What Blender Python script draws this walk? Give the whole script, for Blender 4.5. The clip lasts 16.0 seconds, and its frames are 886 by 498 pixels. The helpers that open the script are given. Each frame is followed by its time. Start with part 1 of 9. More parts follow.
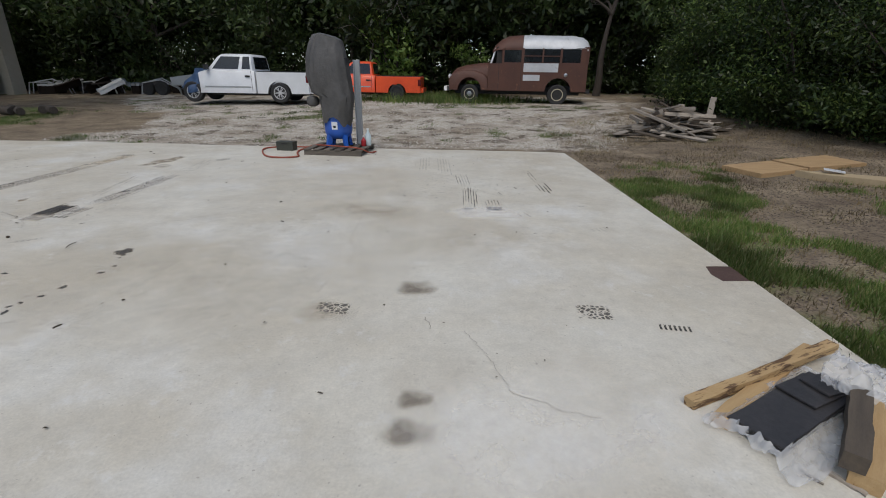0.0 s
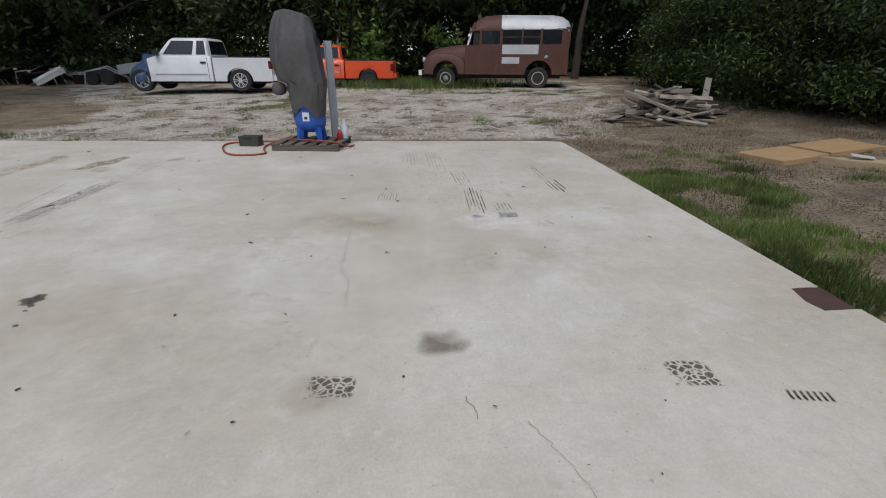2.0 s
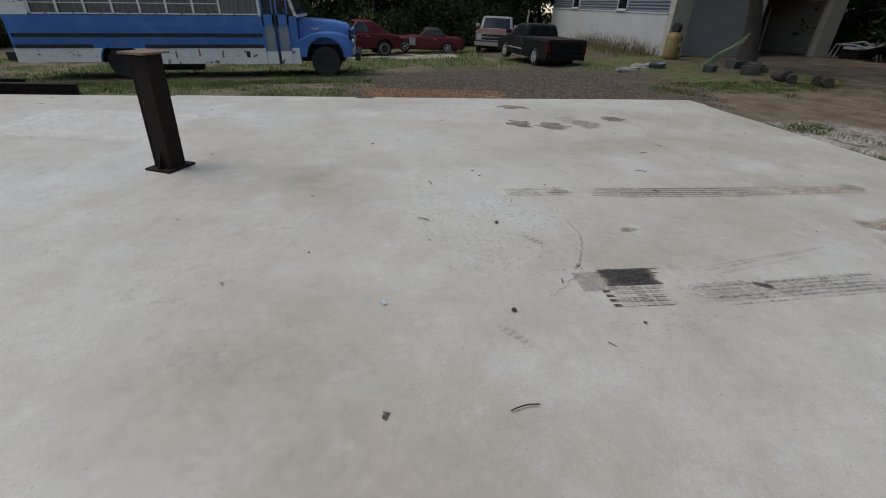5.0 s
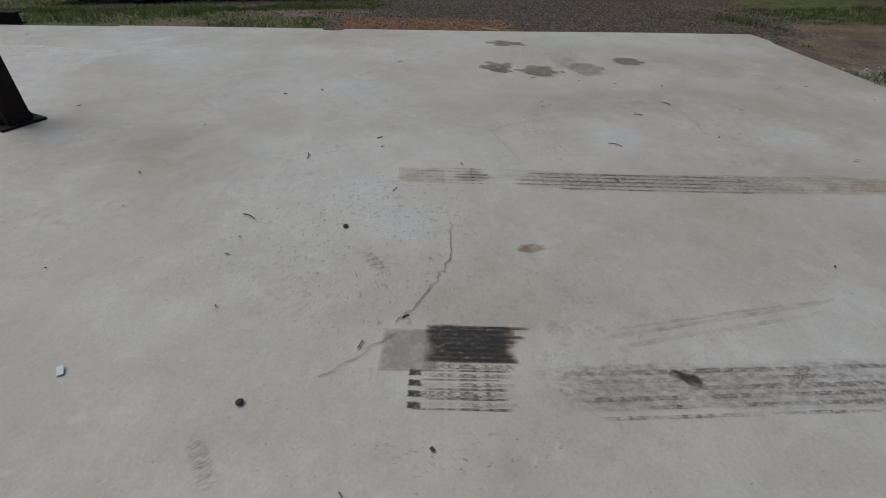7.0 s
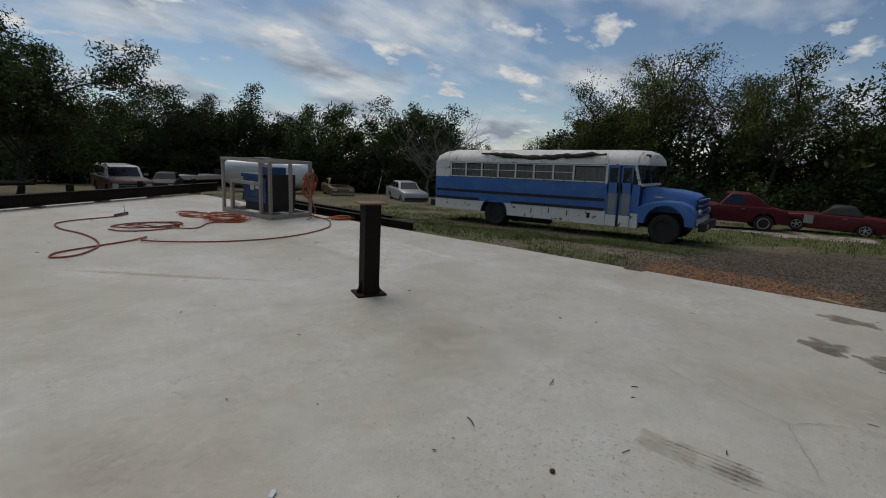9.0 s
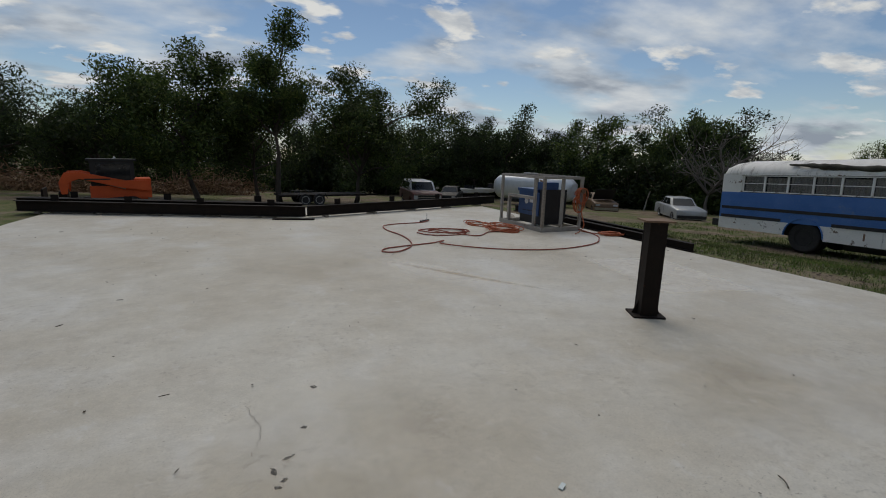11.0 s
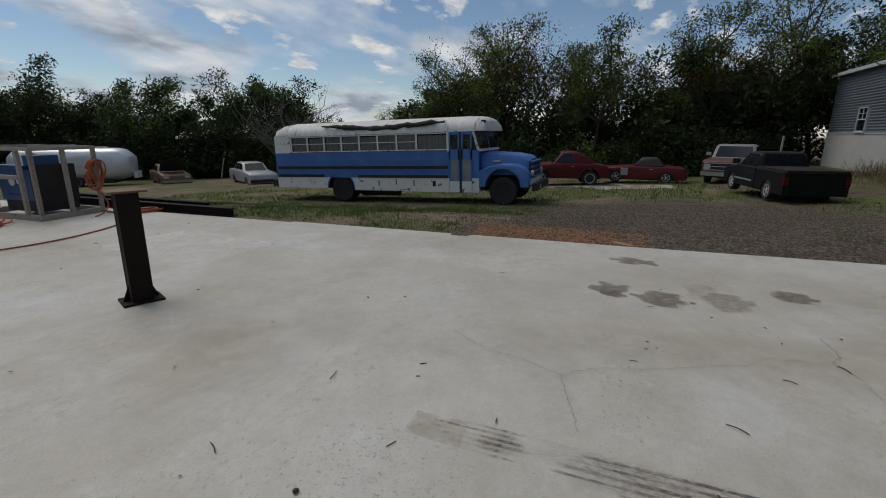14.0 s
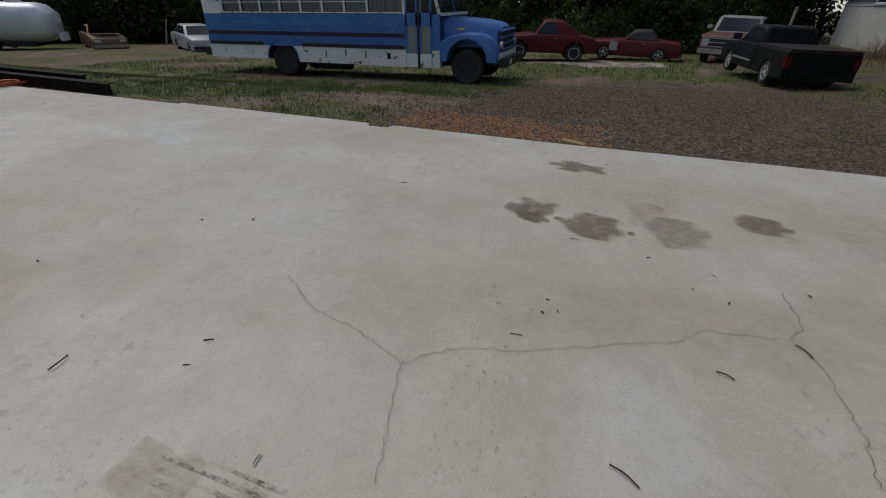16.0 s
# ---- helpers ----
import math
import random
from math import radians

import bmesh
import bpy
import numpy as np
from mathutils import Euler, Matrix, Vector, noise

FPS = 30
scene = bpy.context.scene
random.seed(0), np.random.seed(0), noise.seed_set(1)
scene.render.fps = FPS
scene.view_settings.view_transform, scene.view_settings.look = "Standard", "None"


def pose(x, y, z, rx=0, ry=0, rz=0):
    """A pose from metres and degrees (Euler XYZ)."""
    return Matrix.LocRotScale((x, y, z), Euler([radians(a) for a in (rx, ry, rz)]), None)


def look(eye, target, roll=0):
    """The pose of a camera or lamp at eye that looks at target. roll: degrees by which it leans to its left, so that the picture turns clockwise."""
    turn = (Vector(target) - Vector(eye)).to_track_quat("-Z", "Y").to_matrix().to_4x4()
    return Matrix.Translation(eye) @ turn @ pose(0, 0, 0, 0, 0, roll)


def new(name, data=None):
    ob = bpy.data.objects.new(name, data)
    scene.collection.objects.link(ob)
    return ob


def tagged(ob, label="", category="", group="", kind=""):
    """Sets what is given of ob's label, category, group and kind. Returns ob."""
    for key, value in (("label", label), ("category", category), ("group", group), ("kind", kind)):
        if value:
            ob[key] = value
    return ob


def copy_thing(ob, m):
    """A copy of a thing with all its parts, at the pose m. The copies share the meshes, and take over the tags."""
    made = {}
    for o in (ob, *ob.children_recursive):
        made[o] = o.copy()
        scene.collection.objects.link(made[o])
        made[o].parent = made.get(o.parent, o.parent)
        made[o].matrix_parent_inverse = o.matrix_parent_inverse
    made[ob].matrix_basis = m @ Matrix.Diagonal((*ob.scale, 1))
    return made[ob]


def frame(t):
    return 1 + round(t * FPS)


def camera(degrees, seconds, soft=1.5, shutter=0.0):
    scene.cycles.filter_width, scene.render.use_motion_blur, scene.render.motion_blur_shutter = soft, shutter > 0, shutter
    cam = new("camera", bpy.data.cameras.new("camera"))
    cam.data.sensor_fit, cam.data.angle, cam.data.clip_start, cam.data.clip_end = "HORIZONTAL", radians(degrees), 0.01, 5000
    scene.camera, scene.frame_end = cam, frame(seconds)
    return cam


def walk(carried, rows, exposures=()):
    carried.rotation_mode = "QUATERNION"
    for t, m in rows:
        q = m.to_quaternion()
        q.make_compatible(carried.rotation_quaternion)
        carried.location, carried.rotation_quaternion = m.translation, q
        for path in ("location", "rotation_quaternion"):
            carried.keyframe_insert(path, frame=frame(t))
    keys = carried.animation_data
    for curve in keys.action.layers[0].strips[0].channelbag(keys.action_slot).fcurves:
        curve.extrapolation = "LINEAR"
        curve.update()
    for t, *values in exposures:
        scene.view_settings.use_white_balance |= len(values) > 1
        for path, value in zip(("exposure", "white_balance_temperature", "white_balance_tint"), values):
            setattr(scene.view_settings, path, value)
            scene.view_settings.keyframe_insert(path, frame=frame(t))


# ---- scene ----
cam = camera(87.9, 16.0, soft=1.0)
PATH = [
    (0, (0.508, 0.266, 1.455), (0.435, 2.135, 0.745), 0.9),
    (0.5, (0.524, 0.271, 1.449), (0.441, 2.139, 0.738), 0.8),
    (1, (0.449, 0.439, 1.423), (0.39, 2.301, 0.696), 0.7),
    (1.5, (0.28, 0.765, 1.416), (0.265, 2.621, 0.671), 0.7),
    (2, (0.153, 1.194, 1.405), (0.2, 3.042, 0.643), 0.2),
    (2.5, (-0.077, 1.627, 1.391), (0.075, 3.456, 0.598), -0.3),
    (3, (-0.204, 2.117, 1.381), (0.051, 3.917, 0.548), 0.5),
    (3.4, (-0.386, 2.481, 1.38), (-0.391, 4.276, 0.498), 2.2),
    (3.5, (-0.445, 2.547, 1.382), (-0.731, 4.322, 0.506), 1.2),
    (3.6, (-0.524, 2.611, 1.398), (-1.115, 4.285, 0.477), 0.6),
    (4, (-0.936, 2.745, 1.497), (-2.292, 3.926, 0.619), 0.3),
    (4.1, (-1.035, 2.787, 1.498), (-2.479, 3.882, 0.651), 1.0),
    (4.5, (-1.226, 3.042, 1.531), (-2.945, 3.678, 0.731), 2.8),
    (4.7, (-1.337, 3.129, 1.557), (-3.114, 3.534, 0.734), 3.4),
    (6.8, (-2.502, 4.618, 1.506), (-4.074, 4.688, 0.27), 1.6),
    (7, (-2.579, 4.773, 1.512), (-4.188, 4.802, 0.324), 1.9),
    (7.5, (-2.786, 5.007, 1.541), (-4.602, 4.864, 0.694), 1.7),
    (8, (-3.0, 5.127, 1.549), (-4.904, 4.789, 1.039), 5.1),
    (8.5, (-2.915, 5.139, 1.578), (-4.687, 4.321, 1.142), 3.7),
    (9, (-2.7, 5.047, 1.638), (-4.254, 3.854, 1.231), 3.2),
    (9.5, (-2.549, 5.01, 1.631), (-3.813, 3.506, 1.256), 3.5),
    (9.7, (-2.515, 5.003, 1.631), (-3.645, 3.392, 1.271), 3.4),
    (11.8, (-2.388, 5.054, 1.664), (-3.052, 3.21, 1.265), 1.4),
    (12, (-2.491, 5.085, 1.657), (-3.42, 3.359, 1.261), 0.5),
    (12.5, (-2.702, 5.257, 1.637), (-4.102, 3.886, 1.239), -0.8),
    (13, (-2.939, 5.484, 1.601), (-4.532, 4.354, 1.171), -0.4),
    (13.5, (-3.131, 5.53, 1.587), (-4.854, 4.626, 1.129), 0.5),
    (14, (-3.434, 5.498, 1.601), (-5.237, 4.788, 1.103), 0.4),
    (14.5, (-3.738, 5.56, 1.568), (-5.565, 4.956, 1.021), 0.0),
    (15, (-4.085, 5.689, 1.581), (-5.88, 5.088, 0.936), -0.3),
    (15.5, (-4.447, 5.748, 1.571), (-6.191, 5.183, 0.77), 1.2),
    (16, (-4.873, 5.918, 1.51), (-6.523, 5.341, 0.538), 2.0),
]
EXPOSURES = [(0.0, 0.32, 6750, 11), (3.4, 0.38, 6750, 11), (4.0, 0.2, 6730, 11), (4.5, 0.12, 6710, 11), (7.0, -0.31, 6710, 11), (7.5, -0.3, 6690, 10), (8.0, -0.06, 6780, 10), (9.0, -0.48, 7010, 10), (12.5, -0.37, 7080, 10), (14.5, -0.36, 6930, 11), (16.0, -0.36, 6870, 11)]
walk(cam, [(t, look(eye, target, roll)) for t, eye, target, roll in PATH], EXPOSURES)

# ---- world and light ----
SUN_UP, SUN_ROUND = 56.0, 192.0


def build_world():
    world = bpy.data.worlds.new("sky")
    scene.world = world
    world.use_nodes = True
    nt = world.node_tree
    nt.nodes.clear()
    N, L = nt.nodes.new, nt.links.new
    out, bg = N("ShaderNodeOutputWorld"), N("ShaderNodeBackground")
    bg.inputs["Strength"].default_value = 0.1
    sky = N("ShaderNodeTexSky")
    sky.sky_type, sky.sun_disc = "NISHITA", False
    sky.sun_elevation, sky.sun_rotation = radians(SUN_UP), radians(SUN_ROUND)
    sky.dust_density, sky.ozone_density, sky.air_density = 0.05, 4.0, 0.95
    co, sep = N("ShaderNodeTexCoord"), N("ShaderNodeSeparateXYZ")
    L(co.outputs["Generated"], sep.inputs[0])
    up = N("ShaderNodeMath")
    up.operation = "MAXIMUM"
    up.inputs[1].default_value = 0.0
    L(sep.outputs["Z"], up.inputs[0])
    plus = N("ShaderNodeMath")
    plus.inputs[1].default_value = 0.22
    L(up.outputs[0], plus.inputs[0])
    flat = N("ShaderNodeVectorMath")
    flat.operation = "DIVIDE"
    cz = N("ShaderNodeCombineXYZ")
    for i in range(3):
        L(plus.outputs[0], cz.inputs[i])
    L(co.outputs["Generated"], flat.inputs[0])
    L(cz.outputs[0], flat.inputs[1])

    def cloud(scale, detail, off):
        m = N("ShaderNodeMapping")
        m.inputs["Location"].default_value = off
        m.inputs["Scale"].default_value = (scale, scale * 1.35, 0.0)
        n = N("ShaderNodeTexNoise")
        n.inputs["Scale"].default_value, n.inputs["Detail"].default_value, n.inputs["Roughness"].default_value = 1.0, detail, 0.52
        L(flat.outputs[0], m.inputs[0])
        L(m.outputs[0], n.inputs["Vector"])
        return n.outputs["Fac"]

    def ramp(value, stops):
        r = N("ShaderNodeValToRGB")
        r.color_ramp.elements[0].position, r.color_ramp.elements[0].color = stops[0][0], (*stops[0][1], 1)
        r.color_ramp.elements[1].position, r.color_ramp.elements[1].color = stops[-1][0], (*stops[-1][1], 1)
        for p, c in stops[1:-1]:
            r.color_ramp.elements.new(p).color = (*c, 1)
        L(value, r.inputs[0])
        return r.outputs[0]

    # broad broken deck with grey bellies, and small cumulus low down
    body = cloud(1.15, 9, (5.1, 2.9, 0))
    deck = ramp(body, [(0.45, (0, 0, 0)), (0.62, (1, 1, 1))])
    deck_tone = ramp(cloud(1.9, 9, (1.7, 8.2, 0)), [(0.36, (8.3, 9.0, 9.8)), (0.50, (6.0, 6.9, 8.1)), (0.62, (3.3, 4.0, 5.1))])
    puff = ramp(cloud(2.5, 6, (3.3, 6.1, 0)), [(0.575, (0, 0, 0)), (0.64, (1, 1, 1))])
    puff_tone = ramp(cloud(5.5, 6, (3.3, 6.3, 0)), [(0.38, (5.6, 6.3, 7.3)), (0.58, (8.6, 9.1, 9.6))])

    def over(base, fac, top):
        mix = N("ShaderNodeMix")
        mix.data_type = "RGBA"
        L(fac, mix.inputs["Factor"])
        L(base, mix.inputs["A"])
        L(top, mix.inputs["B"])
        return mix.outputs["Result"]

    full = over(over(sky.outputs[0], deck, deck_tone), puff, puff_tone)
    L(full, bg.inputs["Color"])
    L(bg.outputs[0], out.inputs[0])


build_world()
sun = new("sun", bpy.data.lights.new("sun", "SUN"))
sun.data.energy, sun.data.angle, sun.data.color = 1.45, radians(40), (1.0, 0.95, 0.88)
# the sky's sun_rotation turns clockwise from north
_a, _e = radians(SUN_ROUND), radians(SUN_UP)
sun.matrix_world = look((math.sin(_a) * math.cos(_e) * 60, math.cos(_a) * math.cos(_e) * 60, math.sin(_e) * 60), (0, 0, 0))

# ---- materials ----
def surface(name, c1, c2, scale=4.0, rough=0.6, metal=0.0, bump=0.0, fine=40.0, spots=None, spot_scale=3.0, spot_at=0.62, spot_soft=0.06,
            coat=0.0, spec=0.5, stretch=(1, 1, 1), rand=0.0, coords="Object", bump_scale=None):
    """Two tones mixed by coarse and fine noise, with optional spots of a third (rust, dirt, stains) and fine relief."""
    m = bpy.data.materials.new(name)
    m.use_nodes = True
    nt = m.node_tree
    N, L = nt.nodes.new, nt.links.new
    b = nt.nodes["Principled BSDF"]
    b.inputs["Roughness"].default_value, b.inputs["Metallic"].default_value = rough, metal
    b.inputs["Specular IOR Level"].default_value = spec
    b.inputs["Coat Weight"].default_value = coat
    co, mp = N("ShaderNodeTexCoord"), N("ShaderNodeMapping")
    mp.inputs["Scale"].default_value = stretch
    L(co.outputs[coords], mp.inputs[0])

    def noise_tex(s, d=5.0, r=0.6):
        n = N("ShaderNodeTexNoise")
        n.inputs["Scale"].default_value, n.inputs["Detail"].default_value, n.inputs["Roughness"].default_value = s, d, r
        L(mp.outputs[0], n.inputs["Vector"])
        return n.outputs["Fac"]

    def blend(fac, a, bb):
        x = N("ShaderNodeMix")
        x.data_type = "RGBA"
        for v, s in ((fac, x.inputs["Factor"]), (a, x.inputs["A"]), (bb, x.inputs["B"])):
            if isinstance(v, tuple):
                s.default_value = (*v, 1)
            elif isinstance(v, float):
                s.default_value = v
            else:
                L(v, s)
        return x.outputs["Result"]

    def stretch_range(v, lo, hi):
        r = N("ShaderNodeMapRange")
        r.inputs["From Min"].default_value, r.inputs["From Max"].default_value = lo, hi
        L(v, r.inputs["Value"])
        return r.outputs[0]

    coarse, grain = noise_tex(scale), noise_tex(fine, 3.0)
    add = N("ShaderNodeMath")
    add.operation = "MULTIPLY_ADD"
    add.inputs[1].default_value, add.inputs[2].default_value = 0.35, 0.0
    L(grain, add.inputs[0])
    s2 = N("ShaderNodeMath")
    s2.operation = "MULTIPLY_ADD"
    s2.inputs[1].default_value = 0.65
    L(coarse, s2.inputs[0])
    L(add.outputs[0], s2.inputs[2])
    col = blend(stretch_range(s2.outputs[0], 0.32, 0.68), c1, c2)
    if spots:
        sm = stretch_range(noise_tex(spot_scale, 7.0, 0.65), spot_at, spot_at + spot_soft)
        col = blend(sm, col, spots)
    if rand:
        oi, hsv = N("ShaderNodeObjectInfo"), N("ShaderNodeHueSaturation")
        r = N("ShaderNodeMapRange")
        r.inputs["To Min"].default_value, r.inputs["To Max"].default_value = 1 - rand, 1 + rand
        L(oi.outputs["Random"], r.inputs["Value"])
        L(r.outputs[0], hsv.inputs["Value"])
        L(col, hsv.inputs["Color"])
        col = hsv.outputs[0]
    L(col, b.inputs["Base Color"])
    if bump:
        bp = N("ShaderNodeBump")
        bp.inputs["Strength"].default_value, bp.inputs["Distance"].default_value = bump, 0.02
        L(noise_tex(bump_scale or fine, 5.0), bp.inputs["Height"])
        L(bp.outputs[0], b.inputs["Normal"])
    return m


def glass_pane(name, tint, rough=0.08):
    m = surface(name, tint, tuple(c * 1.5 for c in tint), 3, rough, bump=0.0, spec=0.6)
    return m


M = {}
M["asphalt_black"] = surface("black_rubber", (0.012, 0.012, 0.013), (0.03, 0.029, 0.028), 6, 0.75, bump=0.15)
M["tyre"] = M["asphalt_black"]
M["glass"] = glass_pane("dark_window_glass", (0.012, 0.014, 0.016))
M["steel_dark"] = surface("dark_mill_steel", (0.010, 0.0075, 0.006), (0.022, 0.014, 0.010), 5, 0.8, 0.0, 0.1, spec=0.25, spots=(0.055, 0.026, 0.014), spot_scale=9, spot_at=0.64)
M["steel_rust"] = surface("rusted_plate", (0.17, 0.10, 0.06), (0.26, 0.17, 0.11), 8, 0.8, bump=0.2)
M["chrome"] = surface("worn_chrome", (0.5, 0.5, 0.5), (0.35, 0.34, 0.33), 8, 0.28, 0.9)
M["alloy"] = surface("alloy_wheel", (0.62, 0.62, 0.62), (0.48, 0.48, 0.48), 8, 0.4, 0.25)
M["black"] = surface("black_plastic", (0.01, 0.01, 0.011), (0.022, 0.022, 0.023), 6, 0.6)
M["white_paint"] = surface("white_vehicle_paint", (0.70, 0.71, 0.72), (0.58, 0.59, 0.60), 2, 0.3, coat=0.3)
M["orange_paint"] = surface("orange_vehicle_paint", (0.78, 0.09, 0.02), (0.6, 0.06, 0.015), 2, 0.35, coat=0.3)
M["bus_blue"] = surface("faded_blue_bus_paint", (0.035, 0.14, 0.42), (0.075, 0.20, 0.50), 1.6, 0.5, spots=(0.12, 0.22, 0.40), spot_scale=3, spot_at=0.6, spot_soft=0.12)
M["bus_white"] = surface("weathered_white_bus_paint", (0.85, 0.84, 0.81), (0.74, 0.73, 0.70), 2.2, 0.55, spots=(0.17, 0.12, 0.085), spot_scale=3.4, spot_at=0.595, spot_soft=0.035)
M["bus_roof"] = surface("grimy_white_roof_paint", (0.84, 0.83, 0.80), (0.62, 0.61, 0.57), 1.6, 0.6, spots=(0.26, 0.24, 0.21), spot_scale=1.7, spot_at=0.56, spot_soft=0.12, stretch=(2.6, 0.5, 0.5))
M["brown_rust"] = surface("brown_rusted_paint", (0.10, 0.038, 0.022), (0.06, 0.024, 0.016), 2.0, 0.65, bump=0.1, spots=(0.16, 0.065, 0.035), spot_scale=4, spot_at=0.6)
M["bare_metal"] = surface("bare_aluminium", (0.60, 0.61, 0.62), (0.42, 0.43, 0.44), 2.2, 0.6, 0.35, bump=0.05, spots=(0.26, 0.24, 0.22), spot_scale=3, spot_at=0.6, spot_soft=0.12)
M["red_paint"] = surface("faded_red_paint", (0.115, 0.008, 0.012), (0.075, 0.006, 0.008), 2, 0.5, spec=0.3)
M["black_paint"] = surface("satin_black_paint", (0.006, 0.007, 0.007), (0.012, 0.013, 0.013), 2, 0.5, spec=0.2)
M["silver_paint"] = surface("silver_paint", (0.42, 0.43, 0.43), (0.33, 0.34, 0.34), 2, 0.35, 0.3)
M["gold_brown_paint"] = surface("faded_brown_paint", (0.15, 0.085, 0.04), (0.1, 0.06, 0.03), 2, 0.5)
M["maroon_paint"] = surface("faded_maroon_paint", (0.11, 0.035, 0.03), (0.16, 0.07, 0.06), 2, 0.5)
M["skid_orange"] = surface("machine_orange_paint", (0.75, 0.12, 0.025), (0.6, 0.08, 0.02), 2, 0.45)
M["siding"] = surface("galvanised_corrugated_steel", (0.22, 0.245, 0.275), (0.15, 0.17, 0.20), 1.2, 0.45, 0.2, stretch=(0.4, 0.4, 4))
M["block_white"] = surface("whitewashed_blockwork", (0.52, 0.515, 0.505), (0.42, 0.415, 0.40), 1.5, 0.85, bump=0.2, spots=(0.36, 0.33, 0.28), spot_scale=1.5, spot_at=0.66)
M["block_beige"] = surface("beige_painted_block", (0.46, 0.43, 0.36), (0.38, 0.35, 0.29), 1.5, 0.85, bump=0.2)
M["door_metal"] = surface("ribbed_door_steel", (0.42, 0.43, 0.42), (0.34, 0.35, 0.34), 1.2, 0.5, 0.2)
# near-black tone stands for the shade inside buildings and buses
M["shade_inside"] = surface("painted_interior_shade", (0.02, 0.019, 0.018), (0.035, 0.03, 0.028), 2, 0.9)
M["wood_new"] = surface("yellow_pine", (0.48, 0.33, 0.165), (0.36, 0.225, 0.10), 3, 0.75, bump=0.2, stretch=(1, 14, 14), spots=(0.2, 0.115, 0.05), spot_scale=4, spot_at=0.6, spot_soft=0.1)
M["wood_ply"] = surface("weathered_plywood", (0.44, 0.295, 0.15), (0.31, 0.195, 0.095), 2.5, 0.8, bump=0.1, stretch=(1, 6, 6), spots=(0.15, 0.09, 0.045), spot_scale=2, spot_at=0.6, spot_soft=0.12)
M["wood_grey"] = surface("silvered_wood", (0.34, 0.30, 0.25), (0.18, 0.15, 0.12), 3, 0.85, bump=0.3, stretch=(1, 12, 12), rand=0.35)
M["wood_pallet"] = surface("grey_pallet_wood", (0.16, 0.135, 0.11), (0.09, 0.075, 0.06), 3, 0.85, bump=0.3, stretch=(1, 10, 10), rand=0.25)
M["bark"] = surface("tree_bark", (0.075, 0.06, 0.048), (0.035, 0.028, 0.023), 5, 0.95, bump=0.6, stretch=(3, 3, 0.6), bump_scale=14)
M["bark_grey"] = surface("bare_grey_bark", (0.2, 0.18, 0.165), (0.11, 0.1, 0.09), 5, 0.95, bump=0.5, stretch=(3, 3, 0.6))
M["blue_machine"] = surface("blue_machine_paint", (0.018, 0.055, 0.16), (0.03, 0.085, 0.22), 3, 0.4)
M["blue_tank"] = surface("bright_blue_tank_paint", (0.015, 0.09, 0.42), (0.02, 0.12, 0.5), 2, 0.35, coat=0.2)
M["hose_red"] = surface("red_rubber_hose", (0.34, 0.075, 0.04), (0.22, 0.05, 0.03), 12, 0.6)
M["hose_orange"] = surface("orange_cable", (0.5, 0.12, 0.04), (0.36, 0.09, 0.035), 12, 0.6)
M["frame_grey"] = surface("weathered_white_timber", (0.40, 0.37, 0.33), (0.25, 0.225, 0.19), 3, 0.8, bump=0.2, spots=(0.16, 0.1, 0.06), spot_scale=5, spot_at=0.64)
M["tarp_grey"] = surface("dark_grey_tarpaulin", (0.042, 0.040, 0.038), (0.085, 0.08, 0.075), 3, 0.55, bump=0.35, fine=18)
M["grey_paint"] = surface("grey_painted_steel", (0.36, 0.38, 0.4), (0.28, 0.3, 0.32), 3, 0.5)
M["red_plastic"] = surface("red_plastic", (0.4, 0.02, 0.03), (0.3, 0.015, 0.02), 3, 0.35)
M["clear_plastic"] = surface("cloudy_plastic", (0.55, 0.62, 0.63), (0.45, 0.55, 0.58), 3, 0.3)
M["box_green"] = surface("dark_green_metal", (0.028, 0.032, 0.024), (0.05, 0.052, 0.04), 4, 0.5)
M["slate"] = surface("dark_slate", (0.022, 0.022, 0.024), (0.05, 0.046, 0.046), 5, 0.5, bump=0.15, spots=(0.07, 0.045, 0.035), spot_scale=4, spot_at=0.64)
M["wood_dark"] = surface("dark_weathered_timber", (0.11, 0.085, 0.06), (0.055, 0.043, 0.033), 3, 0.8, bump=0.3, stretch=(1, 12, 12))
M["plastic_film"] = surface("clear_plastic_film", (0.75, 0.75, 0.75), (0.62, 0.63, 0.64), 6, 0.18, bump=0.3, fine=25)
M["plate_brown"] = surface("dark_brown_plate", (0.06, 0.032, 0.025), (0.09, 0.05, 0.038), 6, 0.7, bump=0.2)
M["plastic_film"].node_tree.nodes["Principled BSDF"].inputs["Alpha"].default_value = 0.36
M["stone_pale"] = surface("pale_limestone", (0.36, 0.34, 0.3), (0.25, 0.235, 0.2), 4, 0.9, bump=0.3, rand=0.2)
M["stone_dark"] = surface("dark_mossy_stone", (0.07, 0.07, 0.062), (0.035, 0.04, 0.03), 4, 0.95, bump=0.4, rand=0.2)
M["tub_blue"] = surface("blue_grey_metal", (0.14, 0.18, 0.21), (0.09, 0.11, 0.13), 4, 0.5, 0.3)
M["ochre"] = surface("ochre_paint", (0.26, 0.2, 0.07), (0.19, 0.14, 0.05), 3, 0.55)
M["pipe_green"] = surface("pale_green_pipe", (0.32, 0.4, 0.22), (0.25, 0.3, 0.17), 3, 0.5)
M["wood_pale"] = surface("pale_plank_wood", (0.42, 0.33, 0.2), (0.33, 0.25, 0.15), 2, 0.8, bump=0.1, stretch=(1, 5, 5))
M["polished"] = surface("polished_aluminium", (0.78, 0.80, 0.82), (0.64, 0.66, 0.68), 2.5, 0.42, 0.55, bump=0.03)


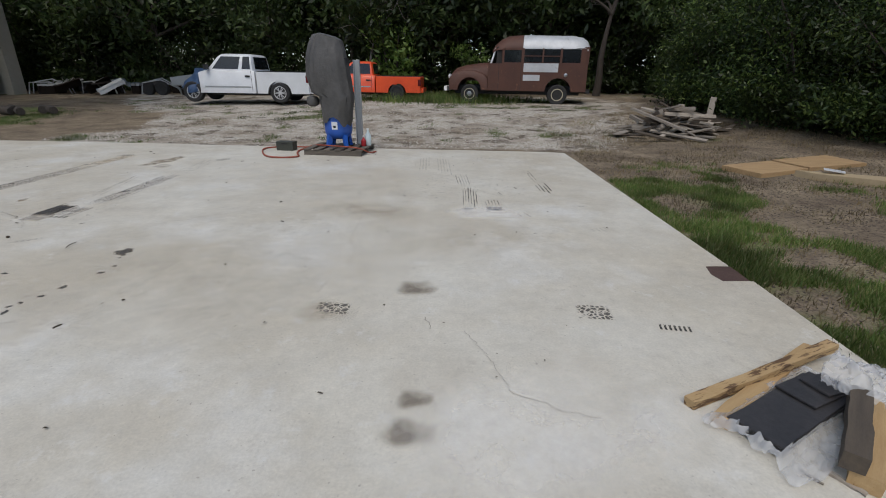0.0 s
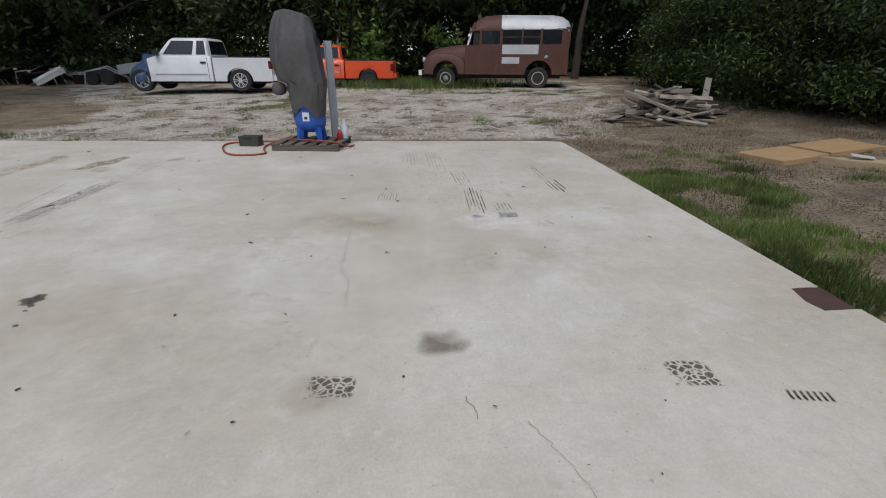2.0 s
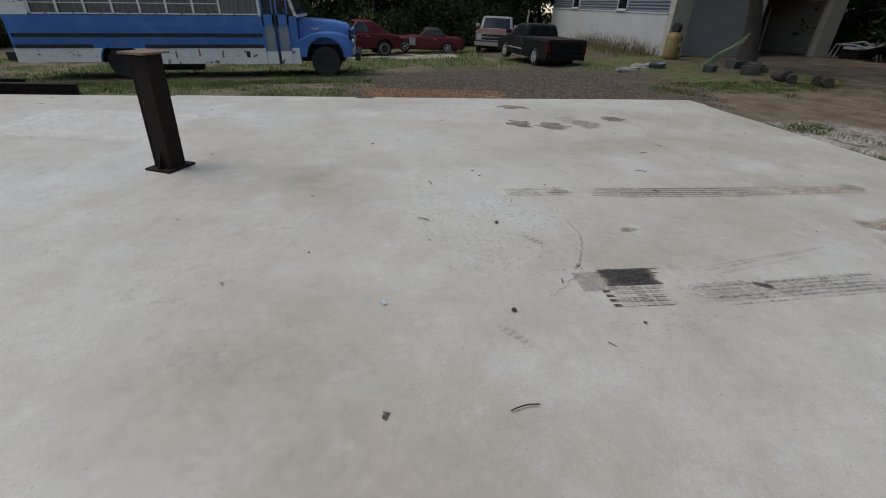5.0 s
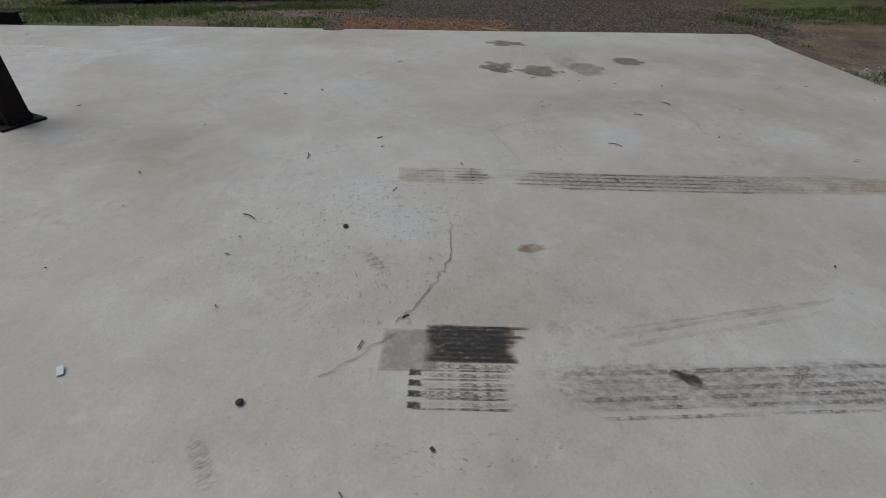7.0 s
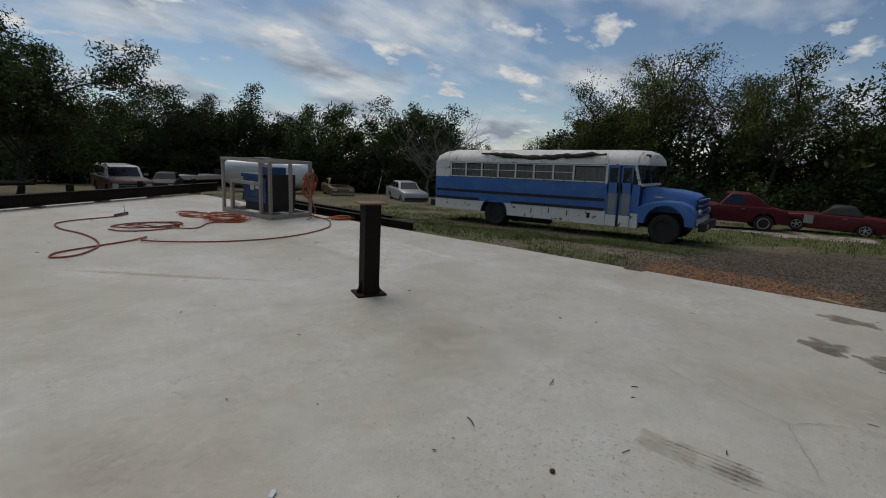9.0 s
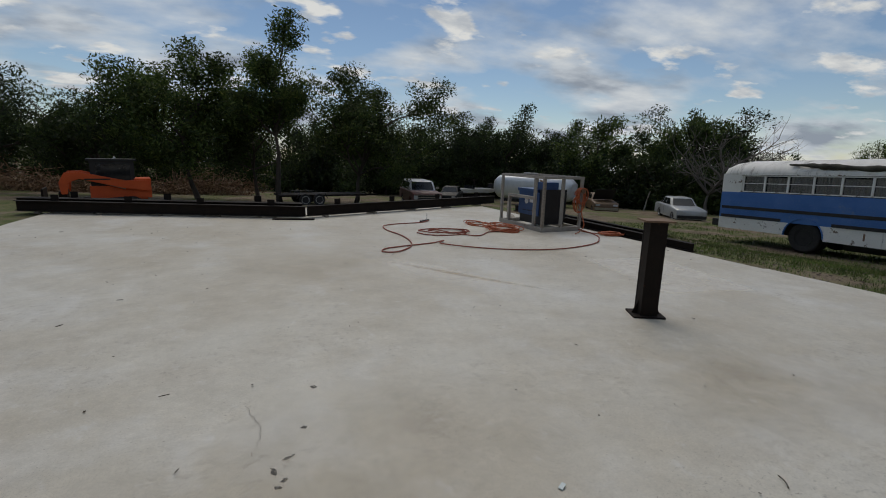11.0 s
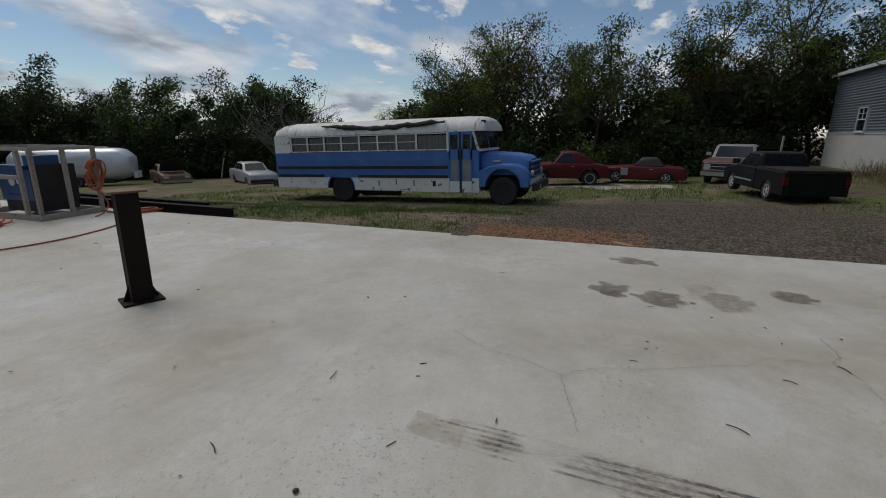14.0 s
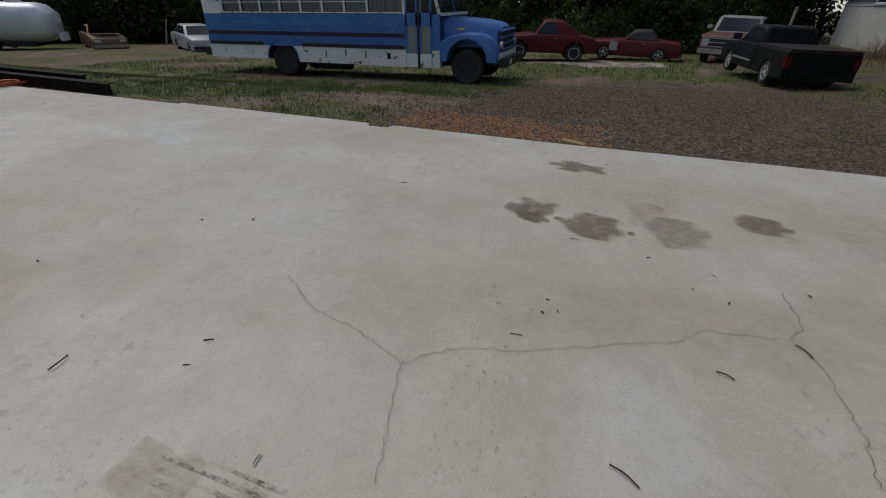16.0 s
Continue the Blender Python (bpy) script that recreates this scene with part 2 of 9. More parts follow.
# ---- building helpers ----
def mesh_from(bm, name, material, smooth=35, bevel=0.0):
    if bevel:
        bmesh.ops.bevel(bm, geom=[e for e in bm.edges if len(e.link_faces) == 2 and e.calc_face_angle(0) > 0.5], offset=bevel, segments=2, affect="EDGES", clamp_overlap=True)
    me = bpy.data.meshes.new(name)
    bm.to_mesh(me)
    bm.free()
    for mm in (material if isinstance(material, (list, tuple)) else [material]):
        me.materials.append(mm)
    me.shade_smooth()
    if smooth < 180:
        me.set_sharp_from_angle(angle=radians(smooth))
    return me


def part(name, bm, material, parent, label="", smooth=35, bevel=0.0):
    ob = new(name, mesh_from(bm, name, material, smooth, bevel))
    ob.parent = parent
    if label:
        ob["label"] = label
    return ob


def thing(name, m, label, category, group="", kind=""):
    ob = new(name)
    ob.empty_display_size = 0.2
    ob.matrix_basis = m
    return tagged(ob, label, category, group, kind)


def solo(name, bm, material, m, label, category, group="", kind="", smooth=35, bevel=0.0):
    ob = new(name, mesh_from(bm, name, material, smooth, bevel))
    ob.matrix_basis = m
    return tagged(ob, label, category, group, kind)


def box(bm, x0, x1, y0, y1, z0, z1, m=None):
    vs = [bm.verts.new((x, y, z)) for x in (x0, x1) for y in (y0, y1) for z in (z0, z1)]
    for f in ((0, 1, 3, 2), (4, 6, 7, 5), (0, 4, 5, 1), (2, 3, 7, 6), (0, 2, 6, 4), (1, 5, 7, 3)):
        bm.faces.new([vs[i] for i in f])
    if m:
        bmesh.ops.transform(bm, matrix=m, verts=vs)
    return vs


def boxed(x0, x1, y0, y1, z0, z1):
    bm = bmesh.new()
    box(bm, x0, x1, y0, y1, z0, z1)
    return bm


def loft(bm, rings, closed=True, caps=True):
    """Faces between rings of equal length; caps close the first and the last."""
    rows = [[bm.verts.new(p) for p in r] for r in rings]
    n = len(rows[0])
    for a, b in zip(rows, rows[1:]):
        for i in range(n if closed else n - 1):
            j = (i + 1) % n
            bm.faces.new((a[i], a[j], b[j], b[i]))
    if caps:
        bm.faces.new(list(reversed(rows[0])))
        bm.faces.new(rows[-1])
    return rows


def tube(bm, pts, radii, seg=8, caps=True):
    """A round tube through points with a radius each."""
    rings, prev = [], None
    for i, p in enumerate(pts):
        p = Vector(p)
        d = Vector(pts[min(i + 1, len(pts) - 1)]) - Vector(pts[max(i - 1, 0)])
        d.normalize()
        ref = Vector((0, 0, 1)) if abs(d.z) < 0.9 else Vector((1, 0, 0))
        u = d.cross(ref).normalized() if prev is None else (prev - d * prev.dot(d)).normalized()
        prev = u
        v = d.cross(u)
        r = radii[i] if isinstance(radii, (list, tuple)) else radii
        rings.append([p + (u * math.cos(a) + v * math.sin(a)) * r for a in (2 * math.pi * k / seg for k in range(seg))])
    loft(bm, rings, caps=caps)


def lathe(bm, prof, seg=24, axis="Y", m=None):
    """Turns a profile of (radius, along) round an axis; closed at its ends where the radius is above 0."""
    rings = []
    for r, h in prof:
        ring = []
        for k in range(seg):
            a = 2 * math.pi * k / seg
            c, s = r * math.cos(a), r * math.sin(a)
            ring.append({"Y": (c, h, s), "Z": (c, s, h), "X": (h, c, s)}[axis])
        rings.append(ring)
    before = set(bm.verts)
    loft(bm, rings)
    if m:
        bmesh.ops.transform(bm, matrix=m, verts=[v for v in bm.verts if v not in before])


def wobble(seed, *xs):
    return noise.noise(Vector((*xs, seed)[:3]) if len(xs) < 3 else Vector(xs) + Vector((seed * 7.3, 0, 0)))


# ---- lie of the land ----
SLAB = (-10.75, 2.52, -9.4, 9.88)


def west(y):
    """The slab's western edge, which runs a little askew."""
    return -10.02 - 0.074 * min(max(y, SLAB[2]), SLAB[3])


def smooth01(t):
    t = min(max(t, 0.0), 1.0)
    return t * t * (3 - 2 * t)


def land(x, y):
    """The height of the ground: a long slope with a level pad round the slab."""
    dx = max(west(y) - x, 0, x - SLAB[1])
    dy = max(SLAB[2] - y, 0, y - SLAB[3])
    d = math.hypot(dx, dy)
    far = math.hypot(x, y)
    slope = -0.33 + (0.0284 - 0.016 * smooth01((y - 8) / 8)) * x + 0.0423 * (y if y < 10 else 10 + 0.7 * (y - 10))
    if far > 60:
        slope = slope * (60 / far) ** 0.7
    k = smooth01((d - 0.2) / 7.0)
    z = -0.045 * (1 - k) + slope * k
    if d > 0:
        z += min(d, 2) * 0.012 * wobble(1.0, x * 0.9, y * 0.9) + min(d / 6, 1) * 0.05 * wobble(2.0, x * 0.16, y * 0.16)
    return z


# ---- the setting ----
def zones(x, y):
    """How much gravel, grass and wood chips lie at a place."""
    n1, n2 = wobble(3.0, x * 0.35, y * 0.35), wobble(4.0, x * 1.1, y * 1.1)
    gravel = smooth01((y - 9.6 + n1 * 0.8) / 0.9) * smooth01((24.5 + n1 - y) / 2) * smooth01((5.0 + 0.35 * (y - 10) - x + n1 * 2) / 2.5)
    if y > 9 and x < 0:
        gravel *= smooth01((x + 9.6 + n1 * 2 + n2 + max(0.0, y - 14.5) * 0.9) / 1.6)
    chips = smooth01((3.2 - math.hypot((x + 14.5) / 2.4, (y - 7.0) / 1.6) + n1 * 1.2 + n2 * 0.6) / 1.2)
    grass = 0.0
    if x > 2:
        grass = smooth01(1.15 + n1 * 1.0 + n2 * 1.3 - 0.3 * (x - 2.8)) * smooth01((7.6 - y + n1 * 2 + n2) / 2.5)
        grass = max(grass, 0.2 * smooth01(0.4 + n2 * 2 + n1))
    if x < -10 and y < 9.5:
        grass = smooth01(0.8 + n1 * 1.3 + n2 * 0.5) * (1 - 0.8 * chips)
        grass *= 1 - 0.8 * smooth01((1.2 - math.hypot(x + 11.2, (y - 4.2) / 1.6)) / 0.6)
    if y < -8:
        grass = smooth01(0.5 + n1 + n2 * 0.5)
    if y > 9.9:
        grass = max(grass, smooth01(-0.1 + n1 * 1.5 + n2 * 1.4) * 0.75)
    if x < -11.5 and 8.5 < y < 17:
        grass = max(grass, smooth01(0.55 + n1 * 1.2 + n2 * 0.6) * smooth01((-11.5 - x) / 1.5) * (1 - 0.7 * chips))
    if x < -13 and 9 < y < 18:
        chips = max(chips, 0.75 * smooth01((-13 - x) / 2))
    # pale sand before the red cars
    gravel = max(gravel, smooth01((1.0 - math.hypot((x + 26.2) / 1.5, (y - 4.8) / 3.4) + n2 * 0.4) / 0.3))
    if gravel > 0.5 and x < -20:
        grass = 0.0
    return gravel, grass, chips


def earth(x, y):
    """Orange subsoil turned up beside the slab."""
    n = wobble(4.0, x * 1.1, y * 1.1) + 0.6 * wobble(5.0, x * 2.6, y * 2.6)
    return smooth01((1.0 - math.hypot((x + 10.9) / 0.95, (y - 4.4) / 1.75) + n * 0.55) / 0.6)


def ground_material():
    m = bpy.data.materials.new("open_ground")
    m.use_nodes = True
    nt = m.node_tree
    N, L = nt.nodes.new, nt.links.new
    b = nt.nodes["Principled BSDF"]
    b.inputs["Roughness"].default_value = 0.95
    b.inputs["Specular IOR Level"].default_value = 0.15
    co = N("ShaderNodeTexCoord")
    at = N("ShaderNodeAttribute")
    at.attribute_name = "zone"
    sep = N("ShaderNodeSeparateColor")
    L(at.outputs["Color"], sep.inputs[0])

    def tex(s, d=6.0, r=0.65):
        n = N("ShaderNodeTexNoise")
        n.inputs["Scale"].default_value, n.inputs["Detail"].default_value, n.inputs["Roughness"].default_value = s, d, r
        L(co.outputs["Object"], n.inputs["Vector"])
        return n.outputs["Fac"]

    def mixed(f, a, bb):
        x = N("ShaderNodeMix")
        x.data_type = "RGBA"
        for v, s in ((f, x.inputs["Factor"]), (a, x.inputs["A"]), (bb, x.inputs["B"])):
            if isinstance(v, tuple):
                s.default_value = (*v, 1)
            else:
                L(v, s)
        return x.outputs["Result"]

    def rng(v, lo, hi):
        r = N("ShaderNodeMapRange")
        r.inputs["From Min"].default_value, r.inputs["From Max"].default_value = lo, hi
        L(v, r.inputs["Value"])
        return r.outputs[0]

    def thresh(weight, s, width=0.25):
        """The weight broken up by noise, so that the edges of a zone are ragged."""
        a = N("ShaderNodeMath")
        a.operation = "ADD"
        L(weight, a.inputs[0])
        L(tex(s), a.inputs[1])
        return rng(a.outputs[0], 1.0 - width, 1.0 + width)

    vor = N("ShaderNodeTexVoronoi")
    vor.inputs["Scale"].default_value = 26
    L(co.outputs["Object"], vor.inputs["Vector"])
    sepv = N("ShaderNodeSeparateColor")
    L(vor.outputs["Color"], sepv.inputs[0])
    dirt = mixed(rng(tex(1.4), 0.35, 0.65), (0.135, 0.103, 0.074), (0.30, 0.24, 0.165))
    dirt = mixed(rng(tex(24, 4), 0.48, 0.68), dirt, (0.075, 0.058, 0.044))
    stone = mixed(sepv.outputs[0], (0.34, 0.30, 0.245), (0.56, 0.515, 0.45))
    stone = mixed(rng(tex(0.6), 0.46, 0.62), stone, (0.25, 0.205, 0.155))
    stone = mixed(rng(tex(1.7), 0.53, 0.60), stone, (0.135, 0.11, 0.085))
    leafy = mixed(sepv.outputs[1], (0.085, 0.067, 0.05), (0.185, 0.15, 0.112))
    leafy = mixed(rng(tex(2.2), 0.5, 0.7), leafy, (0.06, 0.048, 0.04))
    turf = mixed(rng(tex(2.0), 0.35, 0.65), (0.075, 0.12, 0.03), (0.20, 0.19, 0.085))
    turf = mixed(rng(tex(7.0), 0.5, 0.64), turf, (0.24, 0.20, 0.135))
    turf = mixed(rng(tex(45, 3), 0.45, 0.7), turf, (0.045, 0.06, 0.022))
    col = mixed(thresh(sep.outputs[0], 5.0), dirt, stone)
    col = mixed(thresh(sep.outputs[2], 4.0), col, leafy)
    col = mixed(thresh(sep.outputs[1], 3.5, 0.2), col, turf)
    red = mixed(rng(tex(6.0), 0.35, 0.65), (0.21, 0.095, 0.045), (0.36, 0.19, 0.10))
    col = mixed(thresh(at.outputs["Alpha"], 5.0), col, red)
    L(col, b.inputs["Base Color"])
    bp = N("ShaderNodeBump")
    bp.inputs["Strength"].default_value, bp.inputs["Distance"].default_value = 0.7, 0.03
    hh = N("ShaderNodeMath")
    hh.operation = "MULTIPLY_ADD"
    hh.inputs[1].default_value = -0.6
    L(vor.outputs["Distance"], hh.inputs[0])
    L(tex(30, 4), hh.inputs[2])
    L(hh.outputs[0], bp.inputs["Height"])
    L(bp.outputs[0], b.inputs["Normal"])
    return m


M["ground"] = ground_material()


def axis_steps():
    near = list(np.arange(-36, 14.01, 0.45))
    ahead = [14.01 + 1.5 * 1.25 ** k for k in range(1, 24)]
    behind = [-36 - 1.5 * 1.25 ** k for k in range(23, 0, -1)]
    return behind + near + ahead


def build_ground():
    xs = axis_steps()
    ys = [-60 - 2 * 1.3 ** k for k in range(16, 0, -1)] + list(np.arange(-60, -12, 1.5)) + list(np.arange(-12, 32, 0.45)) + [32 + 1.5 * 1.27 ** k for k in range(1, 24)]
    inside = lambda x, y: west(y) + 0.35 < x < SLAB[1] - 0.35 and SLAB[2] + 0.35 < y < SLAB[3] - 0.35
    verts, cols = [], []
    for y in ys:
        for x in xs:
            verts.append((x, y, -0.3 if inside(x, y) else land(x, y)))
            cols.extend((*zones(x, y), earth(x, y)))
    w = len(xs)
    faces = [(j * w + i, j * w + i + 1, (j + 1) * w + i + 1, (j + 1) * w + i) for j in range(len(ys) - 1) for i in range(w - 1)]
    me = bpy.data.meshes.new("ground")
    me.from_pydata(verts, [], faces)
    at = me.color_attributes.new("zone", "FLOAT_COLOR", "POINT")
    at.data.foreach_set("color", cols)
    me.materials.append(M["ground"])
    me.shade_smooth()
    tagged(new("ground", me), "uneven ground of dirt, pale gravel, wood chips and thin grass", "ground", kind="structure")


def concrete_material():
    """Troweled concrete: beige and pale clouds, mottling, grime, scratches and specks."""
    m = bpy.data.materials.new("pale_concrete")
    m.use_nodes = True
    nt = m.node_tree
    N, L = nt.nodes.new, nt.links.new
    b = nt.nodes["Principled BSDF"]
    b.inputs["Specular IOR Level"].default_value = 0.5
    co = N("ShaderNodeTexCoord")

    def tex(s, d, r, turn=0.0, stretch=(1, 1, 1)):
        mp, n = N("ShaderNodeMapping"), N("ShaderNodeTexNoise")
        mp.inputs["Rotation"].default_value, mp.inputs["Scale"].default_value = (0, 0, radians(turn)), stretch
        n.inputs["Scale"].default_value, n.inputs["Detail"].default_value, n.inputs["Roughness"].default_value = s, d, r
        L(co.outputs["Object"], mp.inputs[0])
        L(mp.outputs[0], n.inputs["Vector"])
        return n.outputs["Fac"]

    def rng(v, lo, hi, to0=0.0, to1=1.0):
        r = N("ShaderNodeMapRange")
        for k, x in zip(("From Min", "From Max", "To Min", "To Max"), (lo, hi, to0, to1)):
            r.inputs[k].default_value = x
        L(v, r.inputs["Value"])
        return r.outputs[0]

    def mixed(f, a, bb, mode="MIX"):
        x = N("ShaderNodeMix")
        x.data_type, x.blend_type = "RGBA", mode
        for v, s in ((f, x.inputs["Factor"]), (a, x.inputs["A"]), (bb, x.inputs["B"])):
            if isinstance(v, tuple):
                s.default_value = (*v, 1)
            elif isinstance(v, float):
                s.default_value = v
            else:
                L(v, s)
        return x.outputs["Result"]

    col = mixed(rng(tex(0.42, 6, 0.6), 0.36, 0.62), (0.50, 0.45, 0.36), (0.60, 0.57, 0.495))
    col = mixed(rng(tex(1.3, 9, 0.62), 0.52, 0.66, 0.0, 0.42), col, (0.46, 0.41, 0.33))
    col = mixed(rng(tex(0.7, 8, 0.6, 40), 0.52, 0.66, 0.0, 0.6), col, (0.665, 0.655, 0.615))
    for s, d, r, lo, hi in ((3.2, 8, 0.7, 0.91, 1.07), (15, 6, 0.75, 0.93, 1.06), (70, 3, 0.6, 0.93, 1.06)):
        v = rng(tex(s, d, r), 0.32, 0.68, lo, hi)
        g = N("ShaderNodeCombineColor")
        for i in range(3):
            L(v, g.inputs[i])
        col = mixed(1.0, col, g.outputs[0], "MULTIPLY")
    for turn, stretch in ((25, (1.2, 26, 1)), (-50, (1.0, 30, 1)), (80, (1.5, 34, 1))):
        col = mixed(rng(tex(1.6, 5, 0.6, turn, stretch), 0.66, 0.74, 0.0, 0.2), col, (0.40, 0.365, 0.31))
    worn = rng(tex(0.8, 5, 0.6, 15), 0.47, 0.62)
    flake = N("ShaderNodeMath")
    flake.operation = "MULTIPLY"
    L(worn, flake.inputs[0])
    L(rng(tex(11, 10, 0.8), 0.53, 0.61, 0.0, 0.62), flake.inputs[1])
    col = mixed(flake.outputs[0], col, (0.36, 0.32, 0.27))
    col = mixed(rng(tex(5.0, 9, 0.75, 70), 0.57, 0.66, 0.0, 0.45), col, (0.66, 0.65, 0.62))
    col = mixed(rng(tex(42, 2, 0.5), 0.69, 0.74, 0.0, 0.55), col, (0.25, 0.22, 0.18))
    L(col, b.inputs["Base Color"])
    L(rng(tex(2.0, 6, 0.6), 0.3, 0.7, 0.42, 0.68), b.inputs["Roughness"])
    bp = N("ShaderNodeBump")
    bp.inputs["Strength"].default_value, bp.inputs["Distance"].default_value = 0.25, 0.01
    L(tex(24, 8, 0.75), bp.inputs["Height"])
    L(bp.outputs[0], b.inputs["Normal"])
    return m


M["concrete"] = concrete_material()


def build_slab():
    _, x1, y0, y1 = SLAB
    xs = x1 + 0.26
    w = west
    pts = [(w(y0), y0), (xs, y0), (xs, 3.6), (x1 + 0.02, 3.58), (x1 - 0.01, 3.7), (x1 + 0.03, 3.88), (x1 + 0.23, 3.9), (x1 + 0.2, 5.0), (x1 + 0.17, 6.2), (x1 + 0.1, 8.6), (x1 + 0.05, y1 - 0.08), (x1 - 0.3, y1), (-5.1, y1), (-5.15, y1 + 0.06), (-10.1, y1 - 0.02), (-10.3, y1 + 0.04), (w(y1), y1 - 0.03), (w(8.0) - 0.02, 8.0),
           (w(5.6) + 0.03, 5.6), (w(3.3), 3.3), (w(3.26) + 0.12, 3.26), (w(3.0) + 0.13, 3.0), (w(2.96), 2.96), (w(0.02) - 0.02, 0.02), (w(0.0) + 0.05, 0.0)]
    bm = bmesh.new()
    rows = loft(bm, [[(x, y, -0.25) for x, y in pts], [(x, y, -0.012) for x, y in pts], [(x * 0.9995, y * 0.9995, 0.0) for x, y in pts]])
    solo("slab", bm, M["concrete"], Matrix(), "large pale beige concrete slab with tyre marks and stains", "concrete slab", kind="structure", smooth=20)


build_ground()
build_slab()


# ---- garage ----
GX0, GX1, GY0, GY1, GZ = -35.7, -21.3, 15.62, 23.55, 0.02


def corrugated(length, height, pitch=0.13, depth=0.032):
    """A sheet with horizontal corrugations: x along, z up, facing -y."""
    bm = bmesh.new()
    n = int(height / pitch * 4)
    prev = None
    for k in range(n + 1):
        z = height * k / n
        y = -depth * math.sin(2 * math.pi * z / pitch)
        row = [bm.verts.new((0, y, z)), bm.verts.new((length, y, z))]
        if prev:
            bm.faces.new((prev[0], prev[1], row[1], row[0]))
        prev = row
    return bm


def build_garage():
    g = thing("garage", pose(0, 0, 0), "garage of corrugated steel over whitewashed block with two roller doors", "garage")
    L, W, H, HB = GX1 - GX0, GY1 - GY0, 4.58, 1.58
    z = GZ
    # whitewashed base, siding and openings of the south wall
    part("base_wall", boxed(GX0, GX1 - 0.4, GY0, GY0 + 0.2, z - 0.6, z + HB), M["block_white"], g, "whitewashed block base wall")
    part("base_cap", boxed(GX0, GX1 - 0.4, GY0 - 0.03, GY0 + 0.2, z + HB, z + HB + 0.06), M["block_white"], g)
    bm = corrugated(L - 0.4, H - HB - 0.06)
    bmesh.ops.translate(bm, verts=bm.verts, vec=(GX0, GY0 + 0.04, z + HB + 0.06))
    part("siding", bm, M["siding"], g, "horizontal corrugated steel siding", smooth=180)
    part("wall_core", boxed(GX0 + 0.02, GX1 - 0.42, GY0 + 0.07, GY0 + 0.2, z + HB, z + H), M["shade_inside"], g)
    for x in (-32.2, -26.3):
        w = new("window")
        w.parent = g
        w.matrix_basis = pose(x, GY0 - 0.01, z + HB + 0.1)
        ww, hh = 1.0, 1.12
        bm = bmesh.new()
        for a in ((0, ww, 0, 0.05), (0, ww, hh - 0.05, hh), (0, 0.05, 0, hh), (ww - 0.05, ww, 0, hh), (0, ww, hh * 0.5 - 0.025, hh * 0.5 + 0.025)):
            box(bm, a[0], a[1], -0.04, 0.06, a[2], a[3])
        box(bm, ww / 2 - 0.012, ww / 2 + 0.012, -0.02, 0.02, hh * 0.5, hh)
        box(bm, 0, ww, -0.02, 0.02, hh * 0.75 - 0.012, hh * 0.75 + 0.012)
        part("frame", bm, M["white_paint"], w)
        part("pane", boxed(0.04, ww - 0.04, 0.0, 0.012, 0.04, hh - 0.04), M["glass"], w)
        part("sill", boxed(-0.05, ww + 0.05, -0.08, 0.05, -0.05, 0.0), M["white_paint"], w)
    part("back_wall", boxed(GX0, GX0 + 0.2, GY0 + 0.2, GY1, z - 0.6, z + H), M["block_beige"], g)
    part("north_wall", boxed(GX0, GX1 - 0.4, GY1 - 0.2, GY1, z - 0.6, z + H), M["block_beige"], g)
    # front: block piers, lintel, doors
    dh = 3.62
    for y0, y1 in ((GY0, GY0 + 0.8), (GY0 + 3.7, GY0 + 4.1), (GY1 - 0.7, GY1)):
        pier = part("block_pier", boxed(GX1 - 0.39, GX1 - 0.01, y0 + 0.01, y1 - 0.01, z - 0.4, z + dh), M["block_beige"], g, "painted block pier")
        me = mesh_from(boxed(GX1 - 0.4, GX1, y0, y1, 0.008, 0.392), "block", M["block_beige"])
        for k in range(10):
            o = new("block", me)
            o.parent = pier
            o.matrix_basis = Matrix.Translation((0, 0, z - 0.4 + k * 0.394))
    part("lintel", boxed(GX1 - 0.4, GX1 + 0.003, GY0, GY1, z + dh, z + H), M["block_beige"], g)
    for y0, y1, low in ((GY0 + 0.8, GY0 + 3.7, 0.0), (GY0 + 4.1, GY1 - 0.7, 2.4)):
        bm = bmesh.new()
        n = int((dh - low) / 0.075)
        prev = None
        for k in range(n * 3 + 1):
            zz = z + low + (dh - low) * k / (n * 3)
            xx = GX1 - 0.3 + 0.014 * math.sin(2 * math.pi * k / 3)
            row = [bm.verts.new((xx, y0 - 0.02, zz)), bm.verts.new((xx, y1 + 0.02, zz))]
            if prev:
                bm.faces.new((prev[0], prev[1], row[1], row[0]))
            prev = row
        part("roller_door", bm, M["door_metal"], g, "half-raised ribbed roller door" if low else "closed ribbed roller door", smooth=180)
        part("door_bottom_bar", boxed(GX1 - 0.33, GX1 - 0.27, y0 - 0.02, y1 + 0.02, z + low, z + low + 0.07), M["door_metal"], g)
    # floor coloured dark and a dark inner wall added for the unlit opening
    part("garage_floor", boxed(GX0 + 0.1, GX1 + 0.3, GY0 + 0.1, GY1 - 0.05, z - 0.5, z - 0.01), M["shade_inside"], g)
    part("partition", boxed(GX1 - 9.5, GX1 - 9.4, GY0 + 0.2, GY1 - 0.2, z, z + dh), M["shade_inside"], g)
    # low gabled roof
    bm = bmesh.new()
    ridge = z + H + 1.1
    loft(bm, [[(x, GY0 - 0.2, z + H - 0.02), (x, GY0 - 0.2, z + H + 0.1), (x, (GY0 + GY1) / 2, ridge + 0.1), (x, GY1 + 0.2, z + H + 0.1), (x, GY1 + 0.2, z + H - 0.02)] for x in (GX0 - 0.2, GX1 + 0.15)])
    part("roof", bm, M["bare_metal"], g, "pale metal roof")
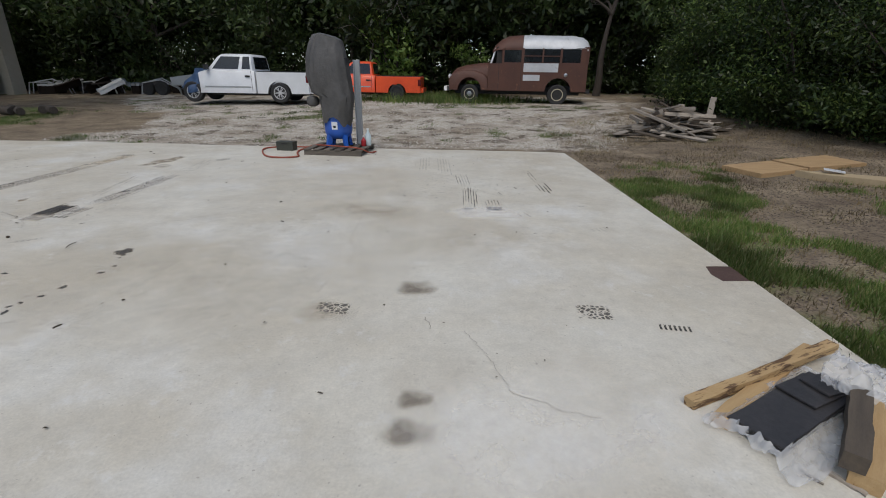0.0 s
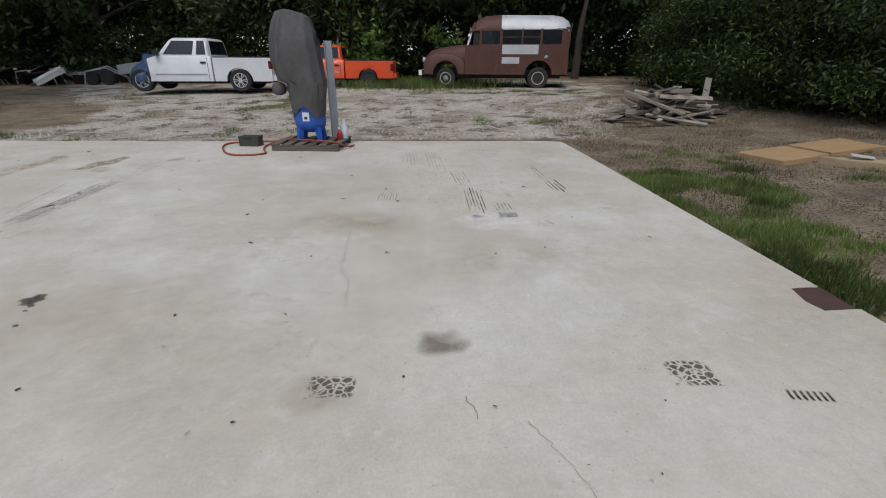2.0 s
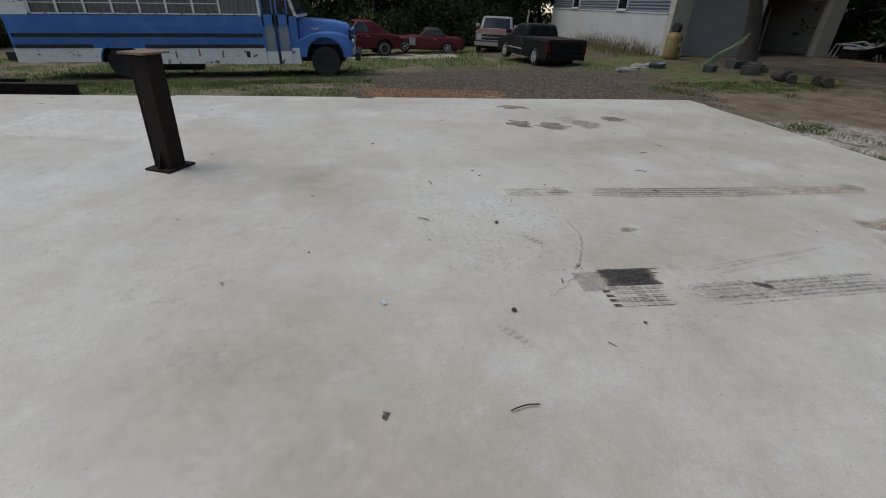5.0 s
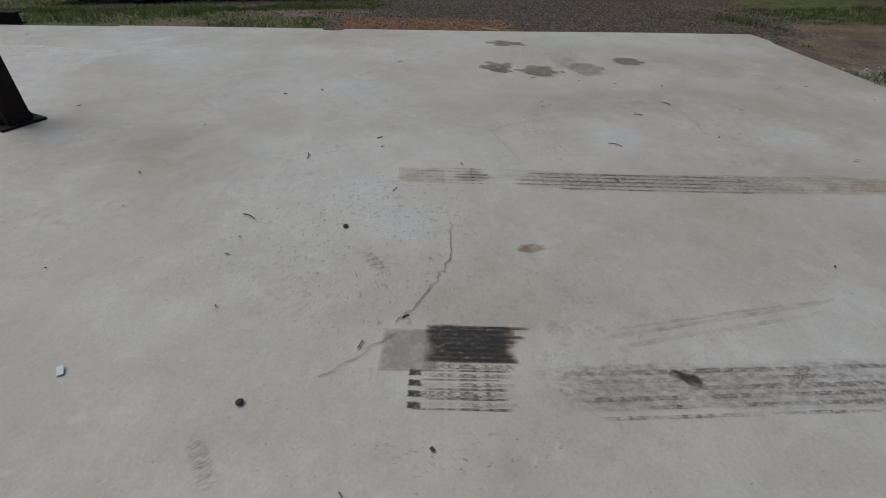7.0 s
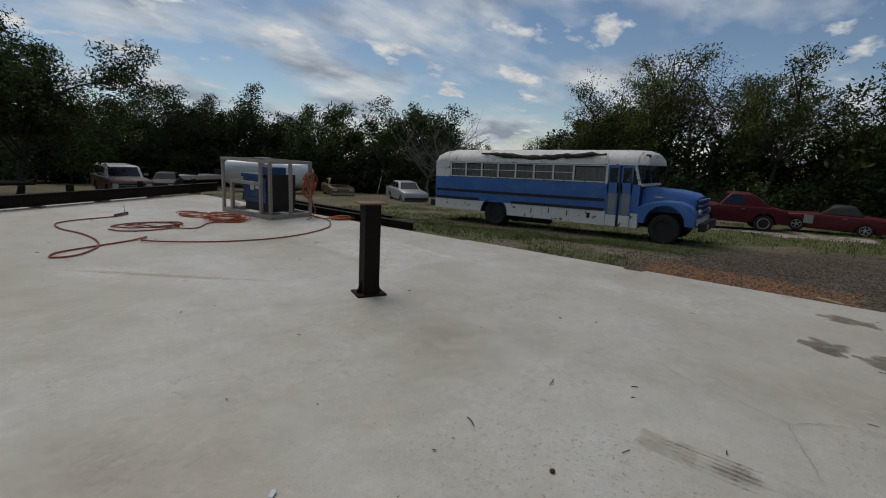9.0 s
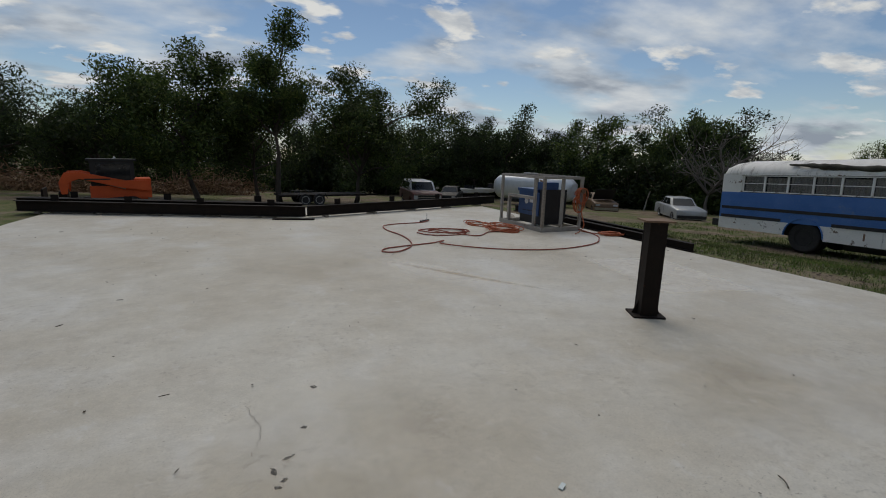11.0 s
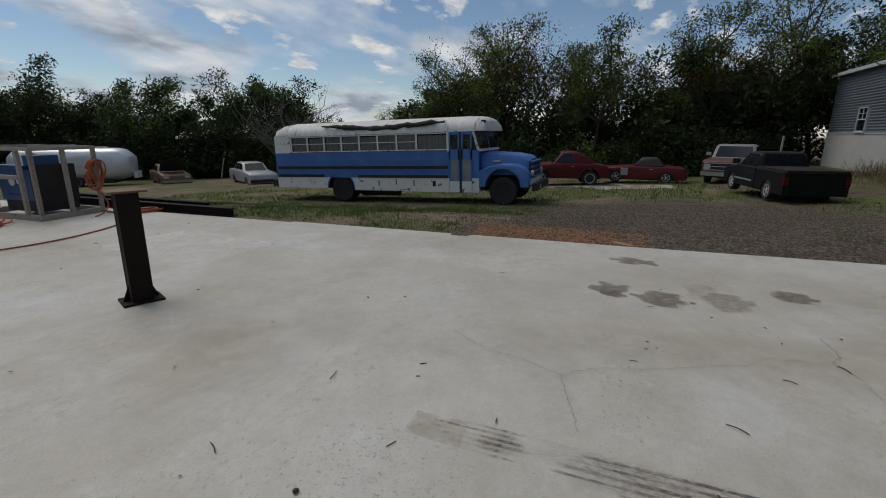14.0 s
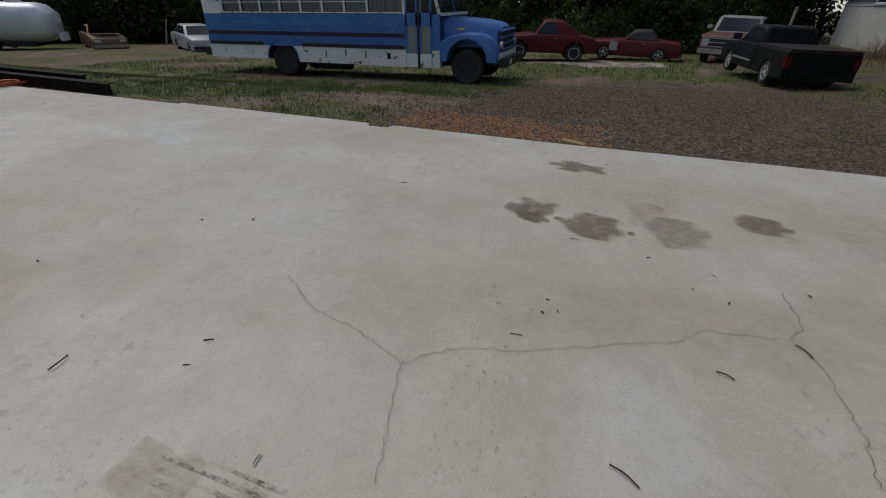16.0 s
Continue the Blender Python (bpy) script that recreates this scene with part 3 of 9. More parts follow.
    part("fascia", boxed(GX0 - 0.2, GX1 + 0.15, GY0 - 0.225, GY0 - 0.2, z + H - 0.06, z + H + 0.1), M["white_paint"], g)
    for y in (20.3, 21.4):
        solo("shelving_post", boxed(-0.04, 0.04, -0.04, 0.04, 0, 2.0), M["wood_grey"], pose(GX1 - 1.6, y, z, 0, 6 if y < 21 else -4, 0), "pale timber leaning inside the dark garage", "timber", bevel=0.005)


build_garage()


# ---- vehicles ----
def arc(cx, r, z0, n=9):
    """An arch over a wheel, from its rear foot to its front foot."""
    return [(cx - r * math.cos(math.pi * k / (n - 1)), z0 + max(0.0, r * math.sin(math.pi * k / (n - 1)))) for k in range(n)]


def side_body(top, z0, arches, half, inset=0.06, round_z=0.04):
    """A body extruded across its width from a side outline; top runs from the front to the rear. Arches: (x, radius, height of the foot)."""
    rear, front = top[-1][0], top[0][0]
    low = [(rear, z0)]
    for cx, r in sorted(arches):
        low += arc(cx, r, z0)
    low.append((front, z0))
    outline = low + list(top)
    zmax = max(p[1] for p in top)
    n_low = len(low)
    rings = []
    for y, k in ((-half, 1.0), (-half + inset * 0.35, 0.35), (-half + inset, 0.0), (half - inset, 0.0), (half - inset * 0.35, 0.35), (half, 1.0)):
        ring = []
        for i, (x, z) in enumerate(outline):
            if i >= n_low:
                z -= round_z * k * (z - z0) / max(zmax - z0, 0.1)
                x += round_z * k * (-1 if x > 0.5 * (front + rear) else 1) * (0.6 if i in (n_low, len(outline) - 1) else 0.2)
            ring.append((x, y, z))
        rings.append(ring)
    bm = bmesh.new()
    loft(bm, rings)
    bmesh.ops.recalc_face_normals(bm, faces=bm.faces)
    return bm


def frustum(bottom, top, z0, z1, hb, ht):
    """A cab or greenhouse: x ranges at the belt and at the roof, half widths there."""
    bm = bmesh.new()
    rings = []
    for k in (0.0, 0.5, 0.86, 0.96, 1.0):
        e = 0 if k < 0.9 else (0.04 if k < 1 else 0.12)
        x0, x1 = bottom[0] + (top[0] - bottom[0]) * k + e, bottom[1] + (top[1] - bottom[1]) * k - e
        h = hb + (ht - hb) * k - e
        c = 0.05
        z = z0 + (z1 - z0) * k
        rings.append([(x0 + c, -h, z), (x1 - c, -h, z), (x1, -h + c * 2, z), (x1 + 0.02, 0, z), (x1, h - c * 2, z), (x1 - c, h, z), (x0 + c, h, z), (x0, h - c * 2, z), (x0, -h + c * 2, z)])
    loft(bm, rings)
    bmesh.ops.recalc_face_normals(bm, faces=bm.faces)
    return bm


def pane(a, b, c, d, u0, u1, v0, v1, off=0.006, thick=0.012):
    """A thin panel on the quad a b c d (a to b along u, a to d along v), standing a little proud of it."""
    a, b, c, d = (Vector(p) for p in (a, b, c, d))
    at = lambda u, v: (a * (1 - u) + b * u) * (1 - v) + (d * (1 - u) + c * u) * v
    n = (b - a).cross(d - a).normalized()
    q = [at(u0, v0), at(u1, v0), at(u1, v1), at(u0, v1)]
    bm = bmesh.new()
    loft(bm, [[p - n * thick for p in q], [p + n * off for p in q]])
    bmesh.ops.recalc_face_normals(bm, faces=bm.faces)
    return bm


def cab_panes(bottom, top, z0, z1, hb, ht, veh, sides, front=True, back=True, glass=None, k0=0.12, k1=0.84):
    """Windows of a frustum cab. sides: u ranges along the belt from the rear (0) to the front (1)."""
    g = glass or M["glass"]
    P = lambda x, y, z: (x, y, z)
    for s in (-1, 1):
        a, b = (bottom[0], s * hb, z0), (bottom[1], s * hb, z0)
        d, c = (top[0], s * ht, z1), (top[1], s * ht, z1)
        for u0, u1 in sides:
            if s < 0:
                part("side_window", pane(a, b, c, d, u0, u1, k0, k1), g, veh)
            else:
                part("side_window", pane(b, a, d, c, 1 - u1, 1 - u0, k0, k1), g, veh)
    if front:
        part("windscreen", pane((bottom[1] + 0.02, -hb, z0), (bottom[1] + 0.02, hb, z0), (top[1] + 0.02, ht, z1), (top[1] + 0.02, -ht, z1), 0.08, 0.92, k0 - 0.05, k1 + 0.02), g, veh)
    if back:
        part("rear_window", pane((bottom[0], hb, z0), (bottom[0], -hb, z0), (top[0], -ht, z1), (top[0], ht, z1), 0.1, 0.9, k0, k1), g, veh)


def wheel(veh, x, y, r, width, rim_mat, spokes=0, rim_r=0.64, hub=None, name="wheel", flat=0.0):
    """A wheel whose outer face looks away from the middle of the vehicle."""
    s = 1 if y > 0 else -1
    w = new(name)
    w.parent = veh
    w.matrix_basis = pose(x, y, r - flat) if s > 0 else pose(x, y, r - flat, 0, 0, 180)
    h = width / 2
    bm = bmesh.new()
    lathe(bm, [(r * rim_r, -h * 0.8), (r * 0.9, -h), (r * 0.985, -h * 0.8), (r, -h * 0.4), (r, h * 0.4), (r * 0.985, h * 0.8), (r * 0.9, h), (r * (rim_r + 0.04), h * 0.92), (r * rim_r, h * 0.75)], 28)
    part("tyre", bm, M["tyre"], w)
    bm = bmesh.new()
    q = r * rim_r
    if spokes:
        lathe(bm, [(q * 0.96, -h * 0.7), (q, h * 0.9), (q * 0.92, h * 0.92), (q * 0.88, h * 0.5), (q * 0.88, -h * 0.6)], 28)
        for k in range(spokes):
            m = Matrix.Rotation(2 * math.pi * k / spokes, 4, "Y")
            for side in (-1, 1):
                box(bm, q * 0.1, q * 0.93, h * 0.6, h * 0.84, -q * 0.045, q * 0.045, m @ Matrix.Rotation(side * 0.17, 4, "Y"))
        lathe(bm, [(q * 0.26, h * 0.4), (q * 0.26, h * 0.84), (q * 0.16, h * 0.95)], 16)
    else:
        lathe(bm, [(q, -h * 0.7), (q, h * 0.85), (q * 0.9, h * 0.86), (q * 0.82, h * 0.5), (q * 0.55, h * 0.35), (q * 0.42, h * 0.7), (q * 0.2, h * 0.74)], 28)
    part("rim", bm, rim_mat, w)
    if spokes:
        bm = bmesh.new()
        lathe(bm, [(q * 0.86, h * 0.05), (q * 0.86, h * 0.2)], 20)
        part("brake_disc", bm, M["black"], w)
    if hub:
        bm = bmesh.new()
        lathe(bm, [(q * 0.5, h * 0.4), (q * 0.45, h * 0.78), (q * 0.2, h * 0.86)], 20)
        part("hubcap", bm, hub, w)
    return w


def under(veh, x0, x1, half, z0, z1):
    """The dark frame and floor between the wheels."""
    part("chassis", boxed(x0, x1, -half, half, z0, z1), M["black"], veh, bevel=0.03)


def lamp_box(veh, name, x0, x1, y0, y1, z0, z1, mat):
    part(name, boxed(x0, x1, y0, y1, z0, z1), mat, veh, bevel=0.012)


M["tail_red"] = surface("red_lamp_lens", (0.12, 0.006, 0.006), (0.07, 0.004, 0.004), 5, 0.25)
M["lens"] = surface("clear_lamp_lens", (0.55, 0.56, 0.56), (0.4, 0.41, 0.42), 5, 0.15)


def pickup(m, label, paint, wb, length_front, length_rear, half, r, rim, spokes, belt, roof, cab, cab_roof, z0=0.30, hood=True, name="pickup_truck", flat=0.0, glass=None, gate=True, top_mat=None, lights=((0.1, 0.86),)):
    """A pickup on its wheels: x forward from the rear axle. cab: belt x range, cab_roof: roof x range."""
    veh = thing(name, m, label, "pickup truck")
    arches = [(0, r * 1.22), (wb, r * 1.22)]
    xf, xr, xc = wb + length_front, -length_rear, cab[0] - 0.06
    za = z0
    if hood:
        top = [(xf, z0 + 0.1), (xf, belt - 0.24), (xf - 0.08, belt - 0.14), (cab[1] + 0.1, belt + 0.01), (cab[1], belt + 0.02), (xc + 0.02, belt + 0.02)]
        bm = side_body(top + [(xc + 0.02, z0)], za, [(wb, r * 1.22)], half)
    else:
        xf = cab[1] + 0.25
        top = [(xf, z0 + 0.1), (xf, belt - 0.05), (cab[1], belt + 0.02), (xc + 0.02, belt + 0.02)]
        bm = side_body(top + [(xc + 0.02, z0)], za, [], half)
    part("front_body", bm, paint, veh, smooth=40)
    # open bed: two sides with arches, front wall, tailgate, floor
    for s in (-1, 1):
        bm = side_body([(xc - 0.02, z0), (xc - 0.02, belt - 0.02), (xr, belt - 0.02), (xr, z0 + 0.06)], z0, [(0, r * 1.22)], 0.07, 0.025, 0.01)
        bmesh.ops.translate(bm, verts=bm.verts, vec=(0, s * (half - 0.07), 0))
        part("bed_side", bm, paint, veh)
    part("bed_floor", boxed(xr + 0.04, xc - 0.03, -half + 0.1, half - 0.1, z0 + 0.24, z0 + 0.29), M["black"], veh)
    part("bed_front", boxed(xc - 0.06, xc - 0.02, -half + 0.12, half - 0.12, z0 + 0.2, belt - 0.04), paint, veh)
    if gate:
        part("tailgate", boxed(xr - 0.01, xr + 0.05, -half + 0.14, half - 0.14, z0 + 0.2, belt - 0.03), paint, veh, bevel=0.012)
    part("bed_rail", boxed(xr + 0.05, xc - 0.06, half - 0.14, half - 0.02, belt - 0.018, belt + 0.012), M["black"], veh)
    part("bed_rail", boxed(xr + 0.05, xc - 0.06, -half + 0.02, -half + 0.14, belt - 0.018, belt + 0.012), M["black"], veh)
    for s in (-1, 1):
        lamp_box(veh, "tail_lamp", xr - 0.02, xr + 0.1, s * (half - 0.13), s * (half + 0.004), belt - 0.38, belt - 0.12, M["tail_red"])
        # shut line, handle, mirror, moulding
        part("door_seam", boxed(cab[0] + 0.09, cab[0] + 0.102, s * (half - 0.02), s * (half + 0.003), z0 + 0.06, belt), M["black"], veh)
        part("door_handle", boxed(cab[0] + 0.14, cab[0] + 0.32, s * (half - 0.01), s * (half + 0.03), belt - 0.2, belt - 0.145), M["black"], veh, bevel=0.01)
        part("mirror", boxed(cab[1] - 0.18, cab[1] - 0.08, s * (half - 0.02), s * (half + 0.2), belt + 0.05, belt + 0.22), M["black"], veh, bevel=0.03)
        part("side_moulding", boxed(cab[0] + 0.15, cab[1] + 0.05, s * (half - 0.01), s * (half + 0.008), z0 + 0.2, z0 + 0.25), M["silver_paint"], veh)
    part("cab", frustum(cab, cab_roof, belt, roof, half - 0.06, half - 0.19), top_mat or paint, veh, smooth=50)
    cab_panes(cab, cab_roof, belt, roof, half - 0.06, half - 0.19, veh, lights, glass=glass)
    part("rear_bumper", boxed(xr - 0.12, xr + 0.02, -half + 0.08, half - 0.08, z0 + 0.02, z0 + 0.2), paint, veh, bevel=0.04)
    under(veh, xr + 0.3, xf - 0.3, half - 0.3, z0 - 0.08, z0 + 0.25)
    for x in (0, wb):
        for s in (-1, 1):
            wheel(veh, x, s * (half - 0.13), r, 0.26, rim, spokes, flat=flat)
    return veh


def on_land(x, y, yaw, dz=0.0, rx=0.0, ry=0.0):
    return pose(x, y, land(x, y) + dz, rx, ry, yaw)


def crumpled(pts_low, pts_high, seed, rows=8, amp=0.06):
    """A draped sheet between two closed outlines with folds."""
    bm = bmesh.new()
    rings = []
    for k in range(rows + 1):
        t = k / rows
        ring = []
        for a, b in zip(pts_low, pts_high):
            p = Vector(a).lerp(Vector(b), t)
            d = noise.noise(p * 2.6 + Vector((seed, 0, 0))) * amp * 1.6 + noise.noise(p * 7 + Vector((0, seed, 0))) * amp * 0.6
            c = Vector((0, 0, p.z))
            out = (p - sum((Vector(q) for q in pts_low), Vector()) / len(pts_low))
            out.z = 0
            if out.length > 0.001:
                p += out.normalized() * d
            ring.append(p)
        rings.append(ring)
    loft(bm, rings)
    return bm


M["maroon_faded"] = surface("faded_brown_cover", (0.05, 0.036, 0.034), (0.03, 0.023, 0.022), 2, 0.8, spec=0.2)
M["tarp_blue"] = surface("blue_tarpaulin", (0.02, 0.05, 0.12), (0.04, 0.085, 0.17), 4, 0.5, bump=0.2)

# white pickup, its front end stripped and wrapped
white_truck = pickup(on_land(-6.5, 19.3, 182, 0.05), "white single-cab pickup truck with its front end stripped off", M["white_paint"], 3.3, 0.75, 1.12, 0.97, 0.37, M["alloy"], 6,
                     1.12, 1.72, (0.92, 2.75), (1.0, 2.2), z0=0.34, hood=False, lights=[(0.07, 0.25), (0.33, 0.88)])
bm = bmesh.new()
low = [(3.35 + 0.6 * math.cos(a), 0.99 * math.sin(a), 0.42 + 0.1 * math.sin(3 * a)) for a in np.linspace(0, 2 * math.pi, 22, endpoint=False)]
high = [(3.0 + 0.42 * math.cos(a), 0.9 * math.sin(a), 1.12 + 0.1 * math.cos(2 * a)) for a in np.linspace(0, 2 * math.pi, 22, endpoint=False)]
part("front_cover", crumpled(low, high, 3.0, 9, 0.1), M["tarp_blue"], white_truck, "crumpled blue tarpaulin over the engine bay", smooth=60)

orange_truck = pickup(on_land(-2.3, 21.2, 180, 0.0), "bright orange compact pickup truck parked in grass", M["orange_paint"], 2.75, 0.7, 0.98, 0.84, 0.31, M["black"], 0,
                      0.95, 1.5, (0.95, 2.45), (1.05, 1.9), z0=0.3)
black_truck = pickup(on_land(-20.6, 10.4, 190, 0.0), "black compact pickup truck with a faded hood", M["black_paint"], 2.75, 0.75, 1.0, 0.84, 0.3, M["alloy"], 5,
                     0.92, 1.42, (0.95, 2.4), (1.1, 1.9), z0=0.26)

part("bed_cover", boxed(-1.02, 0.9, -0.8, 0.8, 0.9, 0.98), M["maroon_faded"], black_truck, "faded brown hard bed cover", bevel=0.03)


def sedan(m, label, paint, wb, fr, rr, half, r, rim, belt, roof, cabin, roof_x, hood_z, boot_z, windows, name="car", category="car", z0=0.22, spokes=0, panel=None):
    veh = thing(name, m, label, category)
    xf, xr = wb + fr, -rr
    top = [(xf, z0 + 0.14), (xf + 0.02, hood_z - 0.18), (xf - 0.1, hood_z - 0.04), (cabin[1] + 0.1, belt + 0.02), (cabin[1], belt + 0.03), (cabin[0], belt + 0.03), (cabin[0] - 0.1, boot_z + 0.02), (xr + 0.08, boot_z - 0.04), (xr, boot_z - 0.16), (xr + 0.02, z0 + 0.14)]
    part("body", side_body(top, z0, [(0, r * 1.2), (wb, r * 1.2)], half, 0.09, 0.06), paint, veh, smooth=45)
    part("cabin", frustum(cabin, roof_x, belt, roof, half - 0.08, half - 0.24), paint, veh, smooth=50)
    cab_panes(cabin, roof_x, belt, roof, half - 0.08, half - 0.24, veh, windows)
    part("front_bumper", boxed(xf - 0.08, xf + 0.08, -half + 0.04, half - 0.04, z0 + 0.06, z0 + 0.24), panel or M["black"], veh, bevel=0.04)
    part("rear_bumper", boxed(xr - 0.07, xr + 0.08, -half + 0.04, half - 0.04, z0 + 0.06, z0 + 0.24), panel or M["black"], veh, bevel=0.04)
    for s in (-1, 1):
        lamp_box(veh, "headlight", xf - 0.03, xf + 0.035, s * (half - 0.42), s * (half - 0.1), hood_z - 0.27, hood_z - 0.14, M["lens"])
        lamp_box(veh, "tail_lamp", xr - 0.02, xr + 0.05, s * (half - 0.4), s * (half - 0.08), boot_z - 0.28, boot_z - 0.14, M["tail_red"])
        for u in windows:
            xs = cabin[0] + (cabin[1] - cabin[0]) * u[0] - 0.03
            part("door_seam", boxed(xs, xs + 0.012, s * (half - 0.02), s * (half + 0.003), z0 + 0.1, belt), M["black"], veh)
            part("door_handle", boxed(xs + 0.06, xs + 0.2, s * (half - 0.01), s * (half + 0.02), belt - 0.12, belt - 0.08), M["chrome"], veh)
    under(veh, xr + 0.3, xf - 0.3, half - 0.25, z0 - 0.06, z0 + 0.2)
    for x in (0, wb):
        for s in (-1, 1):
            wheel(veh, x, s * (half - 0.12), r, 0.21, rim, spokes)
    return veh


sedan(on_land(-28.4, -19.0, 60, 0.0), "silver four-door saloon parked at the edge of the grass", M["silver_paint"], 2.8, 0.85, 1.1, 0.88, 0.32, M["alloy"], 0.9, 1.42, (-0.35, 2.15), (0.25, 1.5), 0.85, 0.92, [(0.06, 0.2), (0.24, 0.52), (0.55, 0.9)])
red_suv = sedan(on_land(-27.3, 3.7, -76, 0.0), "faded red two-door off-roader parked before the trees", M["red_paint"], 2.33, 0.75, 0.85, 0.86, 0.36, M["alloy"], 1.02, 1.6, (-0.3, 1.75), (0.55, 1.3), 0.98, 1.0, [(0.5, 0.92)], "off_roader", "off-roader", 0.38)
roadster = sedan(on_land(-28.8, 7.3, -92, 0.0), "small red roadster with a black soft top and grey wing", M["red_paint"], 2.27, 0.75, 0.85, 0.82, 0.29, M["alloy"], 0.78, 1.18, (0.15, 1.6), (0.4, 1.1), 0.74, 0.8, [(0.3, 0.88)], "roadster", "sports car", 0.2, 5)
part("soft_top", frustum((0.1, 1.45), (0.42, 1.12), 0.84, 1.21, 0.75, 0.6), M["black"], roadster, "black fabric soft top", smooth=50)
part("front_wing", boxed(1.72, 2.05, 0.815, 0.832, 0.36, 0.72), M["silver_paint"], roadster, "unpainted grey front wing", bevel=0.005)
sedan(on_land(-28.0, -26.4, 62, 0.0), "brown old saloon with its bonnet standing open", M["gold_brown_paint"], 2.75, 0.95, 1.15, 0.9, 0.32, M["chrome"], 0.9, 1.38, (-0.3, 1.9), (0.2, 1.35), 0.86, 0.9, [(0.06, 0.45), (0.5, 0.9)], panel=M["chrome"])
brown_car = [o for o in scene.objects if o.name.startswith("car")][-1]
bm = boxed(0, 1.35, -0.75, 0.75, 0, 0.03)
bmesh.ops.transform(bm, matrix=pose(2.0, 0, 0.95, 0, -38, 0), verts=bm.verts)
part("open_bonnet", bm, M["black"], brown_car, "dark underside of the raised bonnet", bevel=0.01)
sedan(on_land(-18.2, -34.4, 60, 0.0), "dark saloon parked beyond the steel beams", M["black_paint"], 2.7, 0.85, 1.0, 0.86, 0.31, M["alloy"], 0.88, 1.38, (-0.3, 2.0), (0.2, 1.4), 0.82, 0.88, [(0.06, 0.45), (0.5, 0.9)])


M["pale_roof"] = surface("chalky_pale_roof_paint", (0.3, 0.3, 0.29), (0.2, 0.195, 0.19), 3, 0.6)


def old_truck(m, label, paint, top_paint, name, category, suv=False):
    """An upright truck front with a chrome grille; suv: with a long cab to the tail."""
    veh = thing(name, m, label, category)
    xf, half = 4.0, 0.98
    cab = (-0.9 if suv else 0.9, 2.5)
    top = [(xf, 0.55), (xf, 1.05), (xf - 0.1, 1.14), (2.6, 1.2), (2.5, 1.2), (-1.2, 1.18), (-1.25, 0.6)]
    part("body", side_body(top, 0.45, [(0, 0.47), (3.05, 0.47)], half, 0.07, 0.03), paint, veh, smooth=40)
    part("cab", frustum(cab, (cab[0] + 0.12, 2.0), 1.2, 1.82, half - 0.08, half - 0.18), top_paint, veh, smooth=50)
    cab_panes(cab, (cab[0] + 0.12, 2.0), 1.2, 1.82, half - 0.08, half - 0.18, veh, [(0.06, 0.5), (0.55, 0.9)] if suv else [(0.12, 0.88)])
    part("grille", boxed(xf - 0.02, xf + 0.03, -0.62, 0.62, 0.72, 1.0), M["black"], veh, bevel=0.01)
    for z in (0.7, 0.86, 1.01):
        part("grille_bar", boxed(xf, xf + 0.045, -0.9, 0.9, z - 0.018, z + 0.018), M["chrome"], veh, bevel=0.008)
    for s in (-1, 1):
        lamp_box(veh, "headlight", xf - 0.02, xf + 0.05, s * 0.64, s * 0.9, 0.74, 0.97, M["lens"])
        part("mirror", boxed(2.3, 2.42, s * 0.95, s * 1.16, 1.3, 1.44), M["chrome"], veh, bevel=0.03)
    part("front_bumper", boxed(xf + 0.02, xf + 0.16, -0.98, 0.98, 0.44, 0.62), M["chrome"], veh, bevel=0.03)
    under(veh, -1.0, 3.8, 0.6, 0.35, 0.6)
    for x in (0, 3.05):
        for s in (-1, 1):
            wheel(veh, x, s * 0.84, 0.36, 0.24, M["chrome"])
    return veh


old_truck(on_land(-31.5, 10.9, -18, -0.12), "old pickup truck with faded red nose and chrome grille", M["maroon_paint"], M["pale_roof"], "old_pickup", "pickup truck")
old_truck(on_land(-12.4, -27.2, 84, 0.0), "maroon full-size truck with a white hardtop", M["maroon_paint"], M["white_paint"], "hardtop_truck", "off-roader", suv=True)


# ---- buses ----
def bus_section(half, z0, z1, crown, k=1.0, n=7):
    """Half-round-shouldered cross section of a bus, from the right skirt over the roof to the left skirt."""
    pts = [(-half, z0), (-half, z0 + (z1 - crown - z0) * 0.5), (-half, z1 - crown)]
    for i in range(1, n):
        a = math.pi * i / n
        pts.append((-half * math.cos(a) * (1.0), z1 - crown + crown * math.sin(a) ** 0.8))
    pts += [(half, z1 - crown), (half, z0 + (z1 - crown - z0) * 0.5), (half, z0)]
    return pts


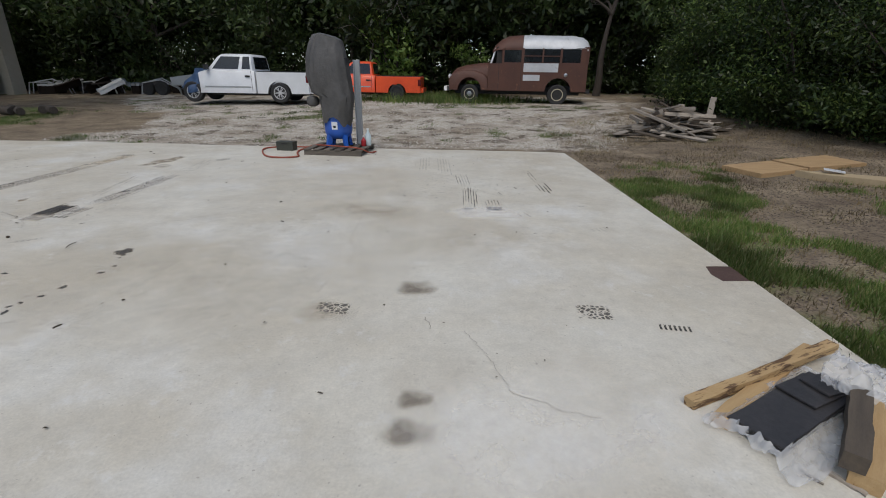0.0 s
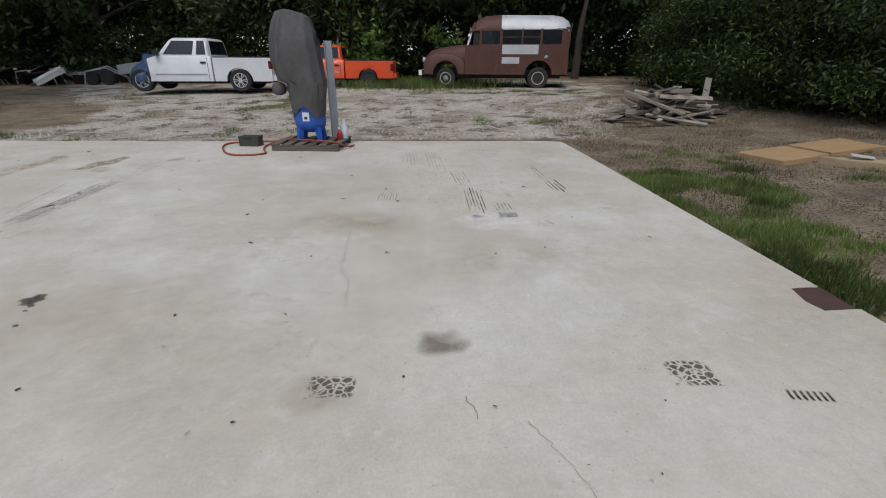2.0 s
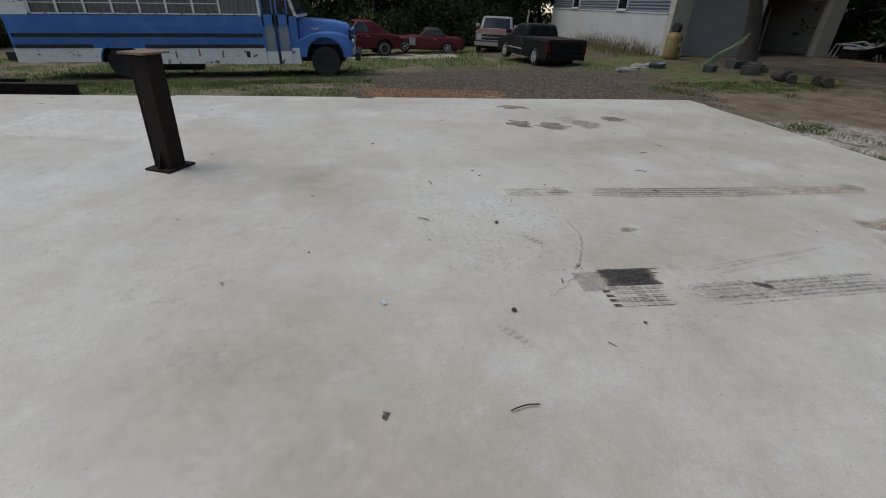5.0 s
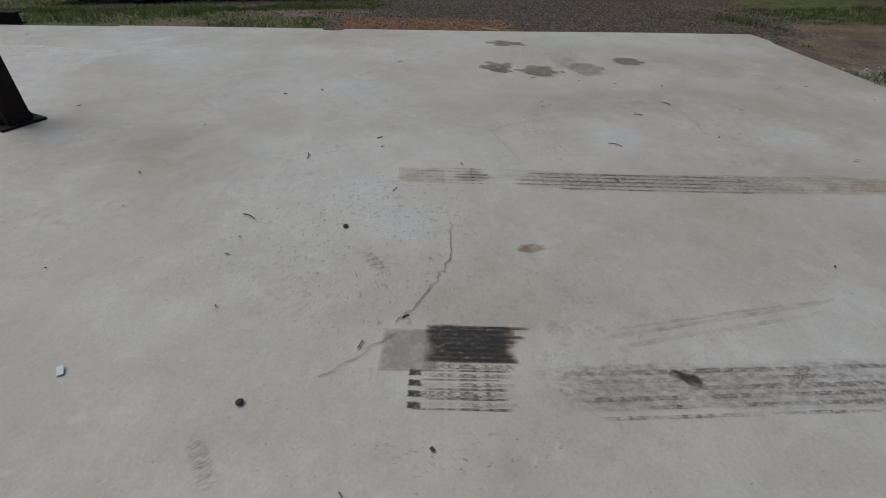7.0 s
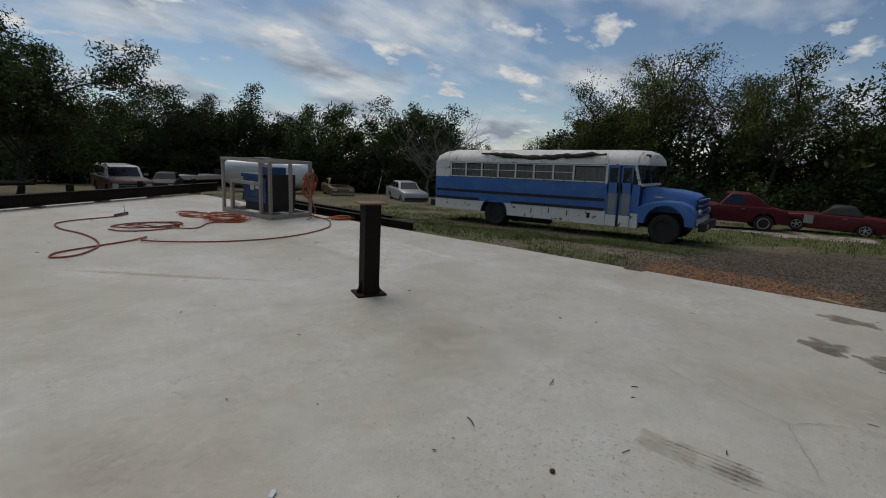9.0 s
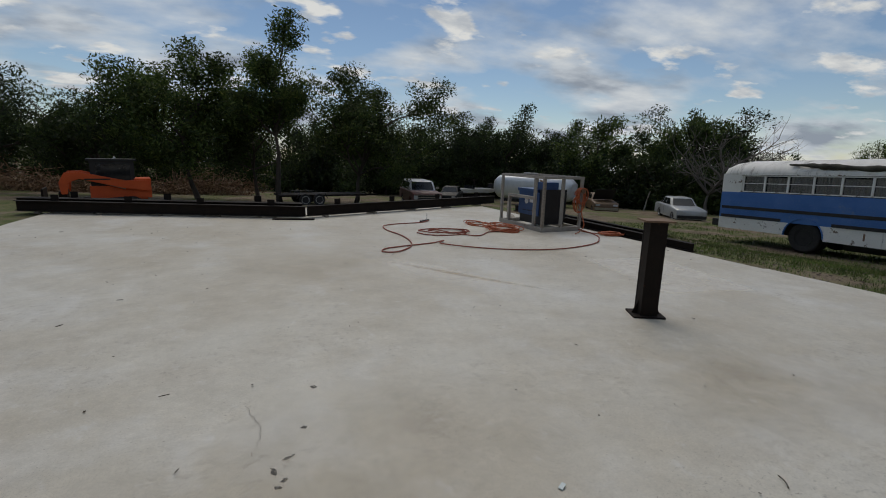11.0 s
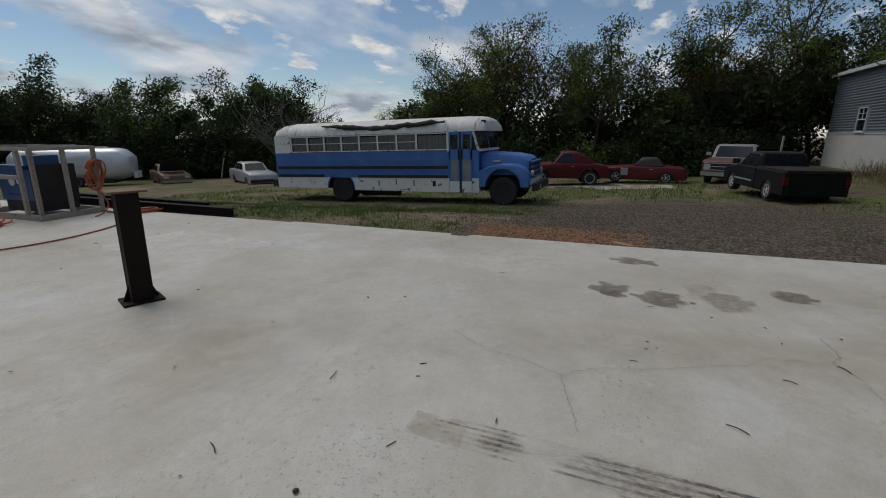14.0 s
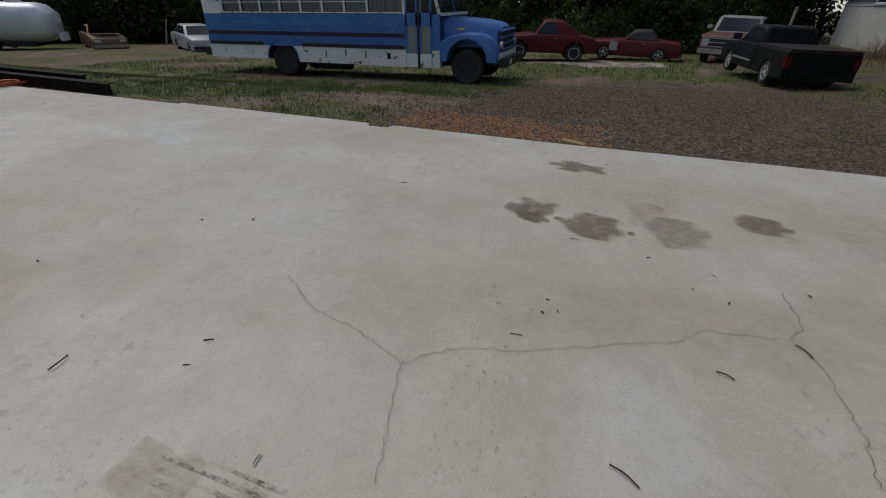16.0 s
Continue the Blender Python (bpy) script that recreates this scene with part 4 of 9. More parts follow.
def build_blue_bus():
    bus = thing("school_bus", pose(-19.38, -4.43, -1.02, 0, -2.1, 90), "old blue and white school bus parked on the grass", "bus")
    half = 1.18
    xr, xb = -2.95, 5.42
    # lower body in blue with wheel arch, white skirt, white upper body and roof
    bm = side_body([(xb, 0.9), (xb, 1.82), (xr, 1.82), (xr, 0.9)], 0.9, [], half, 0.02, 0.0)
    part("blue_side", bm, M["bus_blue"], bus)
    for s in (-1, 1):
        y0, y1 = s * (half - 0.03), s * (half + 0.002)
        for xa, xe, za in ((xr, -0.59, 0.5), (0.59, 2.05, 0.44), (2.06, 3.3, 0.44), (3.31, 4.36, 0.42)):
            part("skirt", boxed(xa, xe, y0, y1, za, 0.902), M["bus_white"], bus, "peeling white skirt panel with rust at its edges", bevel=0.004)
        # panel over the wheel, cut to the arch
        bm = bmesh.new()
        for (x0, z0), (x1, z1) in zip(arc(0, 0.585, 0.5, 13)[:-1], arc(0, 0.585, 0.5, 13)[1:]):
            if min(z0, z1) < 0.9:
                z0, z1 = min(z0, 0.9), min(z1, 0.9)
                loft(bm, [[(x0, y0, z0), (x0, y1, z0), (x0, y1, 0.902), (x0, y0, 0.902)], [(x1, y0, z1), (x1, y1, z1), (x1, y1, 0.902), (x1, y0, 0.902)]])
        part("skirt_over_wheel", bm, M["bus_white"], bus)
        bm = bmesh.new()
        outer, inner = arc(0, 0.605, 0.5, 17), arc(0, 0.575, 0.5, 17)
        y0, y1 = s * (half - 0.03), s * (half + 0.03)
        loft(bm, [[(x0, y0, z0), (x0, y1, z0), (x1, y1, z1), (x1, y0, z1)] for (x0, z0), (x1, z1) in zip(outer, inner)])
        part("wheel_arch", bm, M["bus_blue"], bus)
    rings = []
    for x, h, zt, cr in ((xr, half - 0.05, 2.72, 0.3), (xr + 0.06, half - 0.02, 2.83, 0.36), (xr + 0.2, half, 2.9, 0.4), (xr + 0.45, half, 2.94, 0.42), (2.0, half, 2.95, 0.42), (xb - 0.55, half, 2.95, 0.42), (xb - 0.12, half - 0.01, 2.93, 0.4), (xb + 0.1, half - 0.03, 2.86, 0.36), (xb + 0.2, half - 0.06, 2.74, 0.3)):
        rings.append([(x, y, z) for y, z in bus_section(h, 2.44, zt, cr)])
    bm = bmesh.new()
    loft(bm, rings)
    bmesh.ops.recalc_face_normals(bm, faces=bm.faces)
    part("roof", bm, M["bus_roof"], bus, "domed white roof with grimy streaks", smooth=50)
    # rear wall, solid box coloured dark for the unlit inside, and window band
    part("rear_wall", boxed(xr, xr + 0.75, -half + 0.005, half - 0.005, 1.82, 2.46), M["bus_white"], bus, bevel=0.03)
    part("inside", boxed(xr + 0.75, xb - 0.2, -half + 0.12, half - 0.12, 1.8, 2.46), M["shade_inside"], bus)
    M["curtain"] = surface("grey_curtain", (0.30, 0.29, 0.275), (0.48, 0.465, 0.44), 2, 0.9, stretch=(9, 1, 0.6))
    x0, x1 = xr + 0.78, 4.3
    n = 8
    w = [0.76] * 7
    w.append(x1 - x0 - sum(w))
    for s in (-1, 1):
        x = x0
        for k in range(n):
            win = new("side_window")
            win.parent = bus
            win.matrix_basis = pose(x, s * (half - 0.012), 1.84)
            ww, hh = w[k], 0.58
            bm = bmesh.new()
            for a in ((0, 0.05, 0, hh), (ww - 0.012, ww, 0, hh), (0, ww, 0, 0.035), (0, ww, hh - 0.035, hh)):
                box(bm, a[0], a[1], -0.02, 0.02, a[2], a[3])
            if k < n - 1:
                box(bm, 0.03, ww, -0.012, 0.012, hh * 0.5, hh * 0.5 + 0.022)
            part("frame", bm, M["bus_white"], win)
            part("pane", boxed(0.03, ww, -0.006, 0.004, 0.02, hh - 0.02), M["bus_glass"], win)
            bm = bmesh.new()
            loft(bm, [[(0.05 + (ww - 0.07) * i / 40, -s * 0.07 + d + 0.018 * math.sin(i * 1.3 + k) + 0.01 * noise.noise(Vector((i * 0.4, k, s))), zz) for d, zz in ((0, 0), (0.006, 0), (0.006, hh - 0.03 - 0.05 * (k % 3 == 1)), (0, hh - 0.03 - 0.05 * (k % 3 == 1)))] for i in range(41)])
            part("curtain", bm, M["curtain"], win, "pale grey gathered curtain")
            x += ww
        # rub rails
        for xa, xe, z in ((xr + 0.08, 4.32, 1.27), (xr + 0.08, -0.72, 0.96), (0.78, 4.32, 0.95)):
            bm = boxed(xa, xe, s * (half - 0.01), s * (half + 0.022), z - 0.05, z + 0.05)
            part("rub_rail", bm, M["black"], bus, "black rub rail", bevel=0.01)
        for z in (1.08, 1.14, 1.42, 1.5, 1.72):
            part("pressed_rib", boxed(xr + 0.05, 4.32, s * (half - 0.01), s * (half + 0.012), z - 0.012, z + 0.012), M["bus_blue"], bus)
        part("gutter", boxed(xr + 0.6, xb - 0.1, s * (half - 0.01), s * (half + 0.025), 2.43, 2.46), M["bus_white"], bus)
        part("marker_lamp", boxed(xb + 0.02, xb + 0.16, s * 0.86, s * 0.94, 2.68, 2.78), M["black"], bus, bevel=0.02)
    # front corner of the body: door bay, pillars, windscreen
    part("body_corner", boxed(4.32, xb, -half + 0.02, half - 0.006, 0.45, 1.8), M["bus_blue"], bus)
    part("kick_panel", boxed(xb - 0.28, xb + 0.006, -half + 0.004, -half + 0.2, 0.42, 0.92), M["bus_white"], bus)
    for s in (-1, 1):
        part("pillar", boxed(4.3, 4.36, s * (half - 0.06), s * (half + 0.004), 1.8, 2.46), M["bus_white"], bus)
        bm = bmesh.new()
        tube(bm, [(xb - 0.02, s * (half - 0.05), 1.8), (xb - 0.22, s * (half - 0.05), 2.46)], 0.05)
        part("pillar", bm, M["bus_white"], bus)
        part("corner_window", pane((xb - 0.42, s * (half - 0.04), 1.84), (xb - 0.08, s * (half - 0.04), 1.84), (xb - 0.24, s * (half - 0.04), 2.42), (xb - 0.42, s * (half - 0.04), 2.42), 0, 1, 0, 1), M["glass"], bus)
    part("windscreen", pane((xb + 0.03, -half + 0.1, 1.86), (xb + 0.03, half - 0.1, 1.86), (xb - 0.12, half - 0.12, 2.46), (xb - 0.12, -half + 0.12, 2.46), 0, 1, 0, 1), M["glass"], bus)
    part("windscreen_post", pane((xb + 0.04, -0.03, 1.86), (xb + 0.04, 0.03, 1.86), (xb - 0.11, 0.03, 2.46), (xb - 0.11, -0.03, 2.46), 0, 1, 0, 1), M["bus_blue"], bus)
    part("windscreen_sill", boxed(xb - 0.02, xb + 0.08, -half + 0.05, half - 0.05, 1.78, 1.86), M["bus_white"], bus, bevel=0.02)
    bm = bmesh.new()
    for y in (-0.3, 0.35):
        tube(bm, [(xb + 0.06, y, 1.86), (xb + 0.03, y - 0.1, 2.2)], 0.012, 6)
    part("wiper", bm, M["black"], bus)
    # folding door in two leaves
    door = new("folding_door")
    door.parent = bus
    door.matrix_basis = pose(4.38, -half - 0.004, 0.4)
    part("door_gap", boxed(0.36, 0.44, -0.012, 0.02, 0.0, 2.04), M["black"], door)
    for a, b2 in ((0.0, 0.36), (0.44, 0.8)):
        bm = bmesh.new()
        for q in ((a, b2, 0.02, 0.28), (a, b2, 1.12, 1.46), (a, b2, 1.94, 2.04), (a, a + 0.045, 0.28, 1.94), (b2 - 0.045, b2, 0.28, 1.94)):
            box(bm, q[0], q[1], -0.016, 0.03, q[2], q[3])
        part("door_leaf", bm, [M["bus_blue"]], door, bevel=0.004)
        part("leaf_skirt", boxed(a + 0.005, b2 - 0.005, -0.022, 0.01, 0.03, 0.4), M["bus_white"], door)
        part("lower_glass", boxed(a + 0.045, b2 - 0.045, 0.0, 0.012, 0.42, 1.12), M["pale_glass"], door)
        part("upper_glass", boxed(a + 0.045, b2 - 0.045, 0.0, 0.012, 1.46, 1.94), M["bus_glass"], door)
    # bonnet, wings, grille, bumper
    rings = []
    for x, h, zt in ((xb - 0.05, 0.86, 1.74), (xb + 0.3, 0.82, 1.72), (6.5, 0.78, 1.66), (6.9, 0.76, 1.58), (7.02, 0.72, 1.48)):
        rings.append([(x, -h, 0.98), (x, -h, zt - 0.16), (x, -h + 0.1, zt - 0.03), (x, -0.25, zt + 0.02), (x, 0.25, zt + 0.02), (x, h - 0.1, zt - 0.03), (x, h, zt - 0.16), (x, h, 0.98)])
    bm = bmesh.new()
    loft(bm, rings)
    bmesh.ops.recalc_face_normals(bm, faces=bm.faces)
    part("bonnet", bm, M["bus_blue"], bus, smooth=40)
    for s in (-1, 1):
        prof = [(7.1, 0.7), (7.1, 1.0), (6.95, 1.24), (6.65, 1.36), (6.2, 1.38), (5.75, 1.3), (5.42, 1.14), (5.4, 0.62)]
        bm = side_body(prof, 0.62, [(6.22, 0.6)], 0.24, 0.09, 0.05)
        bmesh.ops.translate(bm, verts=bm.verts, vec=(0, s * (half - 0.22), 0))
        part("front_wing", bm, M["bus_blue"], bus, smooth=45)
        bm = bmesh.new()
        lathe(bm, [(0.1, 0.0), (0.1, 0.05), (0.075, 0.075)], 18, "X", pose(7.1, s * 0.82, 1.05))
        part("headlight", bm, M["lens"], bus)
        bm = bmesh.new()
        tube(bm, [(5.3, s * (half - 0.02), 1.95), (5.55, s * (half + 0.16), 2.05), (5.55, s * (half + 0.16), 2.3)], 0.012, 6)
        part("mirror_arm", bm, M["black"], bus)
        part("mirror", boxed(5.53, 5.57, s * (half + 0.09), s * (half + 0.24), 2.0, 2.34), M["black"], bus, bevel=0.015)
        part("bonnet_badge", boxed(5.82, 6.05, s * 0.845 - 0.01, s * 0.845 + 0.01, 1.42, 1.48), M["chrome"], bus)
    part("grille", boxed(7., 7.1, -0.74, 0.74, 0.9, 1.42), M["black"], bus, bevel=0.02)
    for z in (0.93, 1.09, 1.25, 1.41):
        part("grille_bar", boxed(7.06, 7.15, -0.8, 0.8, z - 0.025, z + 0.025), M["bus_blue"], bus, bevel=0.01)
    part("front_valance", boxed(6.9, 7.14, -1.02, 1.02, 0.68, 0.86), M["bus_white"], bus, bevel=0.03)
    part("front_bumper", boxed(7.18, 7.34, -1.12, 1.12, 0.5, 0.74), M["black"], bus, bevel=0.025)
    part("number_plate", boxed(7.34, 7.35, -0.62, -0.4, 0.54, 0.68), M["white_paint"], bus)
    part("rear_bumper", boxed(xr - 0.28, xr + 0.1, -1.16, 1.16, 0.55, 0.8), M["black"], bus, bevel=0.025)
    under(bus, xr + 0.5, 6.8, 0.5, 0.42, 0.95)
    for s in (-1, 1):
        wheel(bus, 0, s * 0.98, 0.48, 0.26, M["black"], rim_r=0.56)
        wheel(bus, 0, s * 0.68, 0.48, 0.26, M["black"], rim_r=0.56, name="inner_wheel")
        wheel(bus, 6.22, s * 1.0, 0.47, 0.27, M["black"], rim_r=0.56)
    # tank under the floor
    bm = bmesh.new()
    tube(bm, [(1.0, -0.7, 0.42), (2.2, -0.7, 0.42)], 0.22, 14)
    part("fuel_tank", bm, M["black"], bus)
    # rolled awning lying along the roof edge
    pts = []
    for i in range(30):
        x = -0.7 + 4.95 * i / 29
        pts.append((x, -half + 0.05 + 0.04 * math.sin(i * 1.7), 2.70 - 0.06 * math.cos((i - 14) * 0.22) + 0.05 * noise.noise(Vector((x * 2, 0, 1)))))
    bm = bmesh.new()
    tube(bm, pts, [0.03 + 0.075 * abs(noise.noise(Vector((i * 0.6, 3, 0)))) + 0.045 * (3 < i < 27) for i in range(30)], 9)
    for v in bm.verts:
        v.co += Vector((0, 1, 1)) * 0.035 * noise.noise(v.co * 6)
    part("rolled_awning", bm, M["awning"], bus, "crumpled dark awning rolled along the roof edge", smooth=60)
    # rust streak and a painted sign remnant on the skirt
    part("stain_mark", boxed(3.74, 3.86, -half - 0.004, -half, 0.62, 0.8), M["black"], bus)
    for x, zz in ((1.6, 0.6), (2.3, 0.66), (3.0, 0.62)):
        part("scuff_mark", boxed(x, x + 0.05, -half - 0.003, -half, zz, zz + 0.2), M["steel_rust"], bus)
    return bus


M["pale_glass"] = glass_pane("dusty_pale_glass", (0.2, 0.21, 0.215), 0.25)
M["bus_glass"] = glass_pane("dusty_bus_glass", (0.05, 0.052, 0.052), 0.2)
M["bus_glass"].node_tree.nodes["Principled BSDF"].inputs["Alpha"].default_value = 0.22
M["awning"] = surface("dirty_awning_cloth", (0.025, 0.025, 0.02), (0.07, 0.068, 0.05), 6, 0.9, bump=0.4)
build_blue_bus()


def build_brown_bus():
    bus = thing("vintage_bus", on_land(4.25, 20.3, 172, -0.04), "rusty brown vintage short bus with a bare metal roof", "bus")
    half = 1.02
    wb = 3.45
    xr, xb = -1.05, 2.72
    prof = [(xb, 0.5), (xb, 1.5), (xr + 0.02, 1.5), (xr, 0.5)]
    part("lower_body", side_body(prof, 0.5, [(0, 0.5)], half, 0.05, 0.0), M["brown_rust"], bus)
    rings = []
    for x, h, zt, cr in ((xr - 0.02, half - 0.16, 2.2, 0.25), (xr + 0.06, half - 0.06, 2.36, 0.4), (xr + 0.25, half - 0.02, 2.48, 0.48), (xr + 0.6, half - 0.01, 2.54, 0.5), (1.2, half - 0.01, 2.56, 0.5), (1.42, half - 0.01, 2.56, 0.5)):
        rings.append([(x, y, z) for y, z in bus_section(h, 2.02, zt, cr)])
    bm = bmesh.new()
    loft(bm, rings)
    bmesh.ops.recalc_face_normals(bm, faces=bm.faces)
    part("roof", bm, M["bare_metal"], bus, "bare aluminium roof", smooth=50)
    rings = []
    for x, h, zt, cr in ((1.43, half - 0.008, 2.562, 0.5), (2.0, half - 0.01, 2.53, 0.5), (2.3, half - 0.04, 2.4, 0.42), (2.5, half - 0.1, 2.22, 0.3), (2.58, half - 0.14, 2.08, 0.2)):
        rings.append([(x, y, z) for y, z in bus_section(h, 1.98, zt, cr * 0.95)])
    bm = bmesh.new()
    loft(bm, rings)
    bmesh.ops.recalc_face_normals(bm, faces=bm.faces)
    part("roof_front", bm, M["brown_rust"], bus, smooth=50)
    # dark solid box stands for the shaded cabin behind the panes
    part("inside", boxed(xr + 0.2, xb - 0.3, -half + 0.1, half - 0.1, 1.45, 2.1), M["shade_inside"], bus)
    part("rear_wall", boxed(xr - 0.01, xr + 0.2, -half + 0.08, half - 0.08, 1.5, 2.1), M["brown_rust"], bus, bevel=0.05)
    for s in (-1, 1):
        # window band: posts and panes
        bm = bmesh.new()
        for x0, x1 in ((xr + 0.1, xr + 0.3), (xr + 0.98, xr + 1.06), (0.62, 0.68), (1.36, 1.46), (2.12, 2.2)):
            box(bm, x0, x1, s * (half - 0.05), s * (half - 0.005), 1.5, 2.05)
        box(bm, xr + 0.2, 2.2, s * (half - 0.04), s * (half - 0.005), 1.5, 1.54)
        part("window_posts", bm, M["brown_rust"], bus)
        for x0, x1 in ((xr + 0.3, xr + 0.98), (xr + 1.06, 0.62), (0.68, 1.36), (1.46, 2.12)):
            win = part("side_window", boxed(x0, x1, s * (half - 0.03), s * (half - 0.02), 1.54, 2.05), M["glass"], bus)
        for x0, x1 in ((xr + 0.98, 1.4),):
            part("window_rail", boxed(x0, x1, s * (half - 0.03), s * (half - 0.002), 1.76, 1.79), M["brown_rust"], bus)
        # bare patches
        part("metal_patch", boxed(0.05, 1.36, s * (half - 0.01), s * (half + 0.006), 1.2, 1.52), M["bare_metal"], bus, "bare metal patch panel")
        part("metal_patch", boxed(0.72, 1.36, s * (half - 0.01), s * (half + 0.006), 0.88, 1.1), M["bare_metal"], bus, "bare metal patch panel")
        bm = bmesh.new()
        lathe(bm, [(0.07, 0.0), (0.07, 0.02), (0.04, 0.03)], 14, "Y", pose(-0.25, s * half, 1.1, 0, 0, 0 if s > 0 else 180))
        part("filler_cap", bm, M["chrome"], bus)
        # door shut lines
        for x in (1.44, 2.3):
            part("door_seam", boxed(x, x + 0.015, s * (half - 0.01), s * (half + 0.004), 0.55, 1.5), M["black"], bus)
        for z in (0.72, 1.0, 1.32):
            part("pressed_rib", boxed(1.46, 2.28, s * (half - 0.01), s * (half + 0.008), z, z + 0.02), M["brown_rust"], bus)
        prof = [(4.28, 0.62), (4.3, 0.9), (4.15, 1.12), (3.8, 1.24), (3.3, 1.24), (2.9, 1.12), (2.72, 0.95), (2.7, 0.5)]
        bm = side_body(prof, 0.5, [(wb, 0.48)], 0.21, 0.1, 0.06)
        bmesh.ops.translate(bm, verts=bm.verts, vec=(0, s * (half - 0.2), 0))
        part("front_wing", bm, M["brown_rust"], bus, smooth=45)
        bm = bmesh.new()
        lathe(bm, [(0.1, 0.0), (0.1, 0.06), (0.06, 0.09)], 16, "X", pose(4.26, s * 0.72, 1.0))
        part("headlight", bm, M["lens"], bus)
        wheel(bus, 0, s * 0.86, 0.38, 0.22, M["wheel_cream"], rim_r=0.6)
        wheel(bus, wb, s * 0.86, 0.36, 0.2, M["wheel_cream"], rim_r=0.6, hub=M["chrome"])
    part("windscreen_frame", pane((2.66, -half + 0.06, 1.5), (2.66, half - 0.06, 1.5), (2.5, half - 0.16, 2.06), (2.5, -half + 0.16, 2.06), 0, 1, 0, 1, 0.0, 0.06), M["bare_metal"], bus)
    for u in ((0.05, 0.47), (0.53, 0.95)):
        part("windscreen", pane((2.66, -half + 0.06, 1.5), (2.66, half - 0.06, 1.5), (2.5, half - 0.16, 2.06), (2.5, -half + 0.16, 2.06), u[0], u[1], 0.08, 0.92, 0.008), M["glass"], bus)
    rings = []
    for x, h, zt in ((2.6, 0.78, 1.55), (3.1, 0.72, 1.52), (3.7, 0.62, 1.44), (4.1, 0.52, 1.32), (4.28, 0.44, 1.14)):
        rings.append([(x, -h, 0.85), (x, -h, zt - 0.28), (x, -h * 0.75, zt - 0.09), (x, -h * 0.3, zt), (x, h * 0.3, zt), (x, h * 0.75, zt - 0.09), (x, h, zt - 0.28), (x, h, 0.85)])
    bm = bmesh.new()
    loft(bm, rings)
    bmesh.ops.recalc_face_normals(bm, faces=bm.faces)
    part("bonnet", bm, M["brown_rust"], bus, smooth=50)
    for z in (0.74, 0.84, 0.94, 1.04):
        part("grille_bar", boxed(4.22, 4.33, -0.52, 0.52, z - 0.02, z + 0.02), M["bus_white"], bus, bevel=0.01)
    part("front_bumper", boxed(4.36, 4.48, -0.98, 0.98, 0.46, 0.64), M["bus_white"], bus, "pale front bumper", bevel=0.03)
    part("rear_bumper", boxed(xr - 0.16, xr + 0.02, -0.9, 0.9, 0.45, 0.6), M["black"], bus, bevel=0.02)
    under(bus, xr + 0.2, 4.1, 0.55, 0.36, 0.7)


M["wheel_cream"] = surface("cream_wheel_paint", (0.55, 0.5, 0.36), (0.35, 0.3, 0.22), 8, 0.6)
build_brown_bus()


# ---- trees ----
def leaf_material(name, c1, c2, c3):
    m = bpy.data.materials.new(name)
    m.use_nodes = True
    nt = m.node_tree
    nt.nodes.clear()
    N, L = nt.nodes.new, nt.links.new
    out, d, t, g, mix, mix2 = N("ShaderNodeOutputMaterial"), N("ShaderNodeBsdfDiffuse"), N("ShaderNodeBsdfTranslucent"), N("ShaderNodeBsdfGlossy"), N("ShaderNodeMixShader"), N("ShaderNodeMixShader")
    geo, ramp, oi, hsv = N("ShaderNodeNewGeometry"), N("ShaderNodeValToRGB"), N("ShaderNodeObjectInfo"), N("ShaderNodeHueSaturation")
    e = ramp.color_ramp.elements
    e[0].color, e[1].color = (*c1, 1), (*c3, 1)
    e.new(0.6).color = (*c2, 1)
    L(geo.outputs["Random Per Island"], ramp.inputs[0])
    r = N("ShaderNodeMapRange")
    r.inputs["To Min"].default_value, r.inputs["To Max"].default_value = 0.65, 1.3
    L(oi.outputs["Random"], r.inputs["Value"])
    # clumps of lighter and darker colour imitate sunlit and shaded foliage
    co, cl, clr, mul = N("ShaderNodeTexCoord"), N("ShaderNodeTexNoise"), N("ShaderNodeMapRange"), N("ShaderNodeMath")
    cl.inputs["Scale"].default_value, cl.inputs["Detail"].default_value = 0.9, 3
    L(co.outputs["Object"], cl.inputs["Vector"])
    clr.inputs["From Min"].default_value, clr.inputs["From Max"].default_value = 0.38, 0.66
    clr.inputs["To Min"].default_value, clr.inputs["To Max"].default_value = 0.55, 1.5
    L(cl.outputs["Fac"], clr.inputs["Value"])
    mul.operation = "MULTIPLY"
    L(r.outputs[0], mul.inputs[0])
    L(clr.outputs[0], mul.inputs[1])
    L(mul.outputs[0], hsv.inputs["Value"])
    L(ramp.outputs[0], hsv.inputs["Color"])
    for n in (d, t):
        L(hsv.outputs[0], n.inputs["Color"])
    g.inputs["Roughness"].default_value = 0.45
    mix.inputs[0].default_value, mix2.inputs[0].default_value = 0.3, 0.025
    L(d.outputs[0], mix.inputs[1])
    L(t.outputs[0], mix.inputs[2])
    L(mix.outputs[0], mix2.inputs[1])
    L(g.outputs[0], mix2.inputs[2])
    L(mix2.outputs[0], out.inputs[0])
    return m


